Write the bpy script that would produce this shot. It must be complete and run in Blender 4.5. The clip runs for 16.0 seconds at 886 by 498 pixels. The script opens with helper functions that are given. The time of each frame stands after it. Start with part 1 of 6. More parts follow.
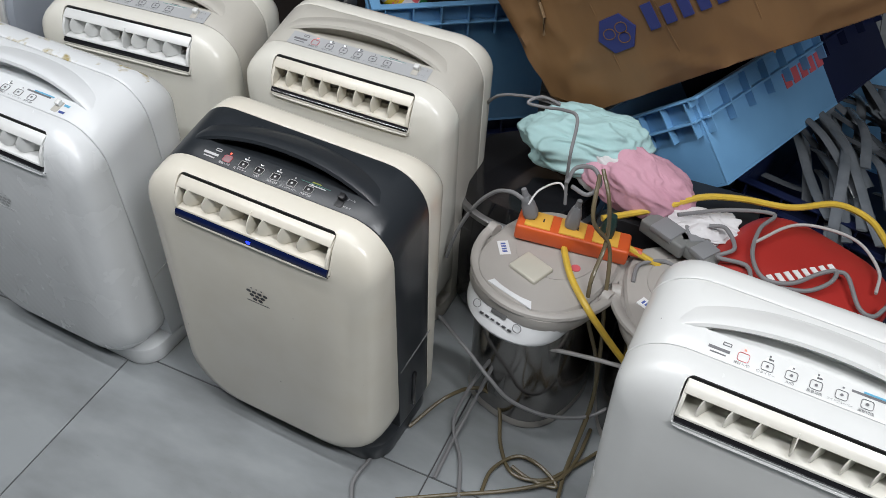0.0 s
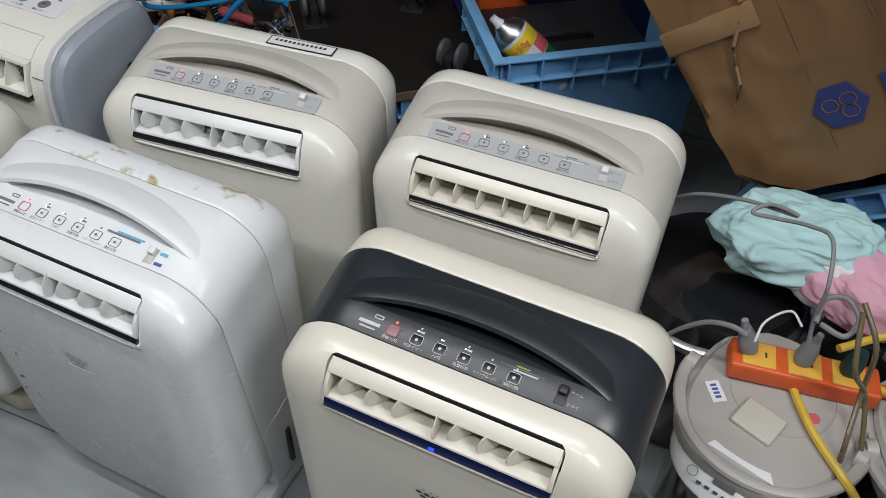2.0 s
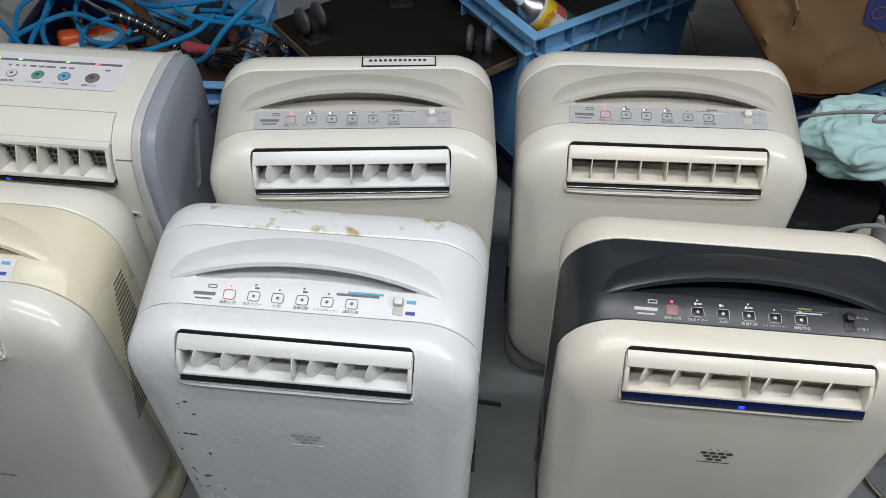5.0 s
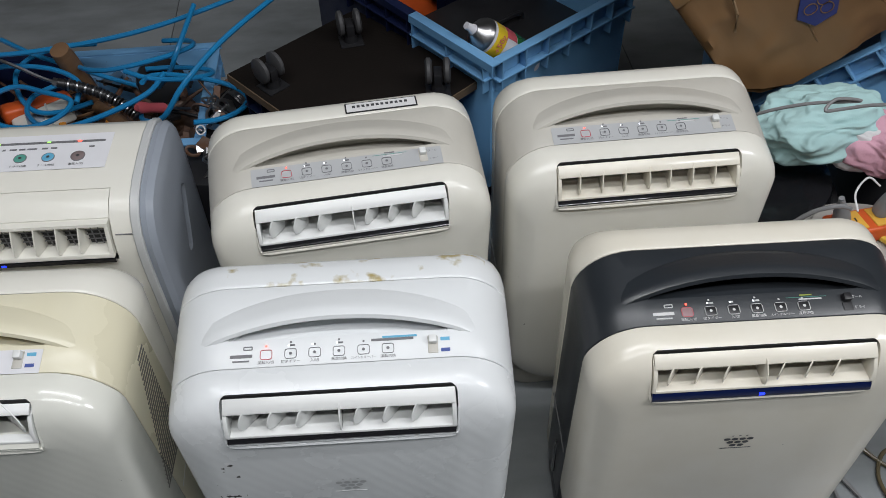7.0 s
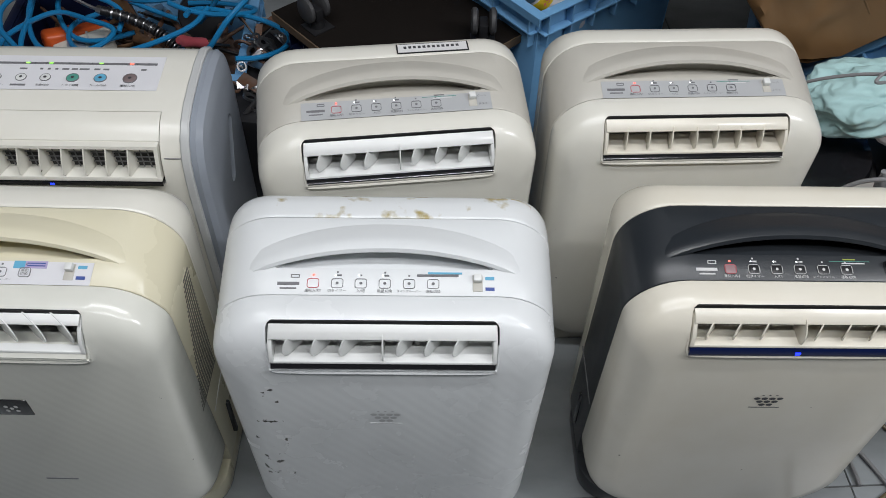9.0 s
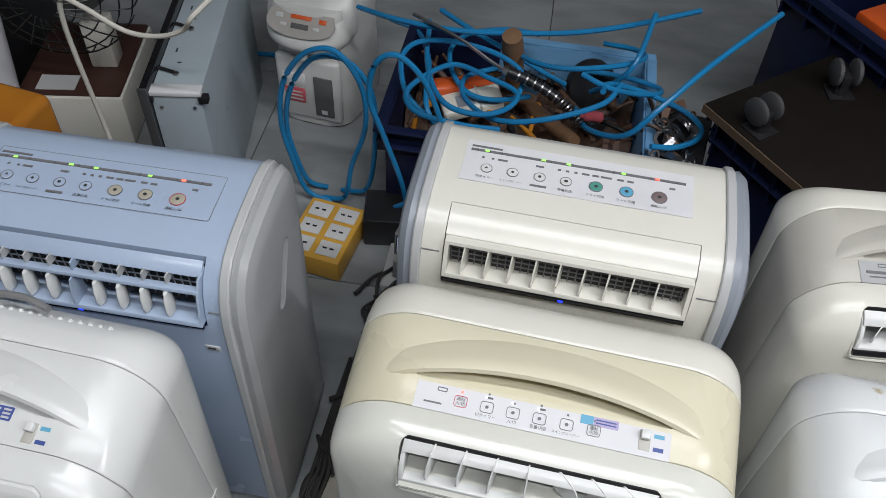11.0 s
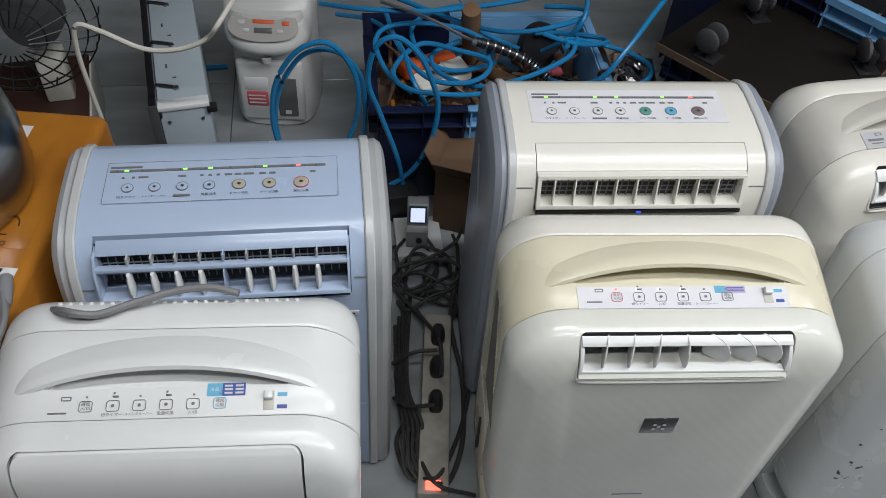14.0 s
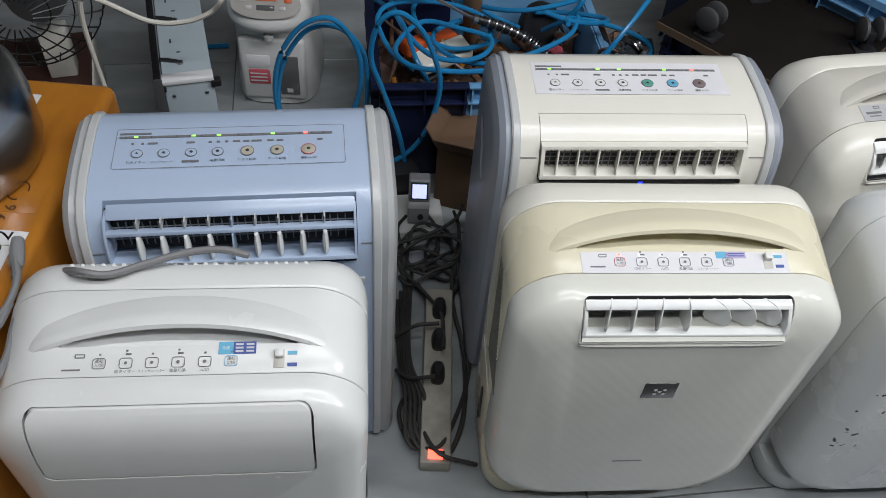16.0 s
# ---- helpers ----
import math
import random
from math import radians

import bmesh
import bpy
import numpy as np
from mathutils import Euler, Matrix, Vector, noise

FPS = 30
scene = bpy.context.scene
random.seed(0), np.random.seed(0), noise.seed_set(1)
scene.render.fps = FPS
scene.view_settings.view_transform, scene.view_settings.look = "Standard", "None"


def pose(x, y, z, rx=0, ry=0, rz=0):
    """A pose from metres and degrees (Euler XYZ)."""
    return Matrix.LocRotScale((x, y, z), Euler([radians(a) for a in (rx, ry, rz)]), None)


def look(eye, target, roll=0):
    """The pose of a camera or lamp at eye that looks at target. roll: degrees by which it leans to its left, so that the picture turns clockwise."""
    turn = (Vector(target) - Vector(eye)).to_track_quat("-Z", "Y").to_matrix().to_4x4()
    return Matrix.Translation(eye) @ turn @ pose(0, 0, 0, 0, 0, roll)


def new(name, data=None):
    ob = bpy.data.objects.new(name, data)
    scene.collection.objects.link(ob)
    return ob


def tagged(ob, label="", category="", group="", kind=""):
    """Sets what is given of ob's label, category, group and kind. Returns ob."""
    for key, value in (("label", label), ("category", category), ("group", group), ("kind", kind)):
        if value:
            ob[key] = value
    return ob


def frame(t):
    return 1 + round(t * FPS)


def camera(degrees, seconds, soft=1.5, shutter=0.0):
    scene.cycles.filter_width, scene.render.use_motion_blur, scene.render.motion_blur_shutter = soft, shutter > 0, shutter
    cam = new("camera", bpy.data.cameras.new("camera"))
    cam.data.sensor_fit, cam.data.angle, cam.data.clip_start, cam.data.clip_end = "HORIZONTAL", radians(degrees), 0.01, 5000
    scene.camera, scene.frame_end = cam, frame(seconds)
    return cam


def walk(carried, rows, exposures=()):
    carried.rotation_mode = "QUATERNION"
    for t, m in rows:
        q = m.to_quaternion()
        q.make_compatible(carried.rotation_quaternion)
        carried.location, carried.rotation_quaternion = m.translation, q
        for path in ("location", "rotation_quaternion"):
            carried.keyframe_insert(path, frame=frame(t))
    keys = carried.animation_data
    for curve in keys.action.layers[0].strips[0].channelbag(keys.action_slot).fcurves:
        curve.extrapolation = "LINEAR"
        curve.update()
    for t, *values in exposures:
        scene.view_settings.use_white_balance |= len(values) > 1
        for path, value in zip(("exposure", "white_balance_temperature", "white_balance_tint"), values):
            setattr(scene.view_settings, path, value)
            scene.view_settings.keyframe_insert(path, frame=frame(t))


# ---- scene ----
cam = camera(55.4, 16.0, 0.8)
PATH = [
    (0, (0.159, 0.258, 1.238), (-0.453, 1.58, -0.133), 3.5),
    (0.5, (0.005, 0.242, 1.254), (-0.616, 1.565, -0.11), 1.0),
    (1, (-0.1, 0.3, 1.242), (-0.725, 1.657, -0.087), 2.1),
    (1.5, (-0.194, 0.441, 1.222), (-0.807, 1.773, -0.139), 1.9),
    (2, (-0.232, 0.488, 1.194), (-0.809, 1.764, -0.234), 1.6),
    (2.5, (-0.341, 0.428, 1.219), (-0.884, 1.702, -0.224), -1.5),
    (3, (-0.409, 0.35, 1.238), (-0.874, 1.637, -0.222), -5.0),
    (3.5, (-0.433, 0.315, 1.241), (-0.761, 1.64, -0.22), -3.1),
    (4, (-0.469, 0.347, 1.218), (-0.748, 1.678, -0.248), -1.6),
    (4.2, (-0.521, 0.393, 1.207), (-0.787, 1.709, -0.275), -0.9),
    (6.3, (-0.764, 0.377, 1.259), (-0.695, 1.749, -0.195), -2.5),
    (6.5, (-0.769, 0.378, 1.263), (-0.698, 1.745, -0.196), -2.6),
    (7, (-0.79, 0.379, 1.263), (-0.741, 1.751, -0.191), -1.6),
    (7.5, (-0.775, 0.38, 1.242), (-0.767, 1.756, -0.209), -0.9),
    (8, (-0.729, 0.374, 1.204), (-0.688, 1.683, -0.307), 0.2),
    (8.5, (-0.756, 0.364, 1.221), (-0.67, 1.664, -0.297), 1.6),
    (9, (-0.837, 0.352, 1.249), (-0.806, 1.667, -0.258), 1.6),
    (9.5, (-0.957, 0.406, 1.242), (-1.063, 1.721, -0.26), 1.3),
    (10, (-1.099, 0.505, 1.25), (-1.299, 1.812, -0.25), 1.9),
    (10.2, (-1.153, 0.512, 1.247), (-1.383, 1.82, -0.248), 2.9),
    (12.3, (-1.616, 0.475, 1.262), (-1.811, 1.767, -0.251), 2.4),
    (12.5, (-1.635, 0.45, 1.267), (-1.811, 1.745, -0.247), 1.4),
    (13, (-1.674, 0.404, 1.27), (-1.629, 1.72, -0.236), 3.5),
    (13.5, (-1.697, 0.365, 1.273), (-1.556, 1.701, -0.208), 4.2),
    (14, (-1.698, 0.348, 1.274), (-1.528, 1.684, -0.205), 4.6),
    (14.5, (-1.698, 0.342, 1.272), (-1.522, 1.678, -0.205), 4.2),
    (15, (-1.699, 0.324, 1.275), (-1.521, 1.661, -0.202), 4.2),
    (15.5, (-1.7, 0.323, 1.264), (-1.518, 1.659, -0.213), 4.2),
    (16, (-1.714, 0.315, 1.263), (-1.53, 1.636, -0.227), 5.3),
]
walk(cam, [(t, look(eye, target, roll)) for t, eye, target, roll in PATH],
     [(0, -0.03), (1, -0.12), (2, -0.2), (3, -0.15), (4.2, -0.14), (7, -0.22), (8.5, -0.16), (9.5, -0.24), (10.2, -0.12), (12.3, 0.05), (13.5, 0.05), (16, 0.06)])

# ---- light ----
CEIL = 2.75
world = bpy.data.worlds.new("room_world")
world.use_nodes = True
world.node_tree.nodes["Background"].inputs[0].default_value = (0.5, 0.55, 0.6, 1)
world.node_tree.nodes["Background"].inputs[1].default_value = 0.05
scene.world = world
TUBES = [(-0.85, -0.05, 27.0), (-0.85, 0.70, 29.0), (1.35, 0.20, 46.0)]
for lx, ly, power in TUBES:
    lamp = bpy.data.lights.new("tube_light", "AREA")
    lamp.shape, lamp.size, lamp.size_y, lamp.energy = "RECTANGLE", 2.4 if lx < 0 else 1.2, 0.06, power
    lamp.color = (0.985, 1.0, 1.03)
    new("tube_light", lamp).matrix_world = pose(lx, ly, CEIL - 0.12)


# ---- materials ----
def nodes_of(name):
    m = bpy.data.materials.new(name)
    m.use_nodes = True
    return m, m.node_tree.nodes, m.node_tree.links, m.node_tree.nodes["Principled BSDF"]


def surface(name, colour, rough=0.4, second=None, scale=14.0, amount=0.5, bump=0.05, grain=220.0, metal=0.0, specks=0.0, speck_colour=(0.05, 0.04, 0.03),
            coat=0.0, alpha=1.0, transmission=0.0, stretch=(1, 1, 1)):
    """A surface with broad blotches of a second tone, fine grain in gloss and relief, and a few dark specks."""
    m, nodes, links, bsdf = nodes_of(name)
    coord = nodes.new("ShaderNodeTexCoord")
    mapping = nodes.new("ShaderNodeMapping")
    mapping.inputs["Scale"].default_value = stretch
    links.new(coord.outputs["Object"], mapping.inputs[0])
    broad, fine = nodes.new("ShaderNodeTexNoise"), nodes.new("ShaderNodeTexNoise")
    broad.inputs["Scale"].default_value, broad.inputs["Detail"].default_value = scale, 5
    fine.inputs["Scale"].default_value, fine.inputs["Detail"].default_value = grain, 3
    for n in (broad, fine):
        links.new(mapping.outputs[0], n.inputs["Vector"])
    second = second or tuple(c * 0.86 for c in colour)
    ramp = nodes.new("ShaderNodeValToRGB")
    ramp.color_ramp.elements[0].position, ramp.color_ramp.elements[1].position = 0.38, 0.72
    ramp.color_ramp.elements[0].color, ramp.color_ramp.elements[1].color = (0, 0, 0, 1), (amount, amount, amount, 1)
    links.new(broad.outputs["Fac"], ramp.inputs[0])
    mix = nodes.new("ShaderNodeMix")
    mix.data_type = "RGBA"
    mix.inputs[6].default_value, mix.inputs[7].default_value = (*colour, 1), (*second, 1)
    links.new(ramp.outputs[0], mix.inputs[0])
    out = mix.outputs[2]
    if specks:
        dots = nodes.new("ShaderNodeTexNoise")
        dots.inputs["Scale"].default_value, dots.inputs["Detail"].default_value = 75, 2
        links.new(mapping.outputs[0], dots.inputs["Vector"])
        cut = nodes.new("ShaderNodeValToRGB")
        cut.color_ramp.elements[0].position, cut.color_ramp.elements[1].position = 0.80 - 0.1 * specks, 0.83 - 0.1 * specks
        links.new(dots.outputs["Fac"], cut.inputs[0])
        over = nodes.new("ShaderNodeMix")
        over.data_type = "RGBA"
        over.inputs[7].default_value = (*speck_colour, 1)
        links.new(cut.outputs[0], over.inputs[0])
        links.new(out, over.inputs[6])
        out = over.outputs[2]
    links.new(out, bsdf.inputs["Base Color"])
    gloss = nodes.new("ShaderNodeMapRange")
    gloss.inputs[3].default_value, gloss.inputs[4].default_value = rough * 0.8, min(1, rough * 1.25)
    links.new(broad.outputs["Fac"], gloss.inputs[0])
    links.new(gloss.outputs[0], bsdf.inputs["Roughness"])
    if bump:
        b = nodes.new("ShaderNodeBump")
        b.inputs["Strength"].default_value, b.inputs["Distance"].default_value = bump, 0.002
        links.new(fine.outputs["Fac"], b.inputs["Height"])
        links.new(b.outputs[0], bsdf.inputs["Normal"])
    bsdf.inputs["Metallic"].default_value, bsdf.inputs["Coat Weight"].default_value = metal, coat
    bsdf.inputs["Alpha"].default_value, bsdf.inputs["Transmission Weight"].default_value = alpha, transmission
    return m


def glow(name, colour, strength):
    m, nodes, links, bsdf = nodes_of(name)
    bsdf.inputs["Base Color"].default_value = (*colour, 1)
    bsdf.inputs["Emission Color"].default_value, bsdf.inputs["Emission Strength"].default_value = (*colour, 1), strength
    return m


def ribbed(m, degrees, scale, strength):
    """Adds fine slanting embossed waves to a front cover's plastic."""
    nodes, links = m.node_tree.nodes, m.node_tree.links
    bsdf = nodes["Principled BSDF"]
    coord, mapping, wave, b = (nodes.new(k) for k in ("ShaderNodeTexCoord", "ShaderNodeMapping", "ShaderNodeTexWave", "ShaderNodeBump"))
    mapping.inputs["Rotation"].default_value = (0, radians(degrees), 0)
    wave.inputs["Scale"].default_value, wave.inputs["Distortion"].default_value = scale, 0.4
    b.inputs["Strength"].default_value, b.inputs["Distance"].default_value = strength, 0.001
    links.new(coord.outputs["Object"], mapping.inputs[0])
    links.new(mapping.outputs[0], wave.inputs["Vector"])
    links.new(wave.outputs["Fac"], b.inputs["Height"])
    links.new(b.outputs[0], bsdf.inputs["Normal"])
    return m


def stained(m, low, high, colour, scale, position, spread=0.03):
    """Adds an irregular stain of the given colour inside a box of the thing's own space."""
    nodes, links = m.node_tree.nodes, m.node_tree.links
    bsdf = nodes["Principled BSDF"]
    coord, split, dots, cut = (nodes.new(k) for k in ("ShaderNodeTexCoord", "ShaderNodeSeparateXYZ", "ShaderNodeTexNoise", "ShaderNodeValToRGB"))
    dots.inputs["Scale"].default_value, dots.inputs["Detail"].default_value = scale, 4
    cut.color_ramp.elements[0].position, cut.color_ramp.elements[1].position = position, position + spread
    links.new(coord.outputs["Object"], split.inputs[0])
    links.new(coord.outputs["Object"], dots.inputs["Vector"])
    links.new(dots.outputs["Fac"], cut.inputs[0])
    mask = cut.outputs[0]
    for axis in range(3):
        for edge, kind in ((low[axis], "GREATER_THAN"), (high[axis], "LESS_THAN")):
            test, times = nodes.new("ShaderNodeMath"), nodes.new("ShaderNodeMath")
            test.operation, times.operation = kind, "MULTIPLY"
            test.inputs[1].default_value = edge
            links.new(split.outputs[axis], test.inputs[0])
            links.new(test.outputs[0], times.inputs[0])
            links.new(mask, times.inputs[1])
            mask = times.outputs[0]
    over = nodes.new("ShaderNodeMix")
    over.data_type = "RGBA"
    over.inputs[7].default_value = (*colour, 1)
    links.new(bsdf.inputs["Base Color"].links[0].from_socket, over.inputs[6])
    links.new(mask, over.inputs[0])
    links.new(over.outputs[2], bsdf.inputs["Base Color"])
    return m


WHITE = surface("white_plastic", (0.74, 0.75, 0.74), 0.25, (0.68, 0.69, 0.67), bump=0.02, specks=0.15)
CREAM = surface("cream_plastic", (0.74, 0.705, 0.615), 0.23, (0.68, 0.63, 0.52), bump=0.02, specks=0.3)
IVORY = surface("ivory_plastic", (0.75, 0.735, 0.67), 0.24, (0.70, 0.68, 0.60), bump=0.02, specks=0.2)
YELLOWED = surface("yellowed_plastic", (0.70, 0.655, 0.49), 0.28, (0.72, 0.69, 0.55), scale=9, bump=0.03, specks=0.15)
PALE = surface("pale_grey_plastic", (0.52, 0.50, 0.45), 0.4, bump=0.06)
CHARCOAL = surface("charcoal_plastic", (0.022, 0.026, 0.031), 0.32, (0.030, 0.033, 0.037), bump=0.06)
SILVER_INK = surface("silver_panel", (0.44, 0.45, 0.46), 0.4, bump=0.03)
LABEL_WHITE = surface("label_white", (0.74, 0.74, 0.77), 0.35, bump=0.0)
BLUE_BODY = surface("pale_blue_plastic", (0.41, 0.50, 0.65), 0.25, (0.38, 0.47, 0.61), bump=0.02, specks=0.15)
SIDE_GREY = surface("blue_grey_plastic", (0.30, 0.33, 0.38), 0.34, bump=0.05)
SIDE_SILVER = surface("silver_grey_plastic", (0.42, 0.43, 0.44), 0.34, bump=0.05)
TRIM_GREY = surface("grey_trim", (0.52, 0.53, 0.53), 0.3, bump=0.02)
BLACK = surface("black_plastic", (0.015, 0.015, 0.017), 0.4, bump=0.05)
GLOSS_BLACK = surface("gloss_black", (0.012, 0.012, 0.014), 0.12, bump=0.0, coat=0.4)
NAVY_GLOSS = surface("navy_gloss", (0.004, 0.010, 0.055), 0.15, bump=0.0)
INK = surface("dark_ink", (0.05, 0.05, 0.055), 0.5, bump=0.0)
GREY_INK = surface("grey_ink", (0.17, 0.17, 0.18), 0.5, bump=0.0)
PALE_INK = surface("pale_ink", (0.62, 0.62, 0.62), 0.5, bump=0.0)
FAINT_INK = surface("faint_grey_ink", (0.42, 0.43, 0.44), 0.5, bump=0.0)
RED_INK = surface("red_ink", (0.55, 0.10, 0.12), 0.4, bump=0.0)
CYAN_INK = surface("cyan_ink", (0.13, 0.42, 0.62), 0.4, bump=0.0)
BLUE_INK = surface("blue_ink", (0.06, 0.10, 0.34), 0.4, bump=0.0)
LILAC_INK = surface("lilac_ink", (0.45, 0.40, 0.62), 0.4, bump=0.0)
OLIVE_INK = surface("olive_ink", (0.30, 0.36, 0.06), 0.5, bump=0.0)
GREEN_INK = surface("green_ink", (0.10, 0.33, 0.27), 0.4, bump=0.0)
BROWN_INK = surface("brown_button", (0.22, 0.17, 0.17), 0.35, bump=0.0)
TAN_BUTTON = surface("tan_button", (0.45, 0.42, 0.34), 0.35, bump=0.0)
LED_BLUE = glow("led_blue", (0.01, 0.03, 1.0), 3.0)
LED_RED = glow("led_red", (1.0, 0.08, 0.05), 4.0)
LED_GREEN = glow("led_green", (0.35, 1.0, 0.12), 1.2)
PINK_INK = surface("pink_button", (0.30, 0.19, 0.20), 0.4, bump=0.0)
LED_WHITE = glow("led_white", (0.9, 0.95, 1.0), 3.0)
SCREEN_GLOW = glow("meter_screen", (0.62, 0.68, 1.0), 0.9)
# near-black colour standing in for the shade inside outlets
DARK_HOLE = surface("hole_shade", (0.03, 0.03, 0.032), 0.6, bump=0.0)


# ---- mesh helpers ----
def part(name, bm, material, parent=None, label="", smooth=35.0):
    mesh = bpy.data.meshes.new(name)
    bmesh.ops.recalc_face_normals(bm, faces=bm.faces[:])
    bm.to_mesh(mesh)
    bm.free()
    return mesh_part(name, mesh, material, parent, label, smooth)


def mesh_part(name, mesh, material, parent=None, label="", smooth=35.0):
    mesh.materials.clear()
    mesh.materials.append(material)
    if smooth:
        mesh.shade_smooth()
        mesh.set_sharp_from_angle(angle=radians(smooth))
    ob = new(name, mesh)
    ob.parent = parent
    if label:
        ob["label"] = label
    return ob


def thing(name, m, label, category, group=""):
    ob = new(name)
    ob.empty_display_size = 0.1
    ob.matrix_world = m
    return tagged(ob, label, category, group)


def box(x0, x1, y0, y1, z0, z1, bevel=0.0, segments=2, m=None):
    bm = bmesh.new()
    bmesh.ops.create_cube(bm, size=1)
    for v in bm.verts:
        v.co = Vector(((x0 + x1) / 2 + v.co.x * (x1 - x0), (y0 + y1) / 2 + v.co.y * (y1 - y0), (z0 + z1) / 2 + v.co.z * (z1 - z0)))
    if bevel:
        bmesh.ops.bevel(bm, geom=bm.edges[:], offset=bevel, segments=segments, profile=0.5, affect="EDGES")
    if m:
        bm.transform(m)
    return bm


def join(*bms):
    out = bmesh.new()
    for b in bms:
        mesh = bpy.data.meshes.new("joining")
        b.to_mesh(mesh)
        b.free()
        out.from_mesh(mesh)
        bpy.data.meshes.remove(mesh)
    return out


def prism(points, low, high, axis="z", bevel=0.0):
    """A closed outline carried along an axis. z: (x, y) points; y: (x, z) points; x: (y, z) points."""
    place = {"z": lambda a, b, c: (a, b, c), "y": lambda a, b, c: (a, c, b), "x": lambda a, b, c: (c, a, b)}[axis]
    bm = bmesh.new()
    rings = [[bm.verts.new(place(a, b, c)) for a, b in points] for c in (low, high)]
    n = len(points)
    bm.faces.new(rings[0])
    bm.faces.new(rings[1][::-1])
    for i in range(n):
        bm.faces.new((rings[0][i], rings[0][(i + 1) % n], rings[1][(i + 1) % n], rings[1][i]))
    bmesh.ops.recalc_face_normals(bm, faces=bm.faces[:])
    if bevel:
        rim = [e for e in bm.edges if any(len(f.verts) == n for f in e.link_faces)]
        bmesh.ops.bevel(bm, geom=rim, offset=bevel, segments=2, profile=0.5, affect="EDGES")
    return bm


def rounded(x0, x1, y0, y1, r, steps=6):
    pts = []
    for cx, cy, a in ((x1 - r, y1 - r, 0), (x0 + r, y1 - r, 90), (x0 + r, y0 + r, 180), (x1 - r, y0 + r, 270)):
        for i in range(steps + 1):
            b = radians(a + 90 * i / steps)
            pts.append((cx + r * math.cos(b), cy + r * math.sin(b)))
    return pts


def loft(rings, caps=True):
    bm = bmesh.new()
    vs = [[bm.verts.new(p) for p in ring] for ring in rings]
    n = len(vs[0])
    for a, b in zip(vs, vs[1:]):
        for i in range(n):
            bm.faces.new((a[i], a[(i + 1) % n], b[(i + 1) % n], b[i]))
    if caps:
        bm.faces.new(vs[0][::-1])
        bm.faces.new(vs[-1])
    bmesh.ops.recalc_face_normals(bm, faces=bm.faces[:])
    return bm


def lathe(profile, steps=40, sx=1.0, sy=1.0, m=None):
    """A turned body from (radius, z) pairs, closed at both ends."""
    rings = [[(r * sx * math.cos(2 * math.pi * i / steps), r * sy * math.sin(2 * math.pi * i / steps), z) for i in range(steps)] for r, z in profile]
    bm = loft(rings)
    if m:
        bm.transform(m)
    return bm


def tube(points, radius, sides=8, closed=False, flat=1.0):
    """A round bar along points, with flat ends."""
    pts = [Vector(p) for p in points]
    rings = []
    for i, p in enumerate(pts):
        a, b = pts[max(0, i - 1)], pts[min(len(pts) - 1, i + 1)]
        if closed:
            a, b = pts[i - 1], pts[(i + 1) % len(pts)]
        way = (b - a).normalized()
        side = way.cross(Vector((0, 0, 1)) if abs(way.z) < 0.9 else Vector((1, 0, 0))).normalized()
        up = side.cross(way)
        r = radius[i] if isinstance(radius, (list, tuple)) else radius
        rings.append([p + side * r * math.cos(2 * math.pi * k / sides) + up * r * flat * math.sin(2 * math.pi * k / sides) for k in range(sides)])
    if closed:
        rings.append(rings[0])
        bm = loft(rings, caps=False)
        bmesh.ops.remove_doubles(bm, verts=bm.verts[:], dist=1e-6)
        return bm
    return loft(rings)


def smooth_path(points, per=8):
    """A Catmull-Rom line through the points."""
    p = [Vector(q) for q in points]
    p = [2 * p[0] - p[1]] + p + [2 * p[-1] - p[-2]]
    out = []
    for a, b, c, d in zip(p, p[1:], p[2:], p[3:]):
        for i in range(per):
            t = i / per
            out.append(0.5 * ((2 * b) + (c - a) * t + (2 * a - 5 * b + 4 * c - d) * t * t + (3 * b - a - 3 * c + d) * t ** 3))
    out.append(p[-2])
    return out


def cable(name, points, radius, material, label, category="cable", group="", parent=None, flat=1.0):
    ob = part(name, tube(smooth_path(points), radius, 8, flat=flat), material, parent)
    return ob if parent else tagged(ob, label, category, group)


def carve(bm, cutter, operation="DIFFERENCE"):
    """The solid bm with the solid cutter taken away or kept; gives a mesh."""
    obs = []
    for b in (bm, cutter):
        mesh = bpy.data.meshes.new("solid")
        bmesh.ops.recalc_face_normals(b, faces=b.faces[:])
        b.to_mesh(mesh)
        b.free()
        obs.append(new("solid", mesh))
    mod = obs[0].modifiers.new("cut", "BOOLEAN")
    mod.operation, mod.object, mod.solver = operation, obs[1], "EXACT"
    bpy.context.view_layer.update()
    mesh = bpy.data.meshes.new_from_object(obs[0].evaluated_get(bpy.context.evaluated_depsgraph_get()))
    for o in obs:
        old = o.data
        bpy.data.objects.remove(o)
        bpy.data.meshes.remove(old)
    return mesh


def mesh_bm(mesh):
    bm = bmesh.new()
    bm.from_mesh(mesh)
    bpy.data.meshes.remove(mesh)
    return bm


def lettering(name, text, size, material, parent, m, label="", align="CENTER"):
    curve = bpy.data.curves.new("lettering", "FONT")
    curve.body, curve.size, curve.align_x, curve.align_y, curve.resolution_u = text, size, align, "CENTER", 2
    ob = new("lettering", curve)
    bpy.context.view_layer.update()
    mesh = bpy.data.meshes.new_from_object(ob.evaluated_get(bpy.context.evaluated_depsgraph_get()))
    bpy.data.objects.remove(ob)
    bpy.data.curves.remove(curve)
    mesh.transform(m)
    return mesh_part(name, mesh, material, parent, label, smooth=0)


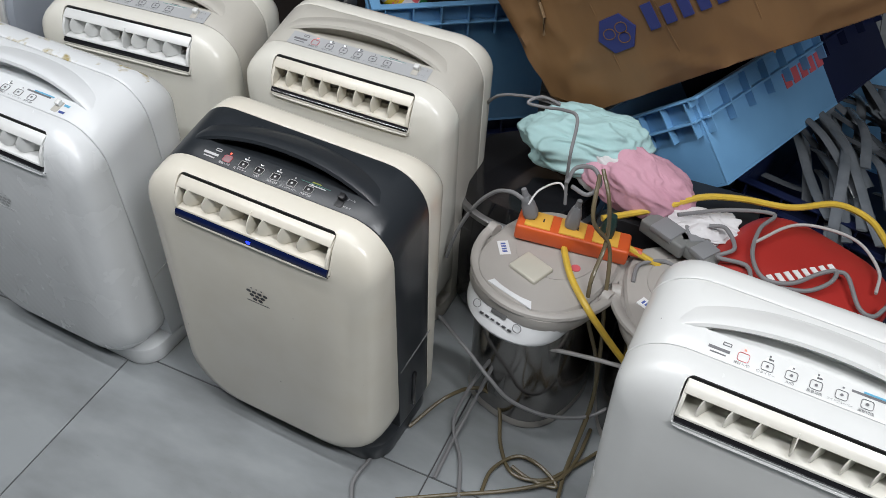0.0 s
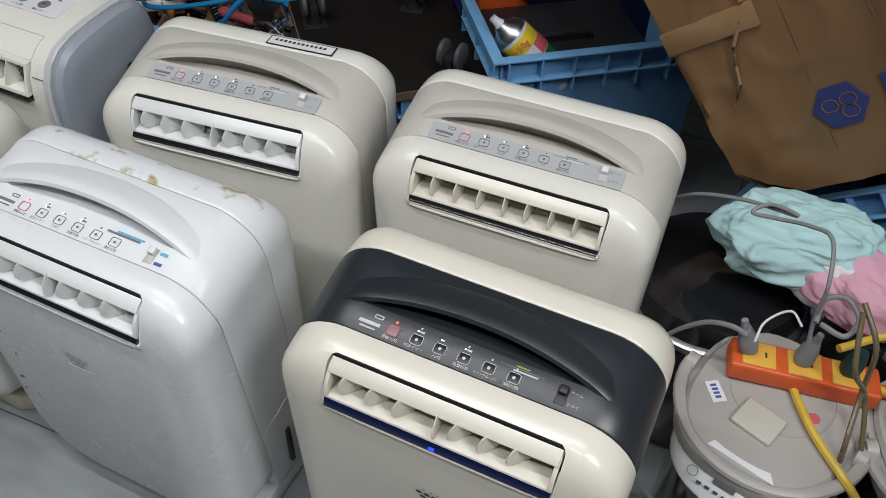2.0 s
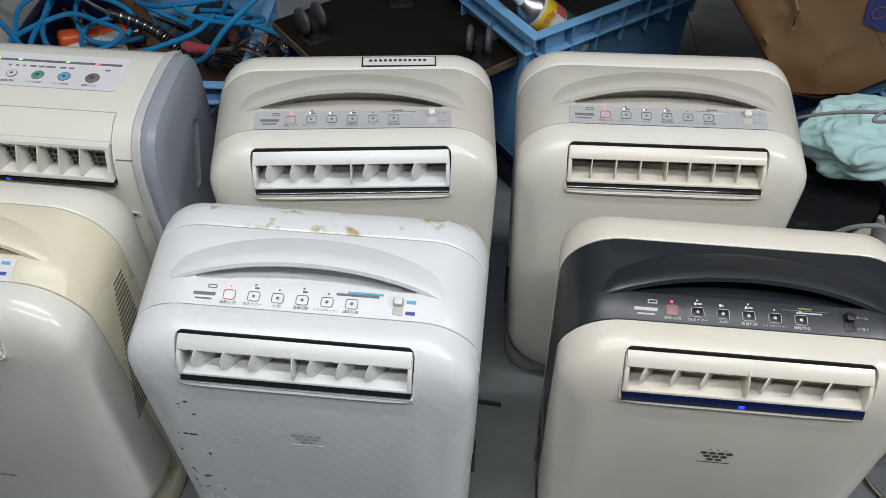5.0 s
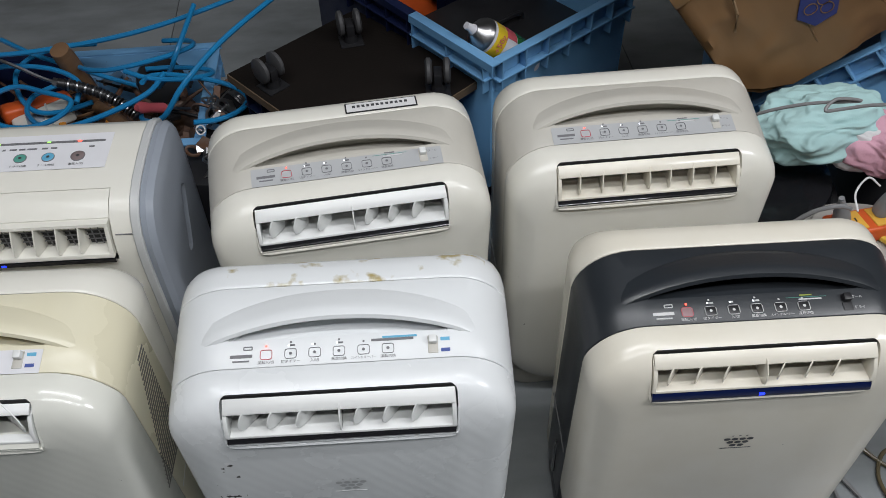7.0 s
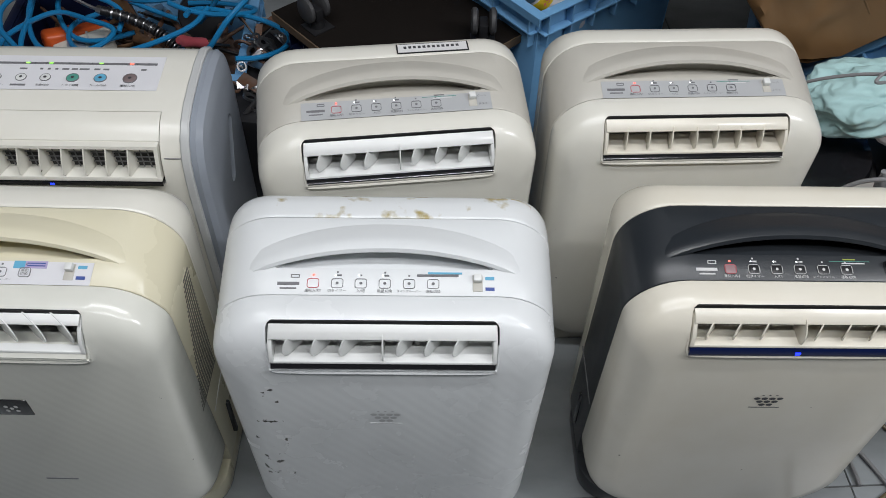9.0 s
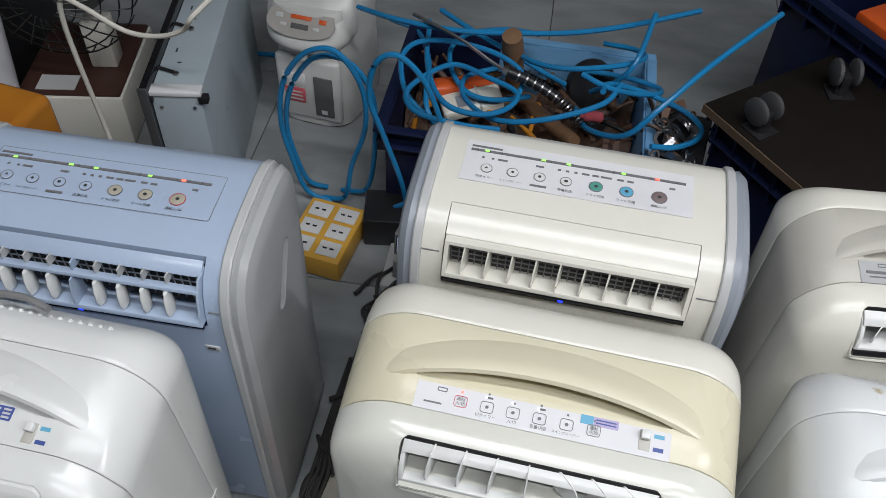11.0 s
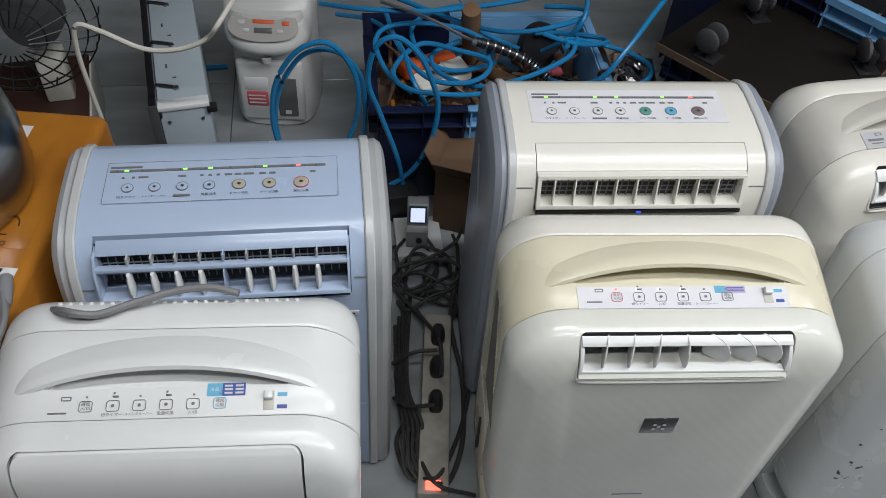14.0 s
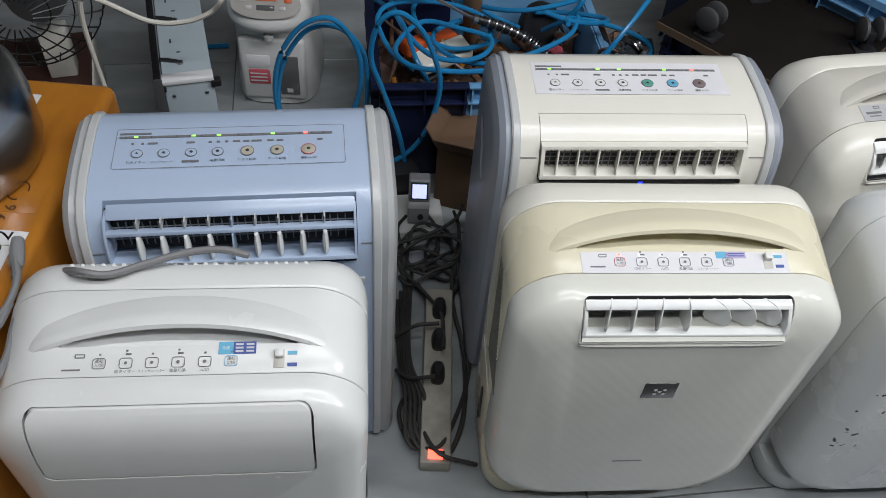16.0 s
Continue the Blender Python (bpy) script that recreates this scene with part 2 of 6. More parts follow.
def bar(name, u0, u1, v0, v1, material, parent, m, label="", lift=0.0004):
    return part(name, box(u0, u1, v0, v1, 0, lift, m=m), material, parent, label, smooth=0)


def ring_bm(u, v, w, h, r, t, lift=0.0006, m=None):
    """A thin rounded frame round (u, v)."""
    outer, inner = rounded(u - w / 2, u + w / 2, v - h / 2, v + h / 2, r), rounded(u - w / 2 + t, u + w / 2 - t, v - h / 2 + t, v + h / 2 - t, max(0.0005, r - t))
    bm = bmesh.new()
    rows = [[bm.verts.new((x, y, z)) for x, y in pts] for pts, z in ((outer, 0), (outer, lift), (inner, lift), (inner, 0))]
    n = len(outer)
    for a, b in zip(rows, rows[1:] + rows[:1]):
        for i in range(n):
            bm.faces.new((a[i], a[(i + 1) % n], b[(i + 1) % n], b[i]))
    if m:
        bm.transform(m)
    return bm


# ---- the room ----
FLOOR_TURN = 3.0
TILE = 0.6
TILE_MAT = surface("grey_floor_tile", (0.285, 0.305, 0.315), 0.24, (0.175, 0.185, 0.19), scale=4.5, amount=0.95, bump=0.02, grain=60, specks=0.12, stretch=(1, 2.2, 1))
GROUT = surface("dark_grout", (0.08, 0.08, 0.08), 0.8, bump=0.2)
WALL_MAT = surface("grey_wall_paint", (0.10, 0.10, 0.097), 0.7, bump=0.15)
CEILING_MAT = surface("ceiling_paint", (0.13, 0.13, 0.127), 0.8, bump=0.1)
floor = part("floor", box(-4.4, 2.6, -2.6, 3.3, -0.12, -0.003), GROUT)
tagged(floor, "polished grey marbled floor tiles with dark joints", "floor", kind="structure")
for name, b in (("wall_north", (-4.4, 2.6, 3.3, 3.45)), ("wall_south", (-4.4, 2.6, -2.75, -2.6)), ("wall_west", (-4.55, -4.4, -2.75, 3.45)), ("wall_east", (2.6, 2.75, -2.75, 3.45))):
    tagged(part(name, box(*b, -0.12, CEIL), WALL_MAT), "plain grey painted workshop wall", "wall", kind="structure")
tagged(part("ceiling", box(-4.55, 2.75, -2.75, 3.45, CEIL, CEIL + 0.12), CEILING_MAT), "plain pale workshop ceiling", "ceiling", kind="structure")
TUBE_GLOW = glow("tube_glow", (1.0, 0.985, 0.95), 4.0)
for lx, ly, power in TUBES:
    half = 1.22 if lx < 0 else 0.62
    light = thing("ceiling_light", pose(lx, ly, CEIL), "long white fluorescent batten light on the ceiling", "light", "ceiling lights")
    part("housing", box(-half, half, -0.05, 0.05, -0.06, 0, 0.004), WHITE, light)
    part("tube", tube([(-half + 0.03, 0, -0.085), (half - 0.03, 0, -0.085)], 0.013, 12), TUBE_GLOW, light)


# ---- dehumidifiers with an arched handle ----
# depth from the front, half width, underside, top
BODY = [(0.000, 0.146, 0.050, 0.455), (0.0015, 0.157, 0.040, 0.470), (0.005, 0.1665, 0.031, 0.484), (0.010, 0.1725, 0.024, 0.496), (0.016, 0.1765, 0.019, 0.505), (0.024, 0.179, 0.016, 0.5122),
        (0.036, 0.180, 0.013, 0.5168), (0.054, 0.180, 0.012, 0.5200), (0.09, 0.180, 0.008, 0.5285), (0.125, 0.180, 0.008, 0.5365), (0.155, 0.180, 0.008, 0.5422), (0.172, 0.180, 0.008, 0.5422),
        (0.186, 0.179, 0.008, 0.5375), (0.199, 0.176, 0.009, 0.5260), (0.211, 0.171, 0.011, 0.5130), (0.221, 0.163, 0.016, 0.4990), (0.227, 0.150, 0.026, 0.4840)]
SEAM, REAR = 0.054, 0.150


def at_depth(y):
    for a, b in zip(BODY, BODY[1:]):
        if y <= b[0]:
            t = (y - a[0]) / (b[0] - a[0])
            return [p + (q - p) * t for p, q in zip(a, b)]
    return list(BODY[-1])


def shell_ring(y, wide, inset=0.0, foot=0.045, rise=0.0):
    _, hw, zb, zt = at_depth(y)
    hw, zb, zt = hw - inset, zb + inset + rise, zt - inset
    top = max(0.012, 0.062 - max(0, 0.028 - y) * 0.9 - max(0, y - 0.18) * 0.8)
    pts, steps = [], 9
    for cx, cz, a, r in ((hw - top, zt - top, 0, top), (-hw + top, zt - top, 90, top), (-hw + foot, zb + foot, 180, foot), (hw - foot, zb + foot, 270, foot)):
        for i in range(steps + 1):
            b = radians(a + 90 * i / steps)
            pts.append((cx + r * math.cos(b), cz + r * math.sin(b)))
    # the seams lean back towards the floor
    lean = 0.09 * min(1, y / 0.054) * max(0, 1 - max(0, y - 0.15) / 0.077)
    return [(x * wide * (0.950 + 0.050 * min(1, z / 0.48)), y + lean * max(0, 0.49 - z), z) for x, z in pts]


def shell(y0, y1, wide, gap=0.0004):
    """A closed slice of the body between two depths, with a fine rounded edge at its seams."""
    ys = [y for y in [b[0] for b in BODY] if y0 + 0.003 < y < y1 - 0.003]
    foot, rise = (0.085, 0.012) if y0 == 0 else (0.04, 0.0)

    def ring(y, inset=0.0):
        return shell_ring(y, wide, inset, foot, rise)

    rows = [ring(y0)] if y0 == 0 else [ring(y0 + gap, 0.002), ring(y0 + gap, 0.0007), ring(y0 + gap + 0.0012)]
    rows += [ring(y) for y in ys]
    rows += [ring(y1)] if y1 >= BODY[-1][0] else [ring(y1 - gap - 0.0012), ring(y1 - gap, 0.0007), ring(y1 - gap, 0.002)]
    return loft(rows)


PANEL_TILT = math.degrees(math.atan((BODY[8][3] - BODY[7][3]) / (BODY[8][0] - BODY[7][0])))
PANEL = pose(0, 0.0665, at_depth(0.0665)[3] + 0.0003, PANEL_TILT)


def handle_bm(wide):
    """The arched grip: steep towards the front, sloping back into the top of the body."""
    rings, n = [], 32
    for i in range(n + 1):
        u = -1 + 2 * i / n
        x, lift = 0.154 * u * wide, (1 - abs(u) ** 2.4)
        y = 0.087 + 0.022 * (1 - u * u)
        over = max(0.0, abs(x) / wide - 0.118)
        drop = 0.062 - math.sqrt(max(0.0, 0.062 ** 2 - over ** 2))
        top = at_depth(y)[3] - drop - 0.0045 + 0.0225 * lift
        way = math.atan(-2 * 0.022 * u / 0.154)
        back = 0.012 + 0.026 * lift
        foot = at_depth(y + back)[3] - drop - 0.004 - top
        under = -0.009 - 0.003 * lift
        outline = [(-0.006, under), (-0.009 - 0.003 * lift, under * 0.75), (-0.010 - 0.0035 * lift, -0.0065), (-0.0085 - 0.003 * lift, -0.0022), (-0.005, -0.0002), (0.001, 0.0), (0.007, -0.0018 * lift - 0.0004),
                   (0.4 * back + 0.006, foot * 0.38), (0.7 * back + 0.004, foot * 0.72), (back, foot), (back * 0.8, min(foot, under) - 0.003), (0.0, under - 0.002)]
        rings.append([(x - a * math.sin(way), y + a * math.cos(way), top + b) for a, b in outline])
    return loft(rings)


DUSTY_INSIDE = surface("dusty_outlet_plastic", (0.50, 0.48, 0.43), 0.6, (0.24, 0.21, 0.16), scale=38, amount=0.8, bump=0.1)


SEAM_DARK = surface("pale_edge_highlight", (0.20, 0.20, 0.20), 0.4, bump=0.0)
SEAM_LIGHT = surface("white_edge_highlight", (0.72, 0.72, 0.70), 0.4, bump=0.0)
SLIT = surface("slit_shadow_grey", (0.16, 0.155, 0.14), 0.7, bump=0.0)


def vane_bm(style):
    """One louvre blade: a thin leaf with a rounded outline, standing on a little pin."""
    if style == "leaf":
        outline = [(0.016, 0.0), (-0.003, 0.001), (-0.0095, 0.005), (-0.0125, 0.013), (-0.0115, 0.022), (-0.006, 0.032), (0.002, 0.037), (0.012, 0.039), (0.020, 0.038), (0.020, 0.006)]
    else:
        outline = [(0.018, 0.0), (-0.006, 0.0), (-0.0105, 0.005), (-0.0115, 0.014), (-0.009, 0.026), (0.0, 0.038), (0.018, 0.039)]
    return prism([(a, b) for a, b in outline], -0.0008, 0.0008, "x", 0.0004)


def dehumidifier(m, label, cover, middle, rear, wide=1.05, vane_mat=None, vane="leaf", turn=(38,) * 7, strip=BLACK, plate=None, ink=GREY_INK, emblem="dots", emblem_mat=None,
                 flap_closed=False, led=False, grille=False, scallops=False, slot=True, marks="grey", inside=None):
    ob = thing("dehumidifier", m, label, "dehumidifier", "dehumidifiers on the floor")
    vane_mat = vane_mat or cover
    front = shell(0, SEAM, wide)
    wv = 0.1265 * (wide if flap_closed else 1)
    if flap_closed:
        hole = prism(rounded(-0.147, 0.139, 0.405, 0.5125, 0.012), -0.02, 0.035, "y")
        mesh_part("front_cover", carve(front, hole), cover, ob)
        mesh_part("flap", carve(shell(0, SEAM, wide), prism(rounded(-0.1445, 0.1365, 0.4085, 0.5100, 0.011), -0.02, 0.0325, "y"), "INTERSECT"), cover, ob, "closed outlet flap", 30)
    else:
        hole = prism(rounded(-wv, wv, 0.4530, 0.5128, 0.007), -0.02, 0.050, "y")
        mesh_part("front_cover", carve(front, hole), cover, ob)
        part("outlet_back", box(-wv + 0.001, wv - 0.001, 0.0475, 0.0495, 0.454, 0.500), inside or DUSTY_INSIDE, ob)
        # black filler in the gap over the top blade, standing for its shade
        part("slot_shade", box(-wv + 0.001, wv - 0.001, 0.0246, 0.0495, 0.5062, 0.5122), BLACK, ob, "black strip standing for shade in the slot above the blades")
        # the top blade, the sill with its ends, the dark strip, the lip round it and the upright blades
        slim = [(0.0228, 0.5092), (0.0175, 0.5072), (0.0130, 0.5046), (0.0120, 0.5030), (0.0135, 0.5020), (0.0240, 0.5068)]
        flap = prism(slim if grille else [(0.0228, 0.5092), (0.0160, 0.5056), (0.0105, 0.5010), (0.0094, 0.4985), (0.0104, 0.4970), (0.0140, 0.4985), (0.0240, 0.5058)], -wv + 0.003, wv - 0.003, "x", 0.0006)
        part("top_blade", flap, vane_mat, ob)
        deep = 0.010 if grille else 0.038
        sill = prism([(-0.0006, 0.4668), (deep, 0.4668), (deep, 0.4708), (0.0004, 0.4700)], -wv + 0.002, wv - 0.002, "x", 0.0007)
        ends = [prism([(-0.0008, 0.4695), (0.036, 0.4695), (0.036, 0.5040), (0.020, 0.5030), (0.0105, 0.4975), (0.002, 0.4850)], a, b, "x", 0.0005) for a, b in ((-wv + 0.002, -wv + 0.0065), (wv - 0.0065, wv - 0.002))]
        part("sill", join(sill, *ends), vane_mat, ob)
        low = 0.4540 if led else 0.4590
        part("strip", prism([(-0.0030, low), (0.030, low), (0.030, 0.4666), (0.0002, 0.4666), (-0.0020, 0.4640), (-0.0040, low + 0.0035)], -wv + 0.003, wv - 0.003, "x"), strip, ob, "dark glossy strip under the outlet")
        if not led:
            part("ledge", prism([(-0.0022, 0.4528), (0.030, 0.4528), (0.030, 0.4588), (-0.0034, 0.4588)], -wv + 0.001, wv - 0.001, "x", 0.0005), cover, ob)
        rim = [(-wv + 0.0003, 0.0100, 0.490), (-wv + 0.0003, 0.0040, 0.475), (-wv + 0.0008, 0.0012, 0.462), (-wv + 0.003, 0.0000, 0.4560), (-wv + 0.010, -0.0006, 0.4530), (-0.07, -0.0010, 0.4522), (-0.02, -0.0010, 0.4522)]
        rim += [(-x, y, z) for x, y, z in rim[::-1]]
        part("outlet_lip", tube(smooth_path(rim, 4), [0.0006 + 0.0024 * min(1, k / 16, (52 - k) / 16) for k in range(53)], 8), cover, ob, "raised rim round the strip")
        if led:
            part("lamp", box(-0.003, 0.003, -0.0042, 0.0, 0.4580, 0.4615), LED_BLUE, ob, "lit blue indicator", 0)
        for i in range(7):
            x = -0.0925 + 0.0308 * i
            kind = vane[i] if len(vane) == 7 else vane
            bm = vane_bm("flat" if i == 3 else kind)
            bm.transform(pose(x, 0.0235, 0.4705, 0, 0, -turn[i] if i != 3 else 0) @ pose(0, -0.0145 if kind == "leaf" else -0.012, 0) @ Matrix.Diagonal((1, 1, 1.0 if grille else 0.86, 1)))
            part("blade", bm, vane_mat, ob)
    # middle with the grip hollow, then the handle over it
    arc = [(-0.112 * wide, 0.0855), (0.112 * wide, 0.0855)] + [(0.112 * wide * math.cos(radians(a)), 0.0855 + 0.030 * math.sin(radians(a))) for a in range(12, 180, 12)]
    mid = mesh_bm(carve(shell(SEAM, REAR, wide), prism(arc, 0.5205, 0.62, "z")))
    mesh_middle = bpy.data.meshes.new("middle")
    mid.to_mesh(mesh_middle)
    mid.free()
    mesh_part("middle_body", mesh_middle, middle, ob)
    part("handle", handle_bm(wide), middle, ob)
    part("rear_cover", shell(REAR, BODY[-1][0], wide), rear, ob)
    part("base", prism(rounded(-0.170 * wide, 0.170 * wide, 0.030, 0.215, 0.045), 0.0, 0.040, "z", 0.006), middle, ob)
    # tank door line and slot on both flanks
    for s in (-1, 1):
        x = 0.180 * wide * 0.965 * s
        # pale line along the tank door edge, painting the highlight on it
        line = tube([(x + s * 0.0008, 0.086, 0.198), (x + s * 0.0018, 0.180, 0.206 if middle is CHARCOAL else 0.222)], 0.0011, 6)
        part("tank_line", line, SEAM_DARK if middle is CHARCOAL else SEAM_LIGHT, ob, "edge of the water tank door")
        if slot:
            part("tank_grip", box(x - 0.003, x + 0.0045, 0.128, 0.136, 0.066, 0.150, 0.002), BLACK if middle is not CHARCOAL else GLOSS_BLACK, ob)
    # slits laid on the flank as grey bars, coloured like the shade in them
    if grille:
        for s in (-1, 1):
            slits = []
            for k in range(29):
                z = 0.255 + 0.0072 * k
                xs = 0.180 * wide * (0.950 + 0.050 * min(1, z / 0.48)) * s
                x0, x1 = sorted((xs - 0.003 * s, xs + 0.0007 * s))
                slits.append(box(x0, x1, 0.058 + 0.28 * (z - 0.27), 0.134, z, z + 0.0030))
            part("side_grille", join(*slits), SLIT, ob, "fine dark slits along the flank", 0)
    if scallops:
        for k in range(24):
            part("rear_ridge", lathe([(0.0005, -0.006), (0.0032, -0.004), (0.0034, 0.000), (0.0022, 0.0026), (0.0005, 0.0032)], 8, m=pose((-0.118 + 0.0102 * k) * wide, 0.1905, at_depth(0.1905)[3] - 0.001)), rear, ob)
    # printing
    if plate:
        bar("control_label", -0.124, 0.128, -0.0135, 0.0145, plate, ob, PANEL, "printed control strip")
    P = PANEL @ pose(0, 0, 0.0004 if plate else 0)
    spots = [-0.078, -0.0515, -0.0255, 0.0008, 0.0275, 0.054]
    boxed = flap_closed or plate is LABEL_WHITE
    words = ["運転入/切", "切タイマー", "入/切", "風量切換", "スイングルーバー", "運転切換"]
    if flap_closed:
        words = ["", "切タイマー", "スイングルーバー", "風量切換", "入/切", ""]
    elif boxed:
        words[0] = words[5] = ""
    if not boxed:
        bar("maker_mark", -0.117, -0.093, -0.0015, 0.0022, ink, ob, P)
    bar("model_mark", -0.114, -0.096, -0.0062, -0.0045, ink, ob, P)
    part("mark", ring_bm(-0.098, 0.0095, 0.010, 0.0045, 0.001, 0.0010, 0.0004, P), ink, ob)
    for i, (u, w) in enumerate(zip(spots, words)):
        frame_mat = RED_INK if i == 0 and not flap_closed else (CYAN_INK if i == 5 and marks == "bright" else ink)
        if middle is CHARCOAL:
            part("button", box(u - 0.0058, u + 0.0058, -0.0042, 0.0062, 0, 0.0009, 0.0004, m=P), PINK_INK if i == 0 else BLACK, ob)
        part("button_ring", ring_bm(u, 0.001, 0.0132, 0.0116, 0.003, 0.0006, 0.0008, P), frame_mat, ob)
        icon = bmesh.new()
        bmesh.ops.create_circle(icon, cap_ends=True, segments=5 + i, radius=0.0018, matrix=P @ pose(u, 0.001, 0.0012, 0, 0, 20 * i))
        if boxed and i in (0, 5):
            icon.free()
            lettering("button_word", "運転", 0.0044, ink, ob, P @ pose(u, 0.0032, 0.0010))
            lettering("button_word", "切換" if i else "入/切", 0.0044, ink, ob, P @ pose(u, -0.0014, 0.0010))
        elif i:
            part("icon", icon, ink, ob, smooth=0)
        else:
            icon.free()
        if w:
            lettering("caption", w, 0.0042 if len(w) < 7 else 0.0034, ink, ob, P @ pose(u, -0.0082, 0.0004))
        bar("tick", u - 0.001, u + 0.001, 0.0098, 0.0118, ink, ob, P)
        if i in (1, 3):
            bar("tick", u - 0.001, u + 0.0045, 0.0098, 0.0118, ink, ob, P)
            bar("tick", u - 0.001, u + 0.001, 0.0136, 0.0156, ink, ob, P)
        if i in (1, 2, 3) and not flap_closed:
            part("light", box(u - 0.0031, u - 0.0016, 0.0100, 0.0115, 0, 0.0006, m=P), LED_WHITE, ob, "lit white indicator", 0)
        if i == 0 and not flap_closed:
            part("light", box(u - 0.001, u + 0.001, 0.0098, 0.0118, 0, 0.0008, m=P), LED_RED, ob, "lit red indicator", 0)
    if marks == "bright":
        bar("mode_field", 0.0405, 0.0555, 0.0085, 0.0220, CYAN_INK, ob, P)
        bar("mode_field", 0.0557, 0.079, 0.0085, 0.0220, BLUE_INK, ob, P)
        for k in range(3):
            for u0 in (0.0580, 0.0690):
                bar("mode_line", u0, u0 + 0.0080, 0.0104 + 0.0038 * k, 0.0124 + 0.0038 * k, PALE_INK, ob, P @ pose(0, 0, 0.0003))
        lettering("mode_word", "冷風", 0.0046, WHITE, ob, P @ pose(0.048, 0.0150, 0.0006))
    elif marks == "lilac":
        bar("mode_field", 0.040, 0.0525, 0.0060, 0.0150, CYAN_INK, ob, P)
        bar("mode_field", 0.0527, 0.077, 0.0060, 0.0150, LILAC_INK, ob, P)
        for k in range(2):
            bar("mode_line", 0.055, 0.075, 0.0085 + 0.003 * k, 0.0098 + 0.003 * k, BLUE_INK, ob, P @ pose(0, 0, 0.0003))
    elif marks == "blue":
        bar("mode_field", 0.036, 0.082, 0.0100, 0.0128, GREY_INK, ob, P)
        bar("mode_field", 0.048, 0.086, 0.0132, 0.0155, CYAN_INK, ob, P)
    else:
        bar("mode_line", 0.036, 0.082, 0.0115, 0.0120, GREEN_INK, ob, P)
        bar("mode_field", 0.052, 0.066, 0.0135, 0.0150, GREY_INK if middle is not CHARCOAL else OLIVE_INK, ob, P)
        bar("mode_field", 0.050, 0.076, 0.0085, 0.0100, PALE_INK, ob, P)
    part("slider_well", box(0.0975, 0.1085, -0.0075, 0.0125, -0.001, 0.0006, 0.0005, m=P), BLACK if middle is CHARCOAL else PALE, ob)
    part("slider", box(0.0985, 0.1075, 0.0025, 0.0115, 0, 0.0075, 0.0015, m=P), BLACK if middle is CHARCOAL else WHITE, ob)
    for v, w, mat in ((0.0085, "クール" if not flap_closed else "冷風", CYAN_INK), (-0.0045, "ドライ" if not flap_closed else "除湿", BLUE_INK)):
        if marks in ("bright", "lilac", "blue"):
            bar("mode_tag", 0.1115, 0.1215, v - 0.002, v + 0.002, mat, ob, P)
        else:
            lettering("mode_word", w, 0.0042, ink, ob, P @ pose(0.116, v, 0.0004))
    # emblem on the front
    if emblem == "dots":
        mat = emblem_mat or INK
        for count, z, r, gap in ((3, 0.366, 0.0013, 0.0085), (4, 0.3585, 0.0036, 0.0094), (3, 0.3515, 0.0036, 0.0094), (2, 0.3445, 0.0036, 0.0094)):
            for k in range(count):
                bm = bmesh.new()
                bmesh.ops.create_circle(bm, cap_ends=True, segments=12, radius=r, matrix=pose(-0.001 + (k - (count - 1) / 2) * gap, -0.0006, z, 90) @ Matrix.Diagonal((1.15, 0.8, 1, 1)))
                part("emblem_dot", bm, mat, ob, smooth=0)
        part("emblem_line", box(-0.020, 0.018, -0.0006, 0.0002, 0.3375, 0.3383), mat, ob, smooth=0)
    elif emblem == "badge":
        part("badge", box(-0.022, 0.022, -0.0012, 0.001, 0.332, 0.366, 0.0008), GLOSS_BLACK, ob, "black square badge with white dots")
        for du, dv in ((-0.006, 0.003), (0.006, 0.003), (0, -0.001), (-0.006, -0.006), (0.006, -0.006)):
            bm = bmesh.new()
            bmesh.ops.create_circle(bm, cap_ends=True, segments=10, radius=0.0027, matrix=pose(du, -0.0018, 0.349 + dv, 90))
            part("badge_dot", bm, PALE_INK, ob, smooth=0)
        part("model_mark", box(-0.022, 0.022, -0.0006, 0.0002, 0.158, 0.161), GREY_INK, ob, smooth=0)
    return ob


W_COVER = stained(ribbed(surface("white_cover", (0.74, 0.76, 0.77), 0.26, (0.69, 0.71, 0.72), bump=0.0, specks=0.1), 40, 20, 0.09),
                  (-0.165, -0.05, 0.20), (-0.125, 0.06, 0.44), (0.05, 0.045, 0.04), 60, 0.63)
W_REAR = stained(surface("white_top", (0.74, 0.76, 0.77), 0.22, (0.69, 0.71, 0.72), bump=0.02), (-0.13, 0.15, 0.48), (0.17, 0.2, 0.6), (0.40, 0.33, 0.15), 34, 0.55, 0.12)
W_BODY = surface("white_body", (0.72, 0.74, 0.75), 0.33, (0.68, 0.70, 0.71), bump=0.02, specks=0.1)
F_COVER = ribbed(surface("cream_white_cover", (0.72, 0.72, 0.66), 0.18, (0.67, 0.67, 0.61), bump=0.0, specks=0.2), 40, 20, 0.07)

dehumidifier(pose(0.288, 0.890, 0, 0, 0, 0), "off-white dehumidifier standing on the floor beside steel pots", WHITE, WHITE, WHITE, wide=1.12, strip=GLOSS_BLACK, vane="flat", turn=(30,) * 7, vane_mat=IVORY,
             marks="blue")
dehumidifier(pose(-0.420, 0.892, 0, 0, 0, 0), "cream dehumidifier with a charcoal control band and blue light", CREAM, CHARCOAL, CREAM, wide=1.066, strip=NAVY_GLOSS, led=True, ink=PALE_INK)
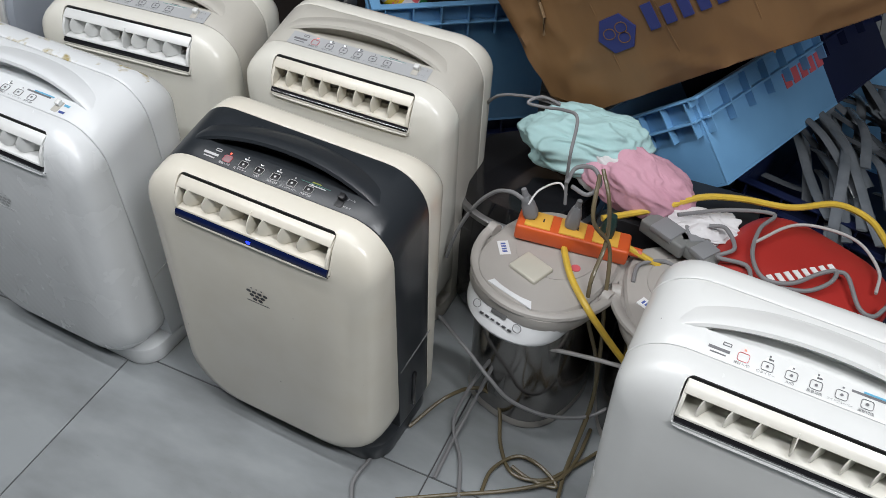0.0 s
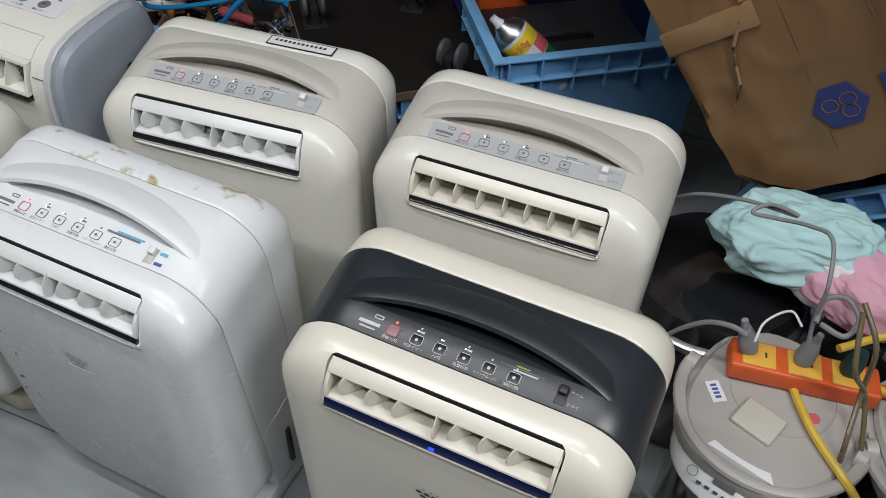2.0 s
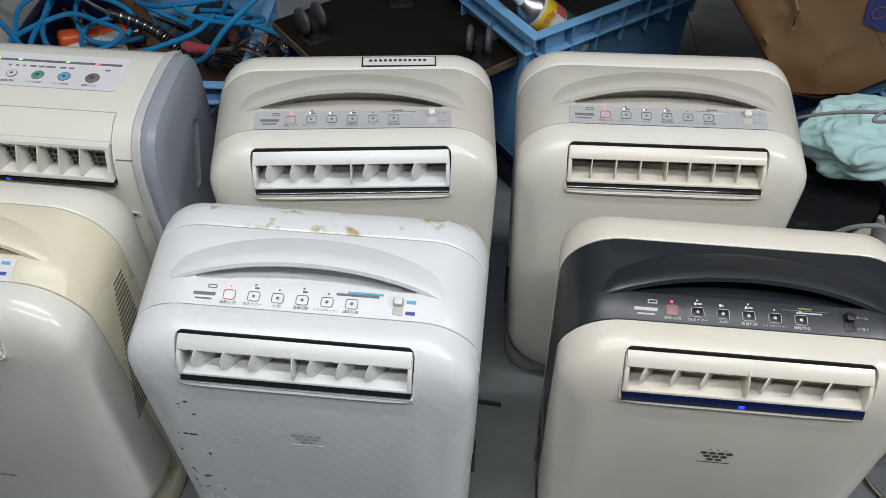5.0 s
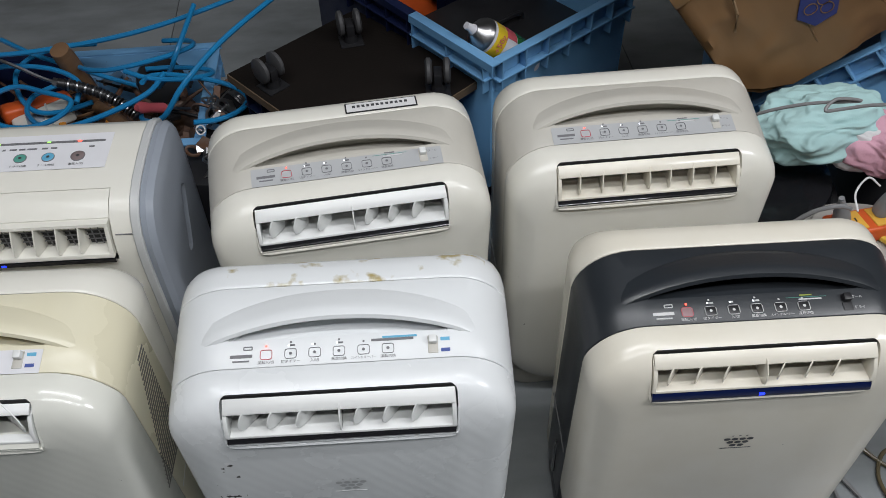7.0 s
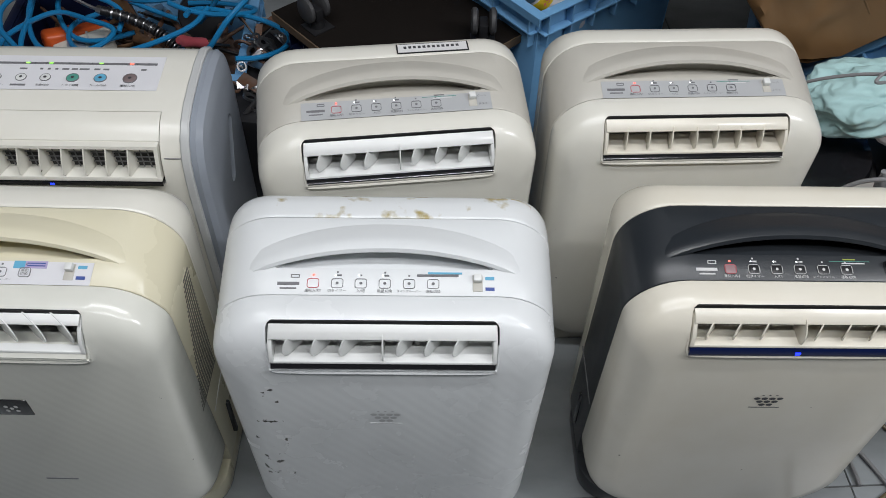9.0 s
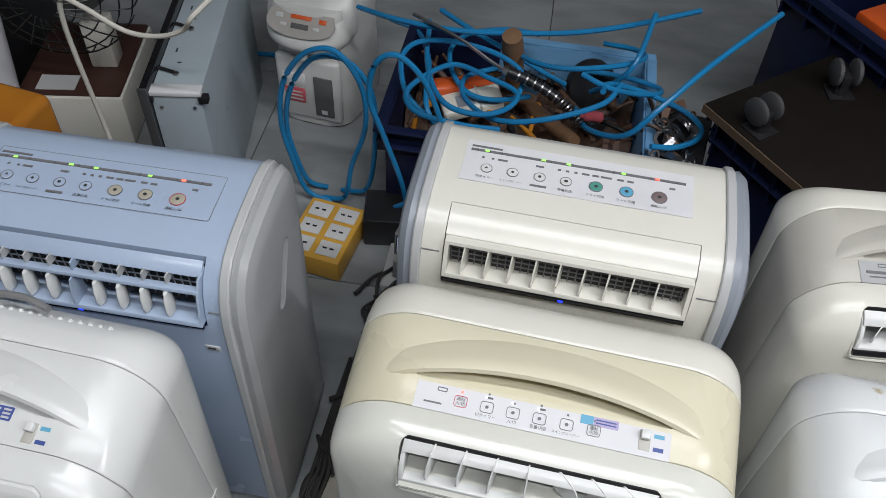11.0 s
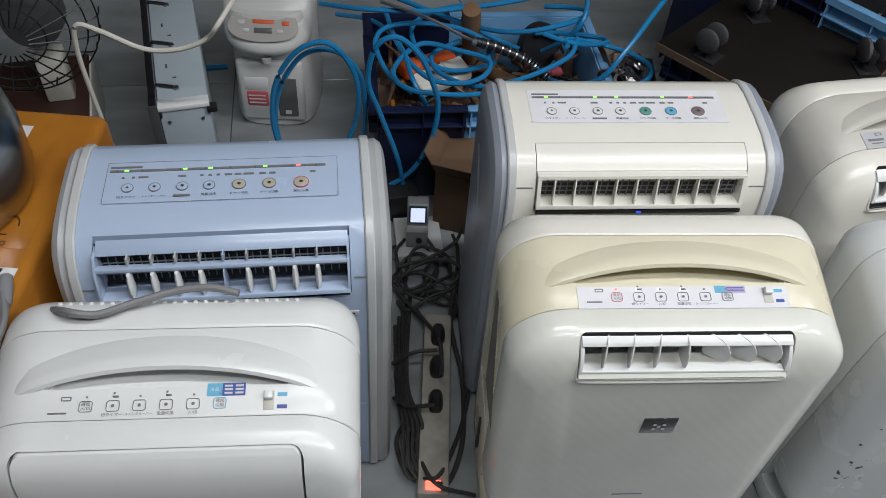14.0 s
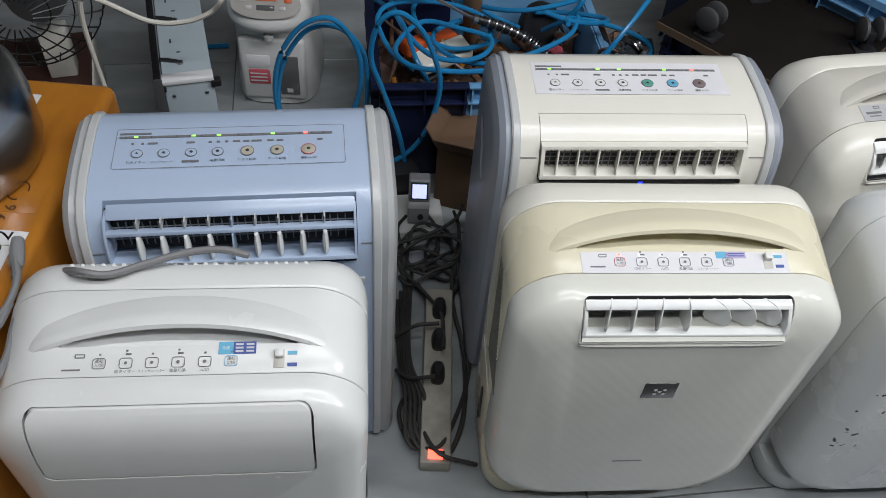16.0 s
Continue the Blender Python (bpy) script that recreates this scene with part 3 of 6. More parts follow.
dehumidifier(pose(-0.887, 0.866, 0, 0, 0, 0), "scuffed white dehumidifier with yellow stains on top", W_COVER, W_BODY, W_REAR, wide=1.075, strip=GLOSS_BLACK, vane_mat=WHITE, marks="blue", emblem_mat=FAINT_INK)
dehumidifier(pose(-0.876, 1.160, 0, 0, 0, 7) @ Matrix.Diagonal((1, 1, 1.017, 1)), "ivory dehumidifier with a beige top and white sticker", IVORY, PALE, IVORY, strip=GLOSS_BLACK, vane_mat=WHITE, plate=SILVER_INK, emblem="")
dehumidifier(pose(-0.479, 1.205, 0, 0, 0, 2.5) @ Matrix.Diagonal((1, 1, 1.017, 1)), "ivory dehumidifier with beige top and yellowed blades", IVORY, PALE, IVORY, strip=GLOSS_BLACK, vane_mat=CREAM, vane="flat", turn=(8,) * 7, plate=SILVER_INK, emblem="")
# inside: greyer outlet back, a colour put in for shade in the openings
dehumidifier(pose(-1.338, 0.878, 0, 0, 0, -1), "cream-white dehumidifier with a yellowed top and black badge", F_COVER, YELLOWED, IVORY, wide=1.14, strip=F_COVER, plate=LABEL_WHITE, marks="lilac", emblem="badge",
             grille=True, vane=("flat",) * 4 + ("leaf",) * 3, turn=(12, 12, 12, 15, -52, -52, -52), vane_mat=WHITE, inside=SIDE_GREY)
dehumidifier(pose(-1.907, 0.752, 0, 0, 0, 0), "plain white dehumidifier with a closed outlet flap", WHITE, WHITE, WHITE, wide=1.085, scallops=True, flap_closed=True, marks="bright", emblem="")


# ---- dehumidifiers with a flat top and moulded flanks ----
SIDE = [(0.012, 0.0), (0.0, 0.012), (0.0, 0.30), (0.0, 0.440), (0.002, 0.470), (0.008, 0.497), (0.020, 0.519), (0.038, 0.533), (0.065, 0.541), (0.10, 0.545), (0.15, 0.547),
        (0.178, 0.544), (0.197, 0.534), (0.208, 0.517), (0.214, 0.49), (0.217, 0.30), (0.219, 0.02), (0.214, 0.0)]


def grown(points, d):
    """The outline pushed outwards by d."""
    out, n = [], len(points)
    for i, (y, z) in enumerate(points):
        (a, b), (c, e) = points[i - 1], points[(i + 1) % n]
        t = Vector((c - a, e - b)).normalized()
        out.append((y + d * -t.y, max(0.0, z + d * t.x)))
    return out


def wide_dehumidifier(m, label, body, flank, trim, hw, flap_open, ink, buttons):
    ob = thing("dehumidifier", m, label, "dehumidifier", "dehumidifiers on the floor")
    side = [(y, z) for y, z in SIDE]
    core = prism(side, -hw + 0.024, hw - 0.024, "x")
    v = 0.1495 if flap_open else 0.146
    if flap_open:
        cut = [(-0.03, 0.450), (0.034, 0.450), (0.037, 0.50), (0.039, 0.62), (-0.03, 0.62)]
    else:
        cut = [(-0.03, 0.460), (0.024, 0.460), (0.028, 0.500), (0.055, 0.500), (0.055, 0.62), (-0.03, 0.62)]
    mesh_part("casing", carve(core, prism(cut, -v, v, "x")), body, ob, "", 30)
    sy, sz = (0.0018, 0.4763) if flap_open else (0.0076, 0.4985)
    part("seam", box(-hw + 0.0237, -v - 0.004, sy, sy + 0.006, sz, sz + 0.0006), ink, ob, smooth=0)
    part("seam", box(v + 0.004, hw - 0.0237, sy, sy + 0.006, sz, sz + 0.0006), ink, ob, smooth=0)
    for s in (-1, 1):
        edge = loft([[(s * (hw - a), y, z) for y, z in grown(side, g)] for a, g in ((0.0238, -0.004), (0.0238, 0.002), (0.022, 0.0035), (0.014, 0.0035), (0.012, 0.002), (0.012, -0.004))])
        part("edge_trim", edge, trim, ob)
        lid = loft([[(s * (hw + a), y, z) for y, z in grown(side, g)] for a, g in ((-0.0125, -0.002), (-0.004, 0.0), (0.004, -0.006), (0.008, -0.016), (0.010, -0.030))])
        grip = []
        for y, z in rounded(-0.050, 0.050, -0.011, 0.011, 0.0108, 6):
            c, k = math.cos(radians(62)), math.sin(radians(62))
            grip.append((0.118 + y * c - z * k, 0.420 + y * k + z * c))
        x0, x1 = sorted((s * (hw - 0.006), s * (hw + 0.03)))
        mesh_part("flank", carve(lid, prism(grip, x0, x1, "x")), flank, ob, "moulded flank with a grip slot", 30)
    if flap_open:
        # dark sheet behind the blades, painted for the shade inside the open outlet
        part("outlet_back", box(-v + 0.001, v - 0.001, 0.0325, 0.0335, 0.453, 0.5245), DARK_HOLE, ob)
        part("grid", join(*[box(-v + 0.004, v - 0.004, 0.0280, 0.0290, z, z + 0.0015) for z in (0.474, 0.484, 0.494)], *[box(x, x + 0.0015, 0.0280, 0.0290, 0.464, 0.504) for x in [-0.138 + 0.0094 * k for k in range(30)]]), SIDE_GREY, ob, smooth=0)
        part("flap", prism([(0.0330, 0.5280), (0.0322, 0.5308), (0.0190, 0.5245), (0.0165, 0.5200), (0.0200, 0.5195), (0.0350, 0.5265)], -v + 0.004, v - 0.002, "x", 0.0008), body, ob, "raised outlet flap")
        part("middle_bar", prism([(0.0015, 0.5060), (0.012, 0.5050), (0.013, 0.5085), (0.0025, 0.5110)], -v + 0.002, v - 0.002, "x", 0.0006), body, ob)
        frame_bm = join(prism([(-0.009, 0.4605), (0.014, 0.4590), (0.016, 0.4640), (-0.0075, 0.4665)], -v + 0.001, v - 0.001, "x", 0.0006),
                        *[prism([(-0.0075, 0.4665), (0.030, 0.4635), (0.030, 0.524), (0.012, 0.522), (0.000, 0.506)], a, b, "x") for a, b in ((-v + 0.001, -v + 0.004), (v - 0.004, v - 0.001))])
        part("outlet_frame", frame_bm, body, ob)
        for i in range(9):
            x = -0.110 + 0.0275 * i
            big = i == 4
            part("blade", prism([(-0.006, 0.4665), (-0.0095, 0.471), (-0.0095, 0.484), (-0.003, 0.505), (0.016, 0.505), (0.018, 0.4665)], x - 0.0009, x + 0.0009, "x") if big else
                 lathe([(0.0004, 0.4665), (0.0050, 0.4685), (0.0066, 0.478), (0.0058, 0.494), (0.0036, 0.5045), (0.0004, 0.505)], 12, 0.62, 1.6, m=pose(x, 0.002, 0, 0, 0, 0)), body if big else WHITE, ob)
            part("blade", box(x - 0.0009, x + 0.0009, 0.008, 0.030, 0.509, 0.522), body if big else TRIM_GREY, ob, smooth=0)
    else:
        # same dark sheet: its colour replaces shade behind the grid
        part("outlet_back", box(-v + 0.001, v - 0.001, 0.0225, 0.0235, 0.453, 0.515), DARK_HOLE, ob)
        solid = prism(side, -hw + 0.024, hw - 0.024, "x")
        mesh_part("flap", carve(solid, prism([(0.0200, 0.500), (0.0540, 0.503), (0.0540, 0.62), (0.0200, 0.62)], -v + 0.001, v - 0.001, "x"), "INTERSECT"), body, ob, "closed outlet flap", 30)
        frame_bm = join(prism([(-0.008, 0.4605), (0.020, 0.4585), (0.022, 0.4635), (-0.0065, 0.4665)], -v + 0.002, v - 0.002, "x", 0.0006),
                        prism([(0.006, 0.5035), (0.020, 0.5035), (0.020, 0.5075), (0.007, 0.5075)], -v + 0.002, v - 0.002, "x"),
                        *[prism([(-0.0065, 0.4665), (0.022, 0.4635), (0.022, 0.5035), (0.006, 0.5035)], a, b, "x") for a, b in ((-v + 0.002, -v + 0.007), (v - 0.007, v - 0.002))])
        frame_bm.transform(pose(0, 0.003, 0.0095))
        part("outlet_frame", frame_bm, body, ob)
        for i in range(9):
            x = -0.120 + 0.0282 * i
            bm = prism([(-0.008, 0.466), (-0.0115, 0.471), (-0.006, 0.487), (0.002, 0.503), (0.020, 0.503), (0.020, 0.464)], -0.0009, 0.0009, "x")
            bm.transform(pose(x, 0.008, 0.0095, 0, 0, -10) @ pose(0, -0.001, 0))
            part("blade", bm, body, ob)
        part("grid", join(*[box(-v + 0.004, v - 0.004, 0.0195, 0.0205, z, z + 0.0015) for z in (0.482, 0.490, 0.498)], *[box(x, x + 0.0015, 0.0195, 0.0205, 0.472, 0.511) for x in [-0.138 + 0.0094 * k for k in range(30)]]), GREY_INK, ob, smooth=0)
    zl = 0.4545 if flap_open else 0.4640
    part("strip", box(-v + 0.002, v - 0.002, -0.0052, 0.018, zl - 0.002, zl + 0.0035), NAVY_GLOSS if flap_open else GLOSS_BLACK, ob, "dark glossy strip under the outlet")
    part("lamp", box(-0.003, 0.003, -0.0060, 0.0, zl - 0.0005, zl + 0.002), LED_BLUE, ob, "lit blue indicator", 0)
    # controls on the top
    P = pose(0, 0.1035 if flap_open else 0.112, 0.5452 if flap_open else 0.5456, 2.2)
    if flap_open:
        part("control_label", ring_bm(-0.002, 0.010, 0.282, 0.070, 0.003, 0.0005, 0.0003, P), GREY_INK, ob)
    else:
        bar("control_label", -0.145, 0.133, -0.0235, 0.0455, LABEL_WHITE, ob, P, "printed white control label", 0.0003)
    P = P @ pose(0, 0, 0.0004)
    bar("light_bar", -0.139, 0.124, 0.0275, 0.0312, GREY_INK, ob, P, "narrow grey indicator bar", 0.0007)
    bar("maker_mark", -0.139, -0.101, 0.0345, 0.0375, ink, ob, P)
    for u, mat in ((-0.119, LED_GREEN), (-0.049, LED_GREEN), (-0.018, LED_GREEN), (0.049, LED_GREEN), (0.090, LED_RED)):
        part("light", box(u - 0.0026, u + 0.0026, 0.0282, 0.0305, 0.0005, 0.0012, m=P), mat, ob, "lit indicator", 0)
    for k in range(17):
        u = -0.131 + 0.0152 * k
        if k % 5 != 3:
            bar("light_gap", u, u + 0.0009, 0.0277, 0.0310, INK, ob, P @ pose(0, 0, 0.0005))
    for u, w in ((-0.122, 0.003), (-0.110, 0.003), (-0.098, 0.012), (-0.052, 0.010), (-0.028, 0.004), (-0.018, 0.004), (-0.008, 0.004), (0.004, 0.009), (0.016, 0.008), (0.029, 0.013), (0.046, 0.008), (0.058, 0.008), (0.108, 0.007)):
        bar("tick", u - w / 2, u + w / 2, 0.0165, 0.0195, ink, ob, P)
    words = ["切タイマー", "スイングルーバー", "", "風量切換", "ドライ切換", "クール切換", "運転入/切"]
    for i, (u, w) in enumerate(zip((-0.115, -0.083, -0.050, -0.018, 0.018, 0.0545, 0.0935), words)):
        r = 0.0066 if i < 4 else (0.0078 if i < 6 else 0.0088)
        disc = lathe([(r * 0.05, 0.0), (r, 0.0), (r, 0.0008), (r * 0.9, 0.0014), (r * 0.05, 0.0014)], 24, m=P @ pose(u, 0.0, 0))
        part("button", disc, buttons[i], ob)
        part("button_ring", ring_bm(u, 0.0, 2 * r + 0.0012, 2 * r + 0.0012, r + 0.0005, 0.0007, 0.0011, P), RED_INK if i == 6 and flap_open else GREY_INK, ob)
        icon = bmesh.new()
        bmesh.ops.create_circle(icon, cap_ends=True, segments=3 + i, radius=0.0024, matrix=P @ pose(u, 0.0, 0.0017, 0, 0, 25 * i))
        part("icon", icon, INK, ob, smooth=0)
        if w:
            lettering("caption", w, 0.0046 if i != 1 else 0.0036, INK, ob, P @ pose(u, -0.0150, 0.0003))
        else:
            bar("caption_bar", u - 0.010, u + 0.010, -0.0166, -0.0134, ink, ob, P)
    part("side_mark", box(hw - 0.052, hw - 0.034, -0.0012, 0.001, 0.405, 0.414, 0.0006), TRIM_GREY, ob)
    part("side_mark", box(hw - 0.049, hw - 0.039, -0.0018, 0.001, 0.408, 0.411), INK, ob, smooth=0)
    return ob


wide_dehumidifier(pose(-1.331, 1.148, 0, 0, 0, 0), "off-white dehumidifier with blue-grey moulded flanks", IVORY, SIDE_GREY, TRIM_GREY, 0.196, False, GREY_INK,
                  [WHITE, WHITE, WHITE, WHITE, GREEN_INK, CYAN_INK, BROWN_INK])
wide_dehumidifier(pose(-1.872, 1.014, 0, 0, 0, 2.6), "pale blue dehumidifier with its outlet flap open", BLUE_BODY, SIDE_SILVER, TRIM_GREY, 0.192, True, GREY_INK,
                  [BLUE_BODY, BLUE_BODY, BLUE_BODY, BLUE_BODY, TAN_BUTTON, TAN_BUTTON, TAN_BUTTON])

# ---- crates ----
CRATE_BLUE = surface("light_blue_crate", (0.16, 0.36, 0.60), 0.42, (0.12, 0.28, 0.50), scale=7, amount=0.7, bump=0.06, specks=0.3)
CRATE_NAVY = surface("navy_crate", (0.006, 0.011, 0.045), 0.42, (0.005, 0.008, 0.026), scale=7, bump=0.06)


def crate(m, L, W, H, split, label, light_first=True):
    """A two-coloured nesting crate: walls, base, double rim and the ribs between. split: where along its length the colour changes."""
    ob = thing("crate", m, label, "crate", "two-coloured crates")
    for x0, x1, mat, tone in ((-L / 2, split, CRATE_BLUE if light_first else CRATE_NAVY, 0), (split, L / 2, CRATE_NAVY if light_first else CRATE_BLUE, 1)):
        part("base", box(x0, x1, -W / 2, W / 2, 0, 0.005), mat, ob)
        for s in (-1, 1):
            y = s * (W / 2 - 0.002)
            part("side_wall", box(x0, x1, y - 0.002, y + 0.002, 0.005, H - 0.004, 0.0008), mat, ob)
            yo = s * (W / 2 + 0.009)
            part("rim", join(box(x0 - (0.018 if not tone else 0), x1 + (0.018 if tone else 0), yo - 0.011, yo + 0.009, H - 0.005, H, 0.0015), box(x0, x1, yo - 0.008, yo + 0.009, H - 0.045, H - 0.041, 0.001),
                             box(x0 - (0.018 if not tone else 0), x1 + (0.018 if tone else 0), yo + 0.006, yo + 0.009, H - 0.016, H - 0.003)), mat, ob)
            count = max(2, int((x1 - x0) / 0.055))
            for k in range(count):
                xr = x0 + 0.006 + (x1 - x0 - 0.014) * k / (count - 1)
                part("rib", box(xr, xr + 0.003, yo - 0.008, yo + 0.008, H - 0.072, H - 0.0055), mat, ob, smooth=0)
        xe = x0 + 0.002 if not tone else x1 - 0.002
        xo = x0 - 0.009 if not tone else x1 + 0.009
        part("end_wall", box(xe - 0.002, xe + 0.002, -W / 2 + 0.004, W / 2 - 0.004, 0.005, H - 0.004, 0.0008), mat, ob)
        part("rim", join(box(xo - 0.009, xo + 0.010, -W / 2 - 0.001, W / 2 + 0.001, H - 0.0045, H - 0.0005, 0.0012), box(xo - 0.009, xo + 0.008, -W / 2, W / 2, H - 0.045, H - 0.041, 0.001)), mat, ob)
        for y in [-W / 2 + 0.01 + (W - 0.02) * k / 6 for k in range(7)]:
            part("rib", box(xo - 0.008, xo + 0.008, y - 0.0015, y + 0.0015, H - 0.072, H - 0.005), mat, ob, smooth=0)
    return ob


crate(pose(-0.673, 1.956, 0.115, 0, 0, 128), 0.55, 0.37, 0.305, -0.065, "light blue and navy crate holding a spray can")
crate(pose(-0.673, 1.956, 0.0, 0, 0, 128), 0.50, 0.33, 0.114, 0.0, "low navy crate carrying another crate", False)
crate(pose(-1.452, 1.815, 0.0, 0, 0, 2), 0.47, 0.31, 0.245, -0.06, "navy and light blue crate full of tools", False)
d = Vector((0.33, 0.94, 0)).normalized()
zz = (Vector((0, 0, 1)) * math.cos(radians(42)) - Vector((d.y, -d.x, 0)) * math.sin(radians(42))).normalized()
yy = zz.cross(d)
turned = Matrix((d, yy, zz)).transposed().to_4x4()
rim_corner = Vector((0.005, 1.575, 0.450))
turned.translation = rim_corner - turned.to_3x3() @ Vector((-0.32, -0.17, 0.17))
c2 = crate(turned, 0.64, 0.34, 0.17, 0.08, "light blue and navy crate tipped on its side")
for k in range(5):
    part("maker_mark", box(0.0 + 0.030 * k - 0.06, 0.022 + 0.030 * k - 0.06, -0.1712, -0.170, 0.085, 0.115), RED_INK, c2, smooth=0)
crate(pose(0.40, 1.93, 0.0, 0, 0, 80), 0.60, 0.44, 0.26, 0.28, "navy crate full of grey plastic strips", False)

# ---- cardboard carton leaning behind ----
CARD = surface("brown_cardboard", (0.20, 0.110, 0.047), 0.42, (0.115, 0.062, 0.026), scale=6, amount=1.0, bump=0.25, grain=40, stretch=(1, 1, 0.25))
CARD_EDGE = surface("cardboard_core", (0.26, 0.17, 0.09), 0.8, bump=0.3)
CARD_BLUE = surface("blue_print", (0.02, 0.03, 0.14), 0.6, bump=0.05)
CARD_RED = surface("red_print", (0.32, 0.06, 0.03), 0.6, bump=0.05)
TAPE_CLEAR = surface("clear_tape", (0.24, 0.145, 0.07), 0.10, bump=0.15, grain=40)
carton = thing("cardboard_box", pose(-0.205, 1.550, 0.335, 0, -38, 0), "creased brown cardboard carton with blue print, tipped over", "box")
part("carton_body", prism([(0.085, 0.0), (0.62, 0.0), (0.62, 0.52), (0.0, 0.52), (0.0, 0.055), (0.035, 0.018)], 0, 0.30, "y", 0.005), CARD, carton)
for x, tilt in ((0.15, 2), (0.265, -3), (0.40, 2)):
    part("crease", box(x - 0.0015, x + 0.0015, -0.0016, 0.002, 0.012, 0.515, 0.0008, m=pose(0, 0, 0, 0, tilt, 0)), CARD, carton)
part("crease", box(0.01, 0.61, -0.0014, 0.002, 0.300, 0.303, 0.0006), CARD, carton)
crumple = bmesh.new()
grid = {}
for i in range(61):
    for j in range(53):
        x, z = 0.004 + 0.612 * i / 60, 0.004 + 0.512 * j / 52
        cut_off = max(0.05, x / 0.085 + z / 0.055)
        if cut_off < 1.1:
            x, z = x * 1.1 / cut_off, z * 1.1 / cut_off
        q = Vector((x * 5.0, z * 3.6, 2.3))
        fold = max(0.0, 1 - 7 * abs(noise.noise(q + 0.3 * noise.noise_vector(q * 2)))) ** 1.5
        fold += 0.5 * max(0.0, 1 - 9 * abs(noise.noise(q * 2.1 + Vector((4, 1, 0)))))
        near = max(0.0, 1 - max(abs(x - 0.32) / 0.24, abs(z - 0.125) / 0.07) ** 4)
        grid[i, j] = crumple.verts.new((x, -0.0006 - 0.0075 * fold * (1 - near), z))
for i, j in list(grid):
    ring4 = [(i, j), (i + 1, j), (i + 1, j + 1), (i, j + 1)]
    if all(k in grid for k in ring4):
        crumple.faces.new([grid[k] for k in ring4])
part("front_face", crumple, CARD, carton, "crumpled front face", 60)
part("tear", tube([(0.055 + 0.005 * math.sin(k * 1.7) + 0.012 * k, -0.0068, 0.17 + 0.028 * k) for k in range(10)], 0.0028, 6), CARD_EDGE, carton, "torn corrugated edge")
part("tape", box(0.0, 0.13, -0.0088, 0.001, 0.27, 0.305, 0.002), TAPE_CLEAR, carton, "shiny clear tape")
hexa = [(0.178 + 0.036 * math.cos(radians(60 * k)), 0.122 + 0.036 * math.sin(radians(60 * k))) for k in range(6)]
part("print_emblem", prism(hexa, -0.0042, 0.001, "y"), CARD_BLUE, carton, "dark blue hexagon print", 0)
for k, (dx, dz) in enumerate(((-0.012, 0.004), (0.012, 0.008), (0.010, -0.010))):
    part("print_line", ring_bm(0, 0, 0.022, 0.020, 0.0095, 0.0016, 0.0005, pose(0.178 + dx, -0.0048, 0.122 + dz, 90)), CARD, carton, smooth=0)
for k in range(9):
    tall = 0.046 if k in (0, 2, 3) else 0.032
    part("print_letter", box(0.235 + 0.0295 * k, 0.253 + 0.0295 * k, -0.0042, 0.001, 0.105, 0.105 + tall, 0.0004), CARD_BLUE, carton, smooth=0)
for k in range(3):
    part("print_scribble", ring_bm(0, 0, 0.05, 0.03, 0.014, 0.0025, 0.0005, pose(0.47 + 0.02 * k, -0.0040 - 0.0004 * k, 0.15 - 0.02 * k, 90)), CARD_RED, carton, smooth=0)

# ---- upturned dolly with castors ----
TRAY_BROWN = surface("brown_carton", (0.13, 0.075, 0.042), 0.8, bump=0.2)
DARKWOOD = surface("dark_board", (0.010, 0.008, 0.007), 0.6, (0.016, 0.012, 0.010), scale=5, bump=0.12, specks=0.2, speck_colour=(0.2, 0.18, 0.15))
PLY = surface("plywood_edge", (0.11, 0.075, 0.045), 0.7, bump=0.2, stretch=(1, 1, 6))
DARKWOOD.node_tree.nodes["Principled BSDF"].inputs["Specular IOR Level"].default_value = 0.15
RUBBER = surface("grey_rubber", (0.055, 0.055, 0.058), 0.6, bump=0.1)
STEEL = surface("worn_steel", (0.42, 0.42, 0.43), 0.32, bump=0.1, metal=1.0)
dolly = thing("dolly", pose(-1.135, 1.720, 0.014, 0, 0, 41.4), "dark wooden furniture dolly lying with castors upwards", "dolly")
part("board", box(0, 0.312, -0.35, 0, 0.318, 0.336, 0.001), DARKWOOD, dolly)
for b in ((-0.0025, 0, -0.35, 0), (0, 0.312, -0.3525, -0.35)):
    part("board_edge", box(*b, 0.319, 0.335), PLY, dolly, "bare plywood edge")
for cx, cy, ca in ((0.035, -0.095, 0), (0.230, -0.085, -30), (0.235, -0.322, -42)):
    m = pose(cx, cy, 0.336, 0, 0, ca) @ Matrix.Scale(1.02, 4)
    castor = part("castor", join(box(-0.022, 0.022, -0.022, 0.022, 0, 0.003, 0.0008, m=m), lathe([(0.002, 0.003), (0.014, 0.003), (0.012, 0.016), (0.002, 0.016)], 16, m=m), box(-0.008, 0.008, -0.012, 0.020, 0.014, 0.040, 0.003, m=m)), BLACK, dolly, "black twin-wheel castor")
    for s in (-1, 1):
        part("wheel", lathe([(0.002, -0.006), (0.019, -0.006), (0.0235, -0.003), (0.0235, 0.003), (0.019, 0.006), (0.002, 0.006)], 24, m=m @ pose(s * 0.016, 0.006, 0.038, 0, 90, 0)), RUBBER, castor)
crate(pose(-0.918, 1.678, 0.0, 0, 0, 41.4), 0.22, 0.30, 0.331, 0.0, "navy crate under an upturned dolly", False)

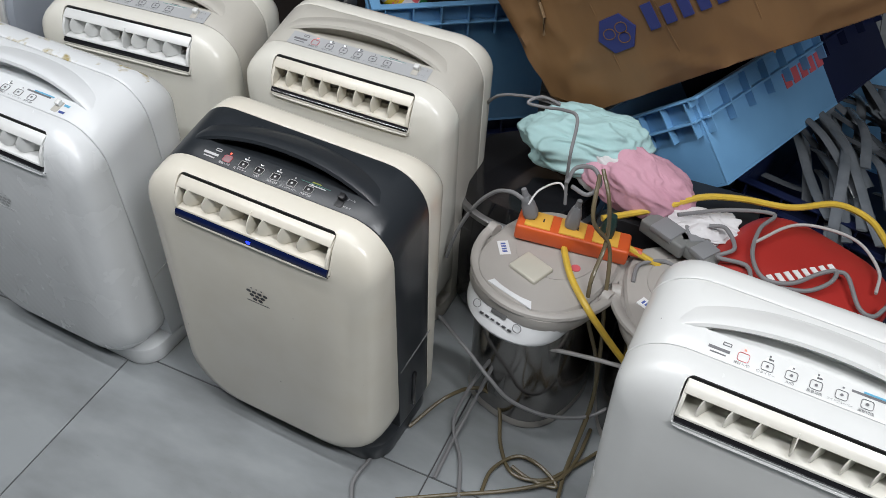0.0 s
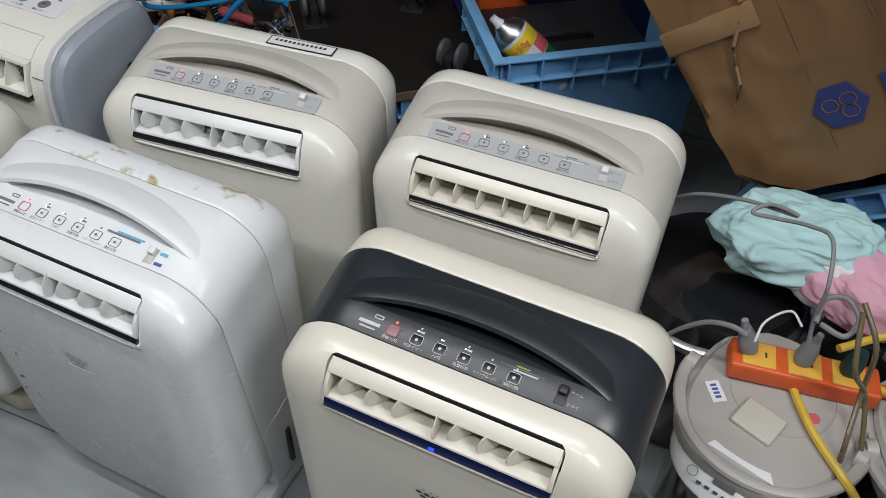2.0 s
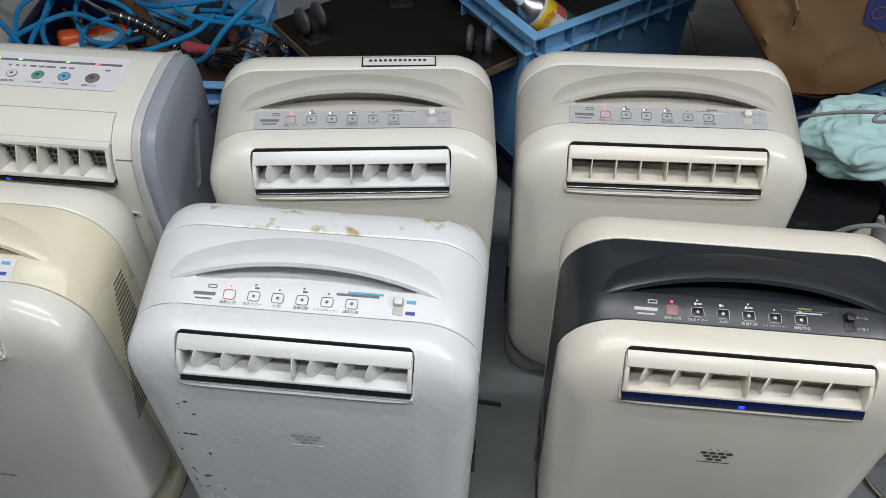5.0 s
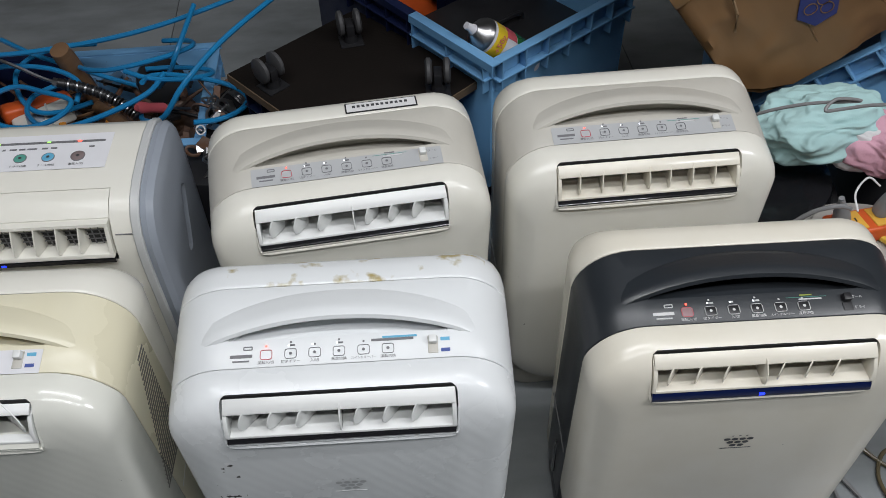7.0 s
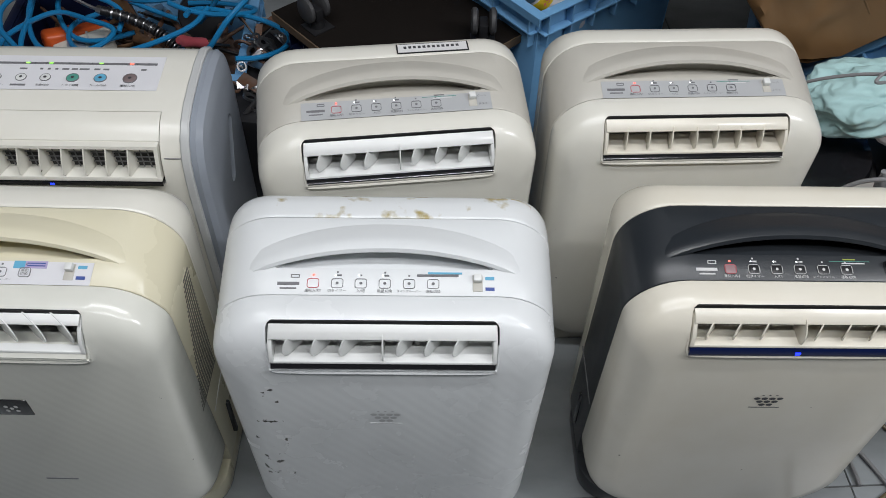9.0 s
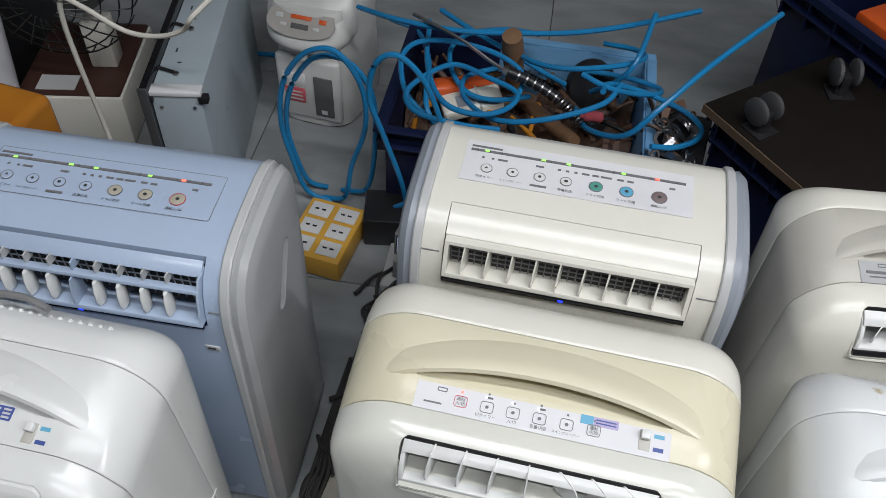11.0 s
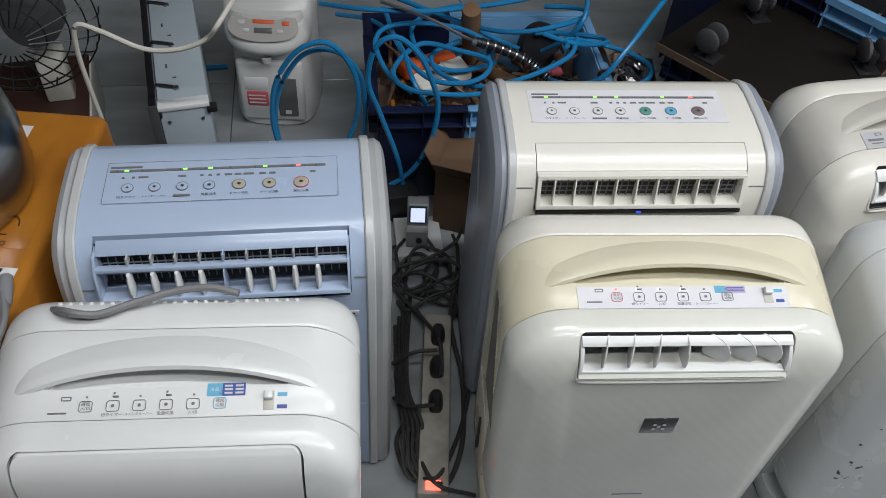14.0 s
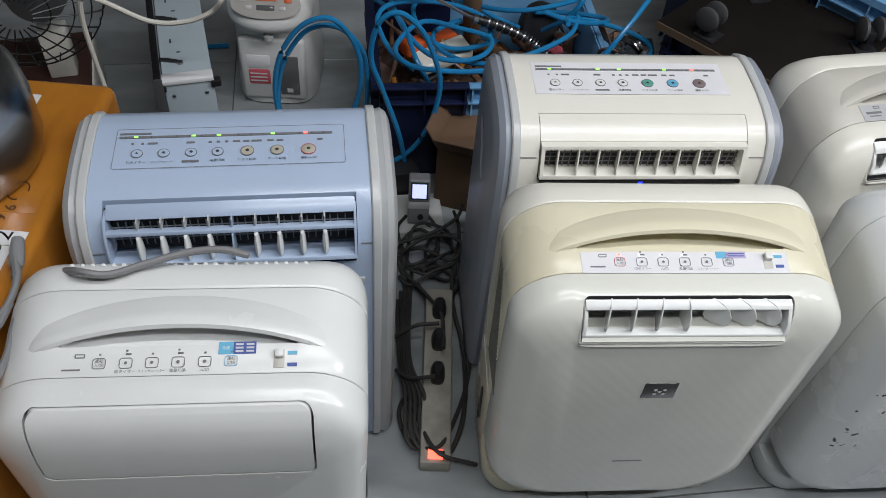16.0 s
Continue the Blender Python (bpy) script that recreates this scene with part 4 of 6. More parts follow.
# ---- orange taped carton with the kettle ----
ORANGE = surface("orange_tape", (0.46, 0.185, 0.022), 0.22, (0.30, 0.105, 0.015), scale=11, amount=1.0, bump=0.5, grain=26, coat=0.5, stretch=(1, 0.45, 1))
PAPER = surface("white_paper", (0.70, 0.70, 0.70), 0.7, bump=0.1, grain=40)
MARKER = surface("marker_ink", (0.06, 0.025, 0.012), 0.5, bump=0)
ob = thing("taped_carton", pose(-2.064, 1.315, 0.0, 0, 0, -7), "carton wrapped in glossy orange tape with paper labels", "box")
part("carton_body", box(-0.62, 0, -0.64, 0, 0, 0.498, 0.014, 4), ORANGE, ob)
part("tape_band", box(-0.60, -0.016, -0.262, -0.205, 0.4975, 0.4984), ORANGE, ob, "extra strip of glossy tape")
for b in ((-0.36, -0.081, -0.512, -0.292), (-0.060, -0.012, -0.315, -0.292), (-0.125, -0.090, -0.065, -0.040), (-0.042, -0.022, -0.385, -0.316)):
    part("paper_label", box(*b, 0.4982, 0.4990), PAPER, ob, "white paper label", 0)
for k in range(3):
    part("hazard_mark", box(-0.144 + 0.024 * k, -0.129 + 0.024 * k, -0.298, -0.286, 0.4988, 0.4996), MARKER, ob, smooth=0)
for ch, x, y in (("c", -0.036, -0.392), ("b", -0.043, -0.365), ("9", -0.047, -0.341), ("8", -0.043, -0.321), ("2", -0.039, -0.300)):
    lettering("handwriting", ch, 0.032, MARKER, ob, pose(x, y, 0.4990, 0, 0, 84))
for ch, x, y in (("9", -0.053, -0.272), ("6", -0.048, -0.255)):
    lettering("handwriting", ch, 0.020, MARKER, ob, pose(x, y, 0.4990, 0, 0, 84))
part("handwriting", tube(smooth_path([(-0.05 + 0.012 * math.cos(a / 2), -0.225 + 0.016 * math.sin(a / 2), 0.4985) for a in range(11)], 3), 0.001, 5), MARKER, ob)
CHROME = surface("polished_steel", (0.46, 0.46, 0.46), 0.24, (0.36, 0.355, 0.35), bump=0.15, metal=1.0, grain=24)
kettle = thing("kettle", pose(-2.235, 1.150, 0.499, 0, 0, -28) @ Matrix.Diagonal((0.90, 0.90, 1.02, 1)), "dented polished steel kettle with a black knob", "kettle")
part("pot", lathe([(0.01, 0.0), (0.112, 0.0), (0.122, 0.006), (0.130, 0.030), (0.130, 0.085), (0.124, 0.118), (0.112, 0.138), (0.098, 0.144), (0.01, 0.146)], 48), CHROME, kettle)
part("lid", lathe([(0.01, 0.146), (0.093, 0.146), (0.095, 0.152), (0.088, 0.158), (0.05, 0.168), (0.012, 0.172)], 48), CHROME, kettle)
part("knob", lathe([(0.004, 0.172), (0.012, 0.174), (0.016, 0.186), (0.034, 0.193), (0.036, 0.204), (0.028, 0.212), (0.004, 0.214)], 28), BLACK, kettle, "black plastic knob")
for s in (-1, 1):
    part("handle_strap", tube(smooth_path([(s * 0.108, 0, 0.130), (s * 0.112, 0.0, 0.165), (s * 0.098, -0.01, 0.215), (s * 0.055, -0.015, 0.245)]), 0.009, 8, flat=0.35), CHROME, kettle, "flat steel handle strap")
    part("bracket", box(-0.014, 0.014, -0.004, 0.004, -0.013, 0.013, 0.002, m=pose(s * 0.112, 0, 0.132, 0, 0, 90)), CHROME, kettle)
part("grip", tube(smooth_path([(-0.062, -0.015, 0.243), (-0.03, -0.016, 0.254), (0.03, -0.016, 0.254), (0.062, -0.015, 0.243)]), 0.015, 12), BLACK, kettle, "black handle grip")
part("spout", tube(smooth_path([(0, -0.115, 0.07), (0, -0.150, 0.10), (0, -0.175, 0.145)]), [0.024 - 0.0006 * k for k in range(17)], 14), CHROME, kettle)


# ---- cables and hoses ----
CABLE_GREY = surface("grey_cable", (0.20, 0.20, 0.205), 0.5, bump=0.05)
CABLE_PALE = surface("pale_cable", (0.42, 0.41, 0.40), 0.5, bump=0.05)
CABLE_BROWN = surface("brown_cable", (0.13, 0.105, 0.06), 0.25, bump=0.03)
CABLE_YELLOW = surface("yellow_cable", (0.62, 0.42, 0.05), 0.4, (0.45, 0.30, 0.05), scale=60, bump=0.03)
CABLE_WHITE = surface("white_cable", (0.62, 0.60, 0.54), 0.5, bump=0.05)
CABLE_RED = surface("red_cable", (0.16, 0.04, 0.05), 0.5, bump=0.05)
CABLE_DARK = surface("dark_cable", (0.024, 0.023, 0.022), 0.6, (0.055, 0.052, 0.048), bump=0.1)
HOSE_BLUE = surface("blue_hose", (0.012, 0.20, 0.44), 0.3, (0.02, 0.16, 0.36), bump=0.03)


# ---- steel electric pots ----
POT_GREY = surface("pot_grey_plastic", (0.37, 0.35, 0.325), 0.38, (0.34, 0.32, 0.30), bump=0.04)
POT_STEEL = surface("dark_polished_steel", (0.30, 0.29, 0.28), 0.14, (0.22, 0.21, 0.20), bump=0.02, metal=1.0)
POT_SILVER = surface("pot_silver_panel", (0.72, 0.73, 0.74), 0.24, bump=0.02)
GLASSY = surface("smoked_window", (0.12, 0.12, 0.12), 0.1, bump=0.0)


def oval(rx, ry, n=40, power=2.6):
    pts = []
    for i in range(n):
        a = 2 * math.pi * i / n
        c, s = math.cos(a), math.sin(a)
        pts.append((rx * math.copysign(abs(c) ** (2 / power), c), ry * math.copysign(abs(s) ** (2 / power), s)))
    return pts


def steel_pot(m, label):
    ob = thing("electric_pot", m, label, "electric pot", "electric pots")
    part("base", loft([[(x, y, z) for x, y in oval(a, b)] for a, b, z in ((0.093, 0.105, 0.0), (0.097, 0.109, 0.004), (0.097, 0.109, 0.016), (0.095, 0.107, 0.021))]), POT_GREY, ob)
    part("body", loft([[(x, y, z) for x, y in oval(a, b)] for a, b, z in ((0.096, 0.108, 0.020), (0.097, 0.109, 0.10), (0.098, 0.110, 0.20), (0.099, 0.112, 0.262))]), POT_STEEL, ob, "dark polished steel wall")
    part("gauge", box(-0.016, 0.020, -0.1085, -0.098, 0.055, 0.185, 0.003), GLASSY, ob, "narrow smoked water gauge")
    part("collar", loft([[(x, y, z) for x, y in oval(a, b)] for a, b, z in ((0.096, 0.110, 0.255), (0.107, 0.122, 0.268), (0.110, 0.126, 0.284), (0.108, 0.124, 0.296), (0.098, 0.114, 0.299))]), POT_GREY, ob)
    nose = []
    for z, reach, w in ((0.216, 0.106, 0.040), (0.232, 0.128, 0.070), (0.244, 0.141, 0.084), (0.250, 0.143, 0.088), (0.256, 0.140, 0.090), (0.290, 0.114, 0.094), (0.296, 0.106, 0.094)):
        nose.append([(w * math.cos(math.pi + math.pi * i / 20), -0.062 - (reach - 0.062) * abs(math.sin(math.pi * i / 20)) ** 0.8, z) for i in range(21)] + [(w * 0.9, -0.03, z), (-w * 0.9, -0.03, z)])
    part("control_nose", loft(nose), POT_SILVER, ob, "silver control panel under the lid")
    face = pose(0, -0.1265, 0.2755, 52)
    for u, w in ((-0.040, 0.014), (0.038, 0.015)):
        part("button", ring_bm(u, -0.002, w, 0.013, 0.006, 0.0010, 0.0012, face @ pose(0, 0, 0.0016)), GREY_INK, ob)
    part("display", box(-0.014, 0.014, -0.002, 0.009, -0.002, 0.0018, 0.0006, m=face), GLASSY, ob)
    for k in range(6):
        part("print_bar", box(-0.030 + 0.011 * k, -0.024 + 0.011 * k, -0.0130, -0.0105, -0.002, 0.0016, m=face), INK, ob, smooth=0)
    part("lid", loft([[(x, y, z) for x, y in oval(a, b)] for a, b, z in ((0.100, 0.116, 0.296), (0.101, 0.117, 0.302), (0.097, 0.113, 0.3075), (0.080, 0.098, 0.3105), (0.02, 0.03, 0.3115))]), POT_GREY, ob)
    ring = loft([[(x * k, y * k + 0.02, z) for x, y in oval(0.066, 0.066, 40, 2)] for k, z in ((1.0, 0.3105), (1.0, 0.3122), (0.985, 0.3122), (0.985, 0.3105))], caps=False)
    part("lid_ring", ring, POT_GREY, ob)
    part("push_button", box(-0.028, 0.026, -0.066, -0.020, 0.309, 0.318, 0.003, 3, m=pose(0, 0, 0, 0, 0, -6)), surface("beige_button", (0.50, 0.48, 0.41), 0.4, bump=0.03), ob, "large beige push button")
    part("front_plate", prism([(-0.040, -0.108), (0.046, -0.110), (0.030, -0.088), (-0.030, -0.086)], 0.3065, 0.3098, "z", 0.0005), POT_SILVER, ob, "silver plate on the lid's edge")
    part("price_tag", box(-0.016, 0.016, -0.009, 0.009, 0.3088, 0.3112, m=pose(-0.067, -0.033, 0, 0, 0, -42)), PAPER, ob, "white paper tag with handwriting", 0)
    for k in range(4):
        part("tag_ink", box(-0.011 + 0.006 * k, -0.0075 + 0.006 * k, -0.004, 0.004, 0.3110, 0.3115, m=pose(-0.067, -0.033, 0, 0, 0, -42)), BLUE_INK, ob, smooth=0)
    part("warning_mark", lathe([(0.0005, 0.3112), (0.008, 0.3112), (0.008, 0.3119), (0.0005, 0.3119)], 16, m=pose(0.045, 0.008, 0)), RED_INK, ob)
    arc = [(0.117 * math.cos(a), -0.119 * math.sin(a), 0.300 - 0.002 * math.sin(a)) for a in [math.pi * (k / 24) for k in range(25)]]
    part("carrying_handle", tube(arc, 0.0085, 10, flat=0.9), POT_GREY, ob, "hinged grey carrying handle")
    for s in (-1, 1):
        part("hinge", lathe([(0.001, -0.008), (0.014, -0.008), (0.014, 0.006), (0.001, 0.008)], 18, m=pose(s * 0.113, 0.0, 0.298, 0, 90, 0)), POT_GREY, ob)
    return ob


steel_pot(pose(-0.098, 1.220, 0, 0, 0, -14), "grey-lidded steel electric pot carrying a socket strip")
steel_pot(pose(0.125, 1.250, 0, 0, 0, 20), "grey-lidded steel electric pot behind a dehumidifier")

# orange socket strip with its plugs
STRIP_ORANGE = surface("orange_plastic", (0.62, 0.10, 0.02), 0.4, (0.52, 0.08, 0.02), bump=0.05)
STRIP_YELLOW = surface("yellow_socket", (0.72, 0.40, 0.06), 0.4, bump=0.04)
PLUG_GREY = surface("grey_plug", (0.22, 0.225, 0.235), 0.5, bump=0.05)
PLUG_GREEN = surface("dark_green_plug", (0.01, 0.04, 0.035), 0.45, bump=0.05)
strip = thing("socket_strip", pose(-0.080, 1.268, 0.312, 0, 2, 11), "orange socket strip with yellow sockets lying on a pot", "socket strip")
part("case", box(-0.092, 0.092, -0.024, 0.024, 0, 0.030, 0.005, 3), STRIP_ORANGE, strip)
part("cord_neck", tube([(0.09, 0, 0.015), (0.112, 0, 0.014)], 0.008, 10), STRIP_ORANGE, strip)
for k, x in enumerate((-0.058, -0.002, 0.052)):
    part("socket", box(x - 0.021, x + 0.021, -0.019, 0.019, 0.0285, 0.0325, 0.002), STRIP_YELLOW, strip, "yellow socket")
    for dx in (-0.008, 0.008):
        part("slot", box(x + dx - 0.0012, x + dx + 0.0012, -0.004, 0.004, 0.0322, 0.0328), BLACK, strip, smooth=0)
for x, y, mat, tilt, lab in ((-0.072, 0.004, PLUG_GREY, -22, "grey power plug pushed into a socket strip"), (-0.006, 0.004, PLUG_GREY, 4, "grey power plug pushed into a socket strip"), (0.050, 0.004, PLUG_GREEN, 6, "dark green plug in a socket strip")):
    plug = thing("plug", pose(-0.080, 1.268, 0.312, 0, 2, 11) @ pose(x, y, 0.0335, 0, tilt, 0), lab, "plug", "plugs in the socket strip")
    part("shell", loft([[(a * ca, b * cb, z) for ca, cb in oval(1, 1, 20, 3)] for a, b, z in ((0.011, 0.011, 0.0), (0.012, 0.012, 0.006), (0.011, 0.010, 0.022), (0.008, 0.008, 0.034), (0.006, 0.006, 0.040))]), mat, plug)
    if mat is PLUG_GREY:
        part("sleeve", join(*[lathe([(0.001, z), (0.0055 - 0.0004 * k, z), (0.0055 - 0.0004 * k, z + 0.003), (0.001, z + 0.003)], 12) for k, z in enumerate((0.040, 0.0435, 0.047, 0.0505))]), mat, plug, "ribbed cable sleeve")

# ---- black glossy pot under the cloths ----
blackpot = thing("cooking_pot", pose(-0.215, 1.430, 0, 0, 0, 25), "glossy black round cooker with a steel band", "cooker")
part("pot_body", lathe([(0.01, 0.0), (0.115, 0.0), (0.130, 0.02), (0.138, 0.15), (0.136, 0.26), (0.122, 0.30), (0.01, 0.305)], 48), GLOSS_BLACK, blackpot)
part("band", lathe([(0.136, 0.255), (0.1405, 0.258), (0.1405, 0.268), (0.134, 0.272)], 48), STEEL, blackpot, "polished steel rim")
part("window", box(-0.045, 0.02, -0.141, -0.12, 0.16, 0.24, 0.004), POT_SILVER, blackpot, "grey display panel")
for k in range(4):
    part("vent_slit", box(-0.040 + 0.011 * k, -0.034 + 0.011 * k, -0.1425, -0.13, 0.205, 0.232), BLACK, blackpot, smooth=0)

# ---- cloths ----
TEAL = surface("pale_teal_cloth", (0.40, 0.60, 0.60), 0.85, (0.33, 0.52, 0.52), bump=0.25, grain=420)
PINK = surface("pink_crepe_cloth", (0.60, 0.33, 0.41), 0.85, (0.50, 0.24, 0.31), bump=0.35, grain=260)
LINEN = surface("white_cloth", (0.66, 0.65, 0.66), 0.85, bump=0.2, grain=420)


def cloth(name, m, size, material, label, folds, along, seed, depth=0.16):
    """A heap of fabric: an uneven cushion with sharp gathered folds."""
    bm = bmesh.new()
    bmesh.ops.create_uvsphere(bm, u_segments=160, v_segments=80, radius=1)
    for v in bm.verts:
        p = v.co.copy()
        q = p * 1.6 + Vector((seed, seed * 0.7, 0))
        bend = noise.fractal(q, 1.0, 2.0, 3)
        phase = (p.x * along[0] + p.y * along[1] + p.z * along[2]) * folds + bend * 3.4
        ridge = 1 - abs(math.sin(phase))
        ridge2 = 1 - abs(math.sin(phase * 0.43 + 2.0 * noise.noise(q * 1.7)))
        k = 1 + 0.22 * noise.noise(q * 0.9) + depth * (ridge ** 1.6 * 0.55 + ridge2 ** 1.4 * 0.7 - 0.5) + 0.030 * (1 - abs(math.sin(phase * 2.7 + 3 * noise.noise(q * 2.6))))
        p = Vector((math.copysign(abs(p.x) ** 0.85, p.x), math.copysign(abs(p.y) ** 0.85, p.y), math.copysign(abs(p.z) ** 0.8, p.z)))
        v.co = Vector((p.x * size[0] * k, p.y * size[1] * k, max(-0.75, p.z) * size[2] * k))
    for _ in range(2):
        bmesh.ops.smooth_vert(bm, verts=bm.verts[:], factor=0.5, use_axis_x=True, use_axis_y=True, use_axis_z=True)
    ob = part(name, bm, material, None, smooth=120)
    ob.matrix_world = m
    return tagged(ob, label, "cloth", "crumpled cloths")


cloth("cloth", pose(-0.128, 1.440, 0.386, 0, 0, 14), (0.108, 0.070, 0.050), TEAL, "crumpled pale teal cloth lying on a black cooker", 7.0, (0.25, 0.55, 1.0), 3.1)
cloth("cloth", pose(-0.016, 1.412, 0.360, 0, 16, 6), (0.094, 0.058, 0.046), PINK, "gathered pink crepe cloth lying beside a teal one", 13.0, (0.9, 0.5, 0.5), 7.7, 0.10)
cloth("cloth", pose(-0.070, 1.410, 0.366, 0, 12, -10), (0.062, 0.045, 0.042), LINEN, "white cloth lining between two coloured cloths", 5.0, (0.3, 0.6, 0.6), 1.2, 0.12)
cloth("cloth", pose(0.105, 1.380, 0.340, 0, 0, 20), (0.060, 0.045, 0.020), LINEN, "crumpled white cloth on grey adapters", 6.0, (0.6, 0.4, 0.3), 4.4, 0.2)
shelf_box = thing("dark_box", pose(0.06, 1.47, 0, 0, 0, 5), "low black storage box under the cloths", "box")
part("box_body", box(-0.10, 0.12, -0.115, 0.05, 0, 0.325, 0.006), BLACK, shelf_box)

# grey adapters
ADAPTER = surface("adapter_grey", (0.17, 0.175, 0.17), 0.5, bump=0.08)
for x, y, z, rz, L in ((0.055, 1.335, 0.326, -24, 0.085), (0.120, 1.315, 0.326, -30, 0.060), (0.095, 1.345, 0.326, 30, 0.05)):
    a = thing("power_adapter", pose(x, y, z, 0, 0, rz), "dusty grey power adapter with a stepped housing", "adapter", "power adapters")
    part("housing", box(-L / 2, L / 2, -0.018, 0.018, 0, 0.026, 0.004, 3), ADAPTER, a)
    part("lug", box(L / 2 - 0.004, L / 2 + 0.016, -0.009, 0.009, 0.004, 0.020, 0.003), ADAPTER, a)
    part("clip", box(-L / 4, L / 4, -0.0195, 0.0195, 0.018, 0.0285, 0.002), PLUG_GREY, a)

# red padded bag on a low box
RED = surface("red_nylon", (0.36, 0.025, 0.02), 0.42, (0.28, 0.02, 0.016), scale=10, bump=0.12, grain=500)
bag = thing("red_case", pose(0.262, 1.345, 0, 0, 0, -22), "round-topped red case with white printing", "case")
part("shell", loft([[(x, y, z) for x, y in oval(a, b, 48, 3.2)] for a, b, z in ((0.118, 0.108, 0.0), (0.124, 0.113, 0.02), (0.126, 0.116, 0.315), (0.120, 0.110, 0.345), (0.100, 0.090, 0.360), (0.05, 0.045, 0.366))]), RED, bag)
part("piping", tube([(0.1265 * x, 0.1165 * y, 0.322) for x, y in oval(1, 1, 60, 3.2)], 0.003, 6, closed=True), surface("dark_red_piping", (0.20, 0.015, 0.015), 0.5, bump=0.05), bag)
for k in range(8):
    part("print_letter", box(-0.060 + 0.0150 * k, -0.0515 + 0.0150 * k, -0.009, 0.009, 0.3655, 0.3672, m=pose(0.012, -0.02, 0, 0, 0, 64)), PAPER, bag, smooth=0)

# grey plastic strips in the navy crate
FILM = surface("grey_plastic_film", (0.11, 0.125, 0.14), 0.2, (0.20, 0.21, 0.23), scale=22, bump=0.2, grain=60)
rng = random.Random(4)
for k in range(64):
    x0, y0, z0 = 0.22 + 0.34 * rng.random(), 1.66 + 0.44 * rng.random(), 0.22 + 0.09 * rng.random()
    a = radians(rng.uniform(95, 150))
    pts = [(x0 + math.cos(a) * 0.07 * t, y0 + math.sin(a) * 0.07 * t, z0 + 0.025 * math.sin(t * 0.9 + k) - 0.004 * t * t) for t in range(-2, 3)]
    tagged(part("plastic_strip", tube(smooth_path(pts, 5), 0.010, 8, flat=0.3), FILM), "grey plastic film strip heaped in a crate", "strip", "strips in the crate")

# ---- spray can and odds in the blue crate ----
CAN_WHITE = surface("can_white", (0.62, 0.62, 0.66), 0.25, bump=0.0)
CAN_YELLOW = surface("can_yellow", (0.70, 0.50, 0.03), 0.25, bump=0.0)
CAN_GREEN = surface("can_green", (0.02, 0.13, 0.04), 0.25, bump=0.0)
can = thing("spray_can", look((-0.682, 1.684, 0.444), (-0.594, 1.716, 0.362)) @ pose(0, 0, 0, 180, 0, 70), "tilted spray can with a yellow, red and green wrap", "spray can")
part("can_body", lathe([(0.002, 0.030), (0.0325, 0.030), (0.0325, 0.155), (0.030, 0.160), (0.002, 0.160)], 36), CAN_WHITE, can)
part("band", lathe([(0.0327, 0.036), (0.0329, 0.037), (0.0329, 0.060), (0.0327, 0.061)], 36), CAN_YELLOW, can, "yellow printed band")
part("stripe", loft([[(r * math.cos(radians(a)), r * math.sin(radians(a)), z) for r, z in ((0.0323, 0.088), (0.0332, 0.088), (0.0332, 0.155), (0.0323, 0.155))] for a in range(-40, 24, 7)]), CAN_GREEN, can, "green printed stripe")
part("stripe", loft([[(r * math.cos(radians(a)), r * math.sin(radians(a)), z) for r, z in ((0.0323, 0.061), (0.0333, 0.061), (0.0333, 0.086), (0.0323, 0.086))] for a in range(-40, 24, 7)]), RED_INK, can, "red printed stripe")
lettering("print", "+50g", 0.017, RED_INK, can, pose(0, 0, 0, 0, 0, 145) @ pose(0, -0.0350, 0.0485, 90, 0, 0) @ pose(0, 0, 0, 0, 0, 180))
part("shoulder", lathe([(0.002, 0.004), (0.012, 0.004), (0.016, 0.010), (0.027, 0.018), (0.0315, 0.026), (0.0325, 0.030), (0.002, 0.030)], 36), STEEL, can, "steel shoulder")
part("cap", lathe([(0.001, -0.014), (0.0065, -0.014), (0.0075, -0.004), (0.010, 0.004), (0.001, 0.004)], 20), CAN_WHITE, can, "white spray nozzle")
rest = thing("toolbox", pose(-0.655, 1.905, 0.120, 0, 0, 38), "black tool case lying in the blue crate", "case")
part("case_body", box(-0.15, 0.15, -0.215, 0.06, 0, 0.198, 0.008), BLACK, rest)
part("lid", box(-0.152, 0.152, -0.217, 0.062, 0.200, 0.225, 0.006), BLACK, rest, "black plastic lid")
part("handle", tube(smooth_path([(-0.05, -0.08, 0.224), (-0.04, -0.08, 0.238), (0.04, -0.08, 0.238), (0.05, -0.08, 0.224)]), 0.006, 8), BLACK, rest)
jar = thing("orange_box", pose(-0.800, 1.990, 0.120, 0, 0, 38), "bright orange plastic box in the crate", "box")
part("box_body", box(-0.055, 0.055, -0.045, 0.045, 0, 0.270, 0.006), STRIP_ORANGE, jar)
part("box_lid", box(-0.058, 0.058, -0.048, 0.048, 0.255, 0.285, 0.006), STRIP_ORANGE, jar)
bottle = thing("bottle", pose(-0.705, 1.990, 0.372, 0, 78, 20), "dark bottle with a grey label lying in the crate", "bottle")
part("glass", lathe([(0.002, -0.05), (0.026, -0.05), (0.028, -0.04), (0.028, 0.04), (0.012, 0.06), (0.012, 0.08), (0.002, 0.08)], 24), GLOSS_BLACK, bottle)
part("label_band", lathe([(0.0282, -0.02), (0.0288, -0.019), (0.0288, 0.035), (0.0282, 0.036)], 24), FILM, bottle)

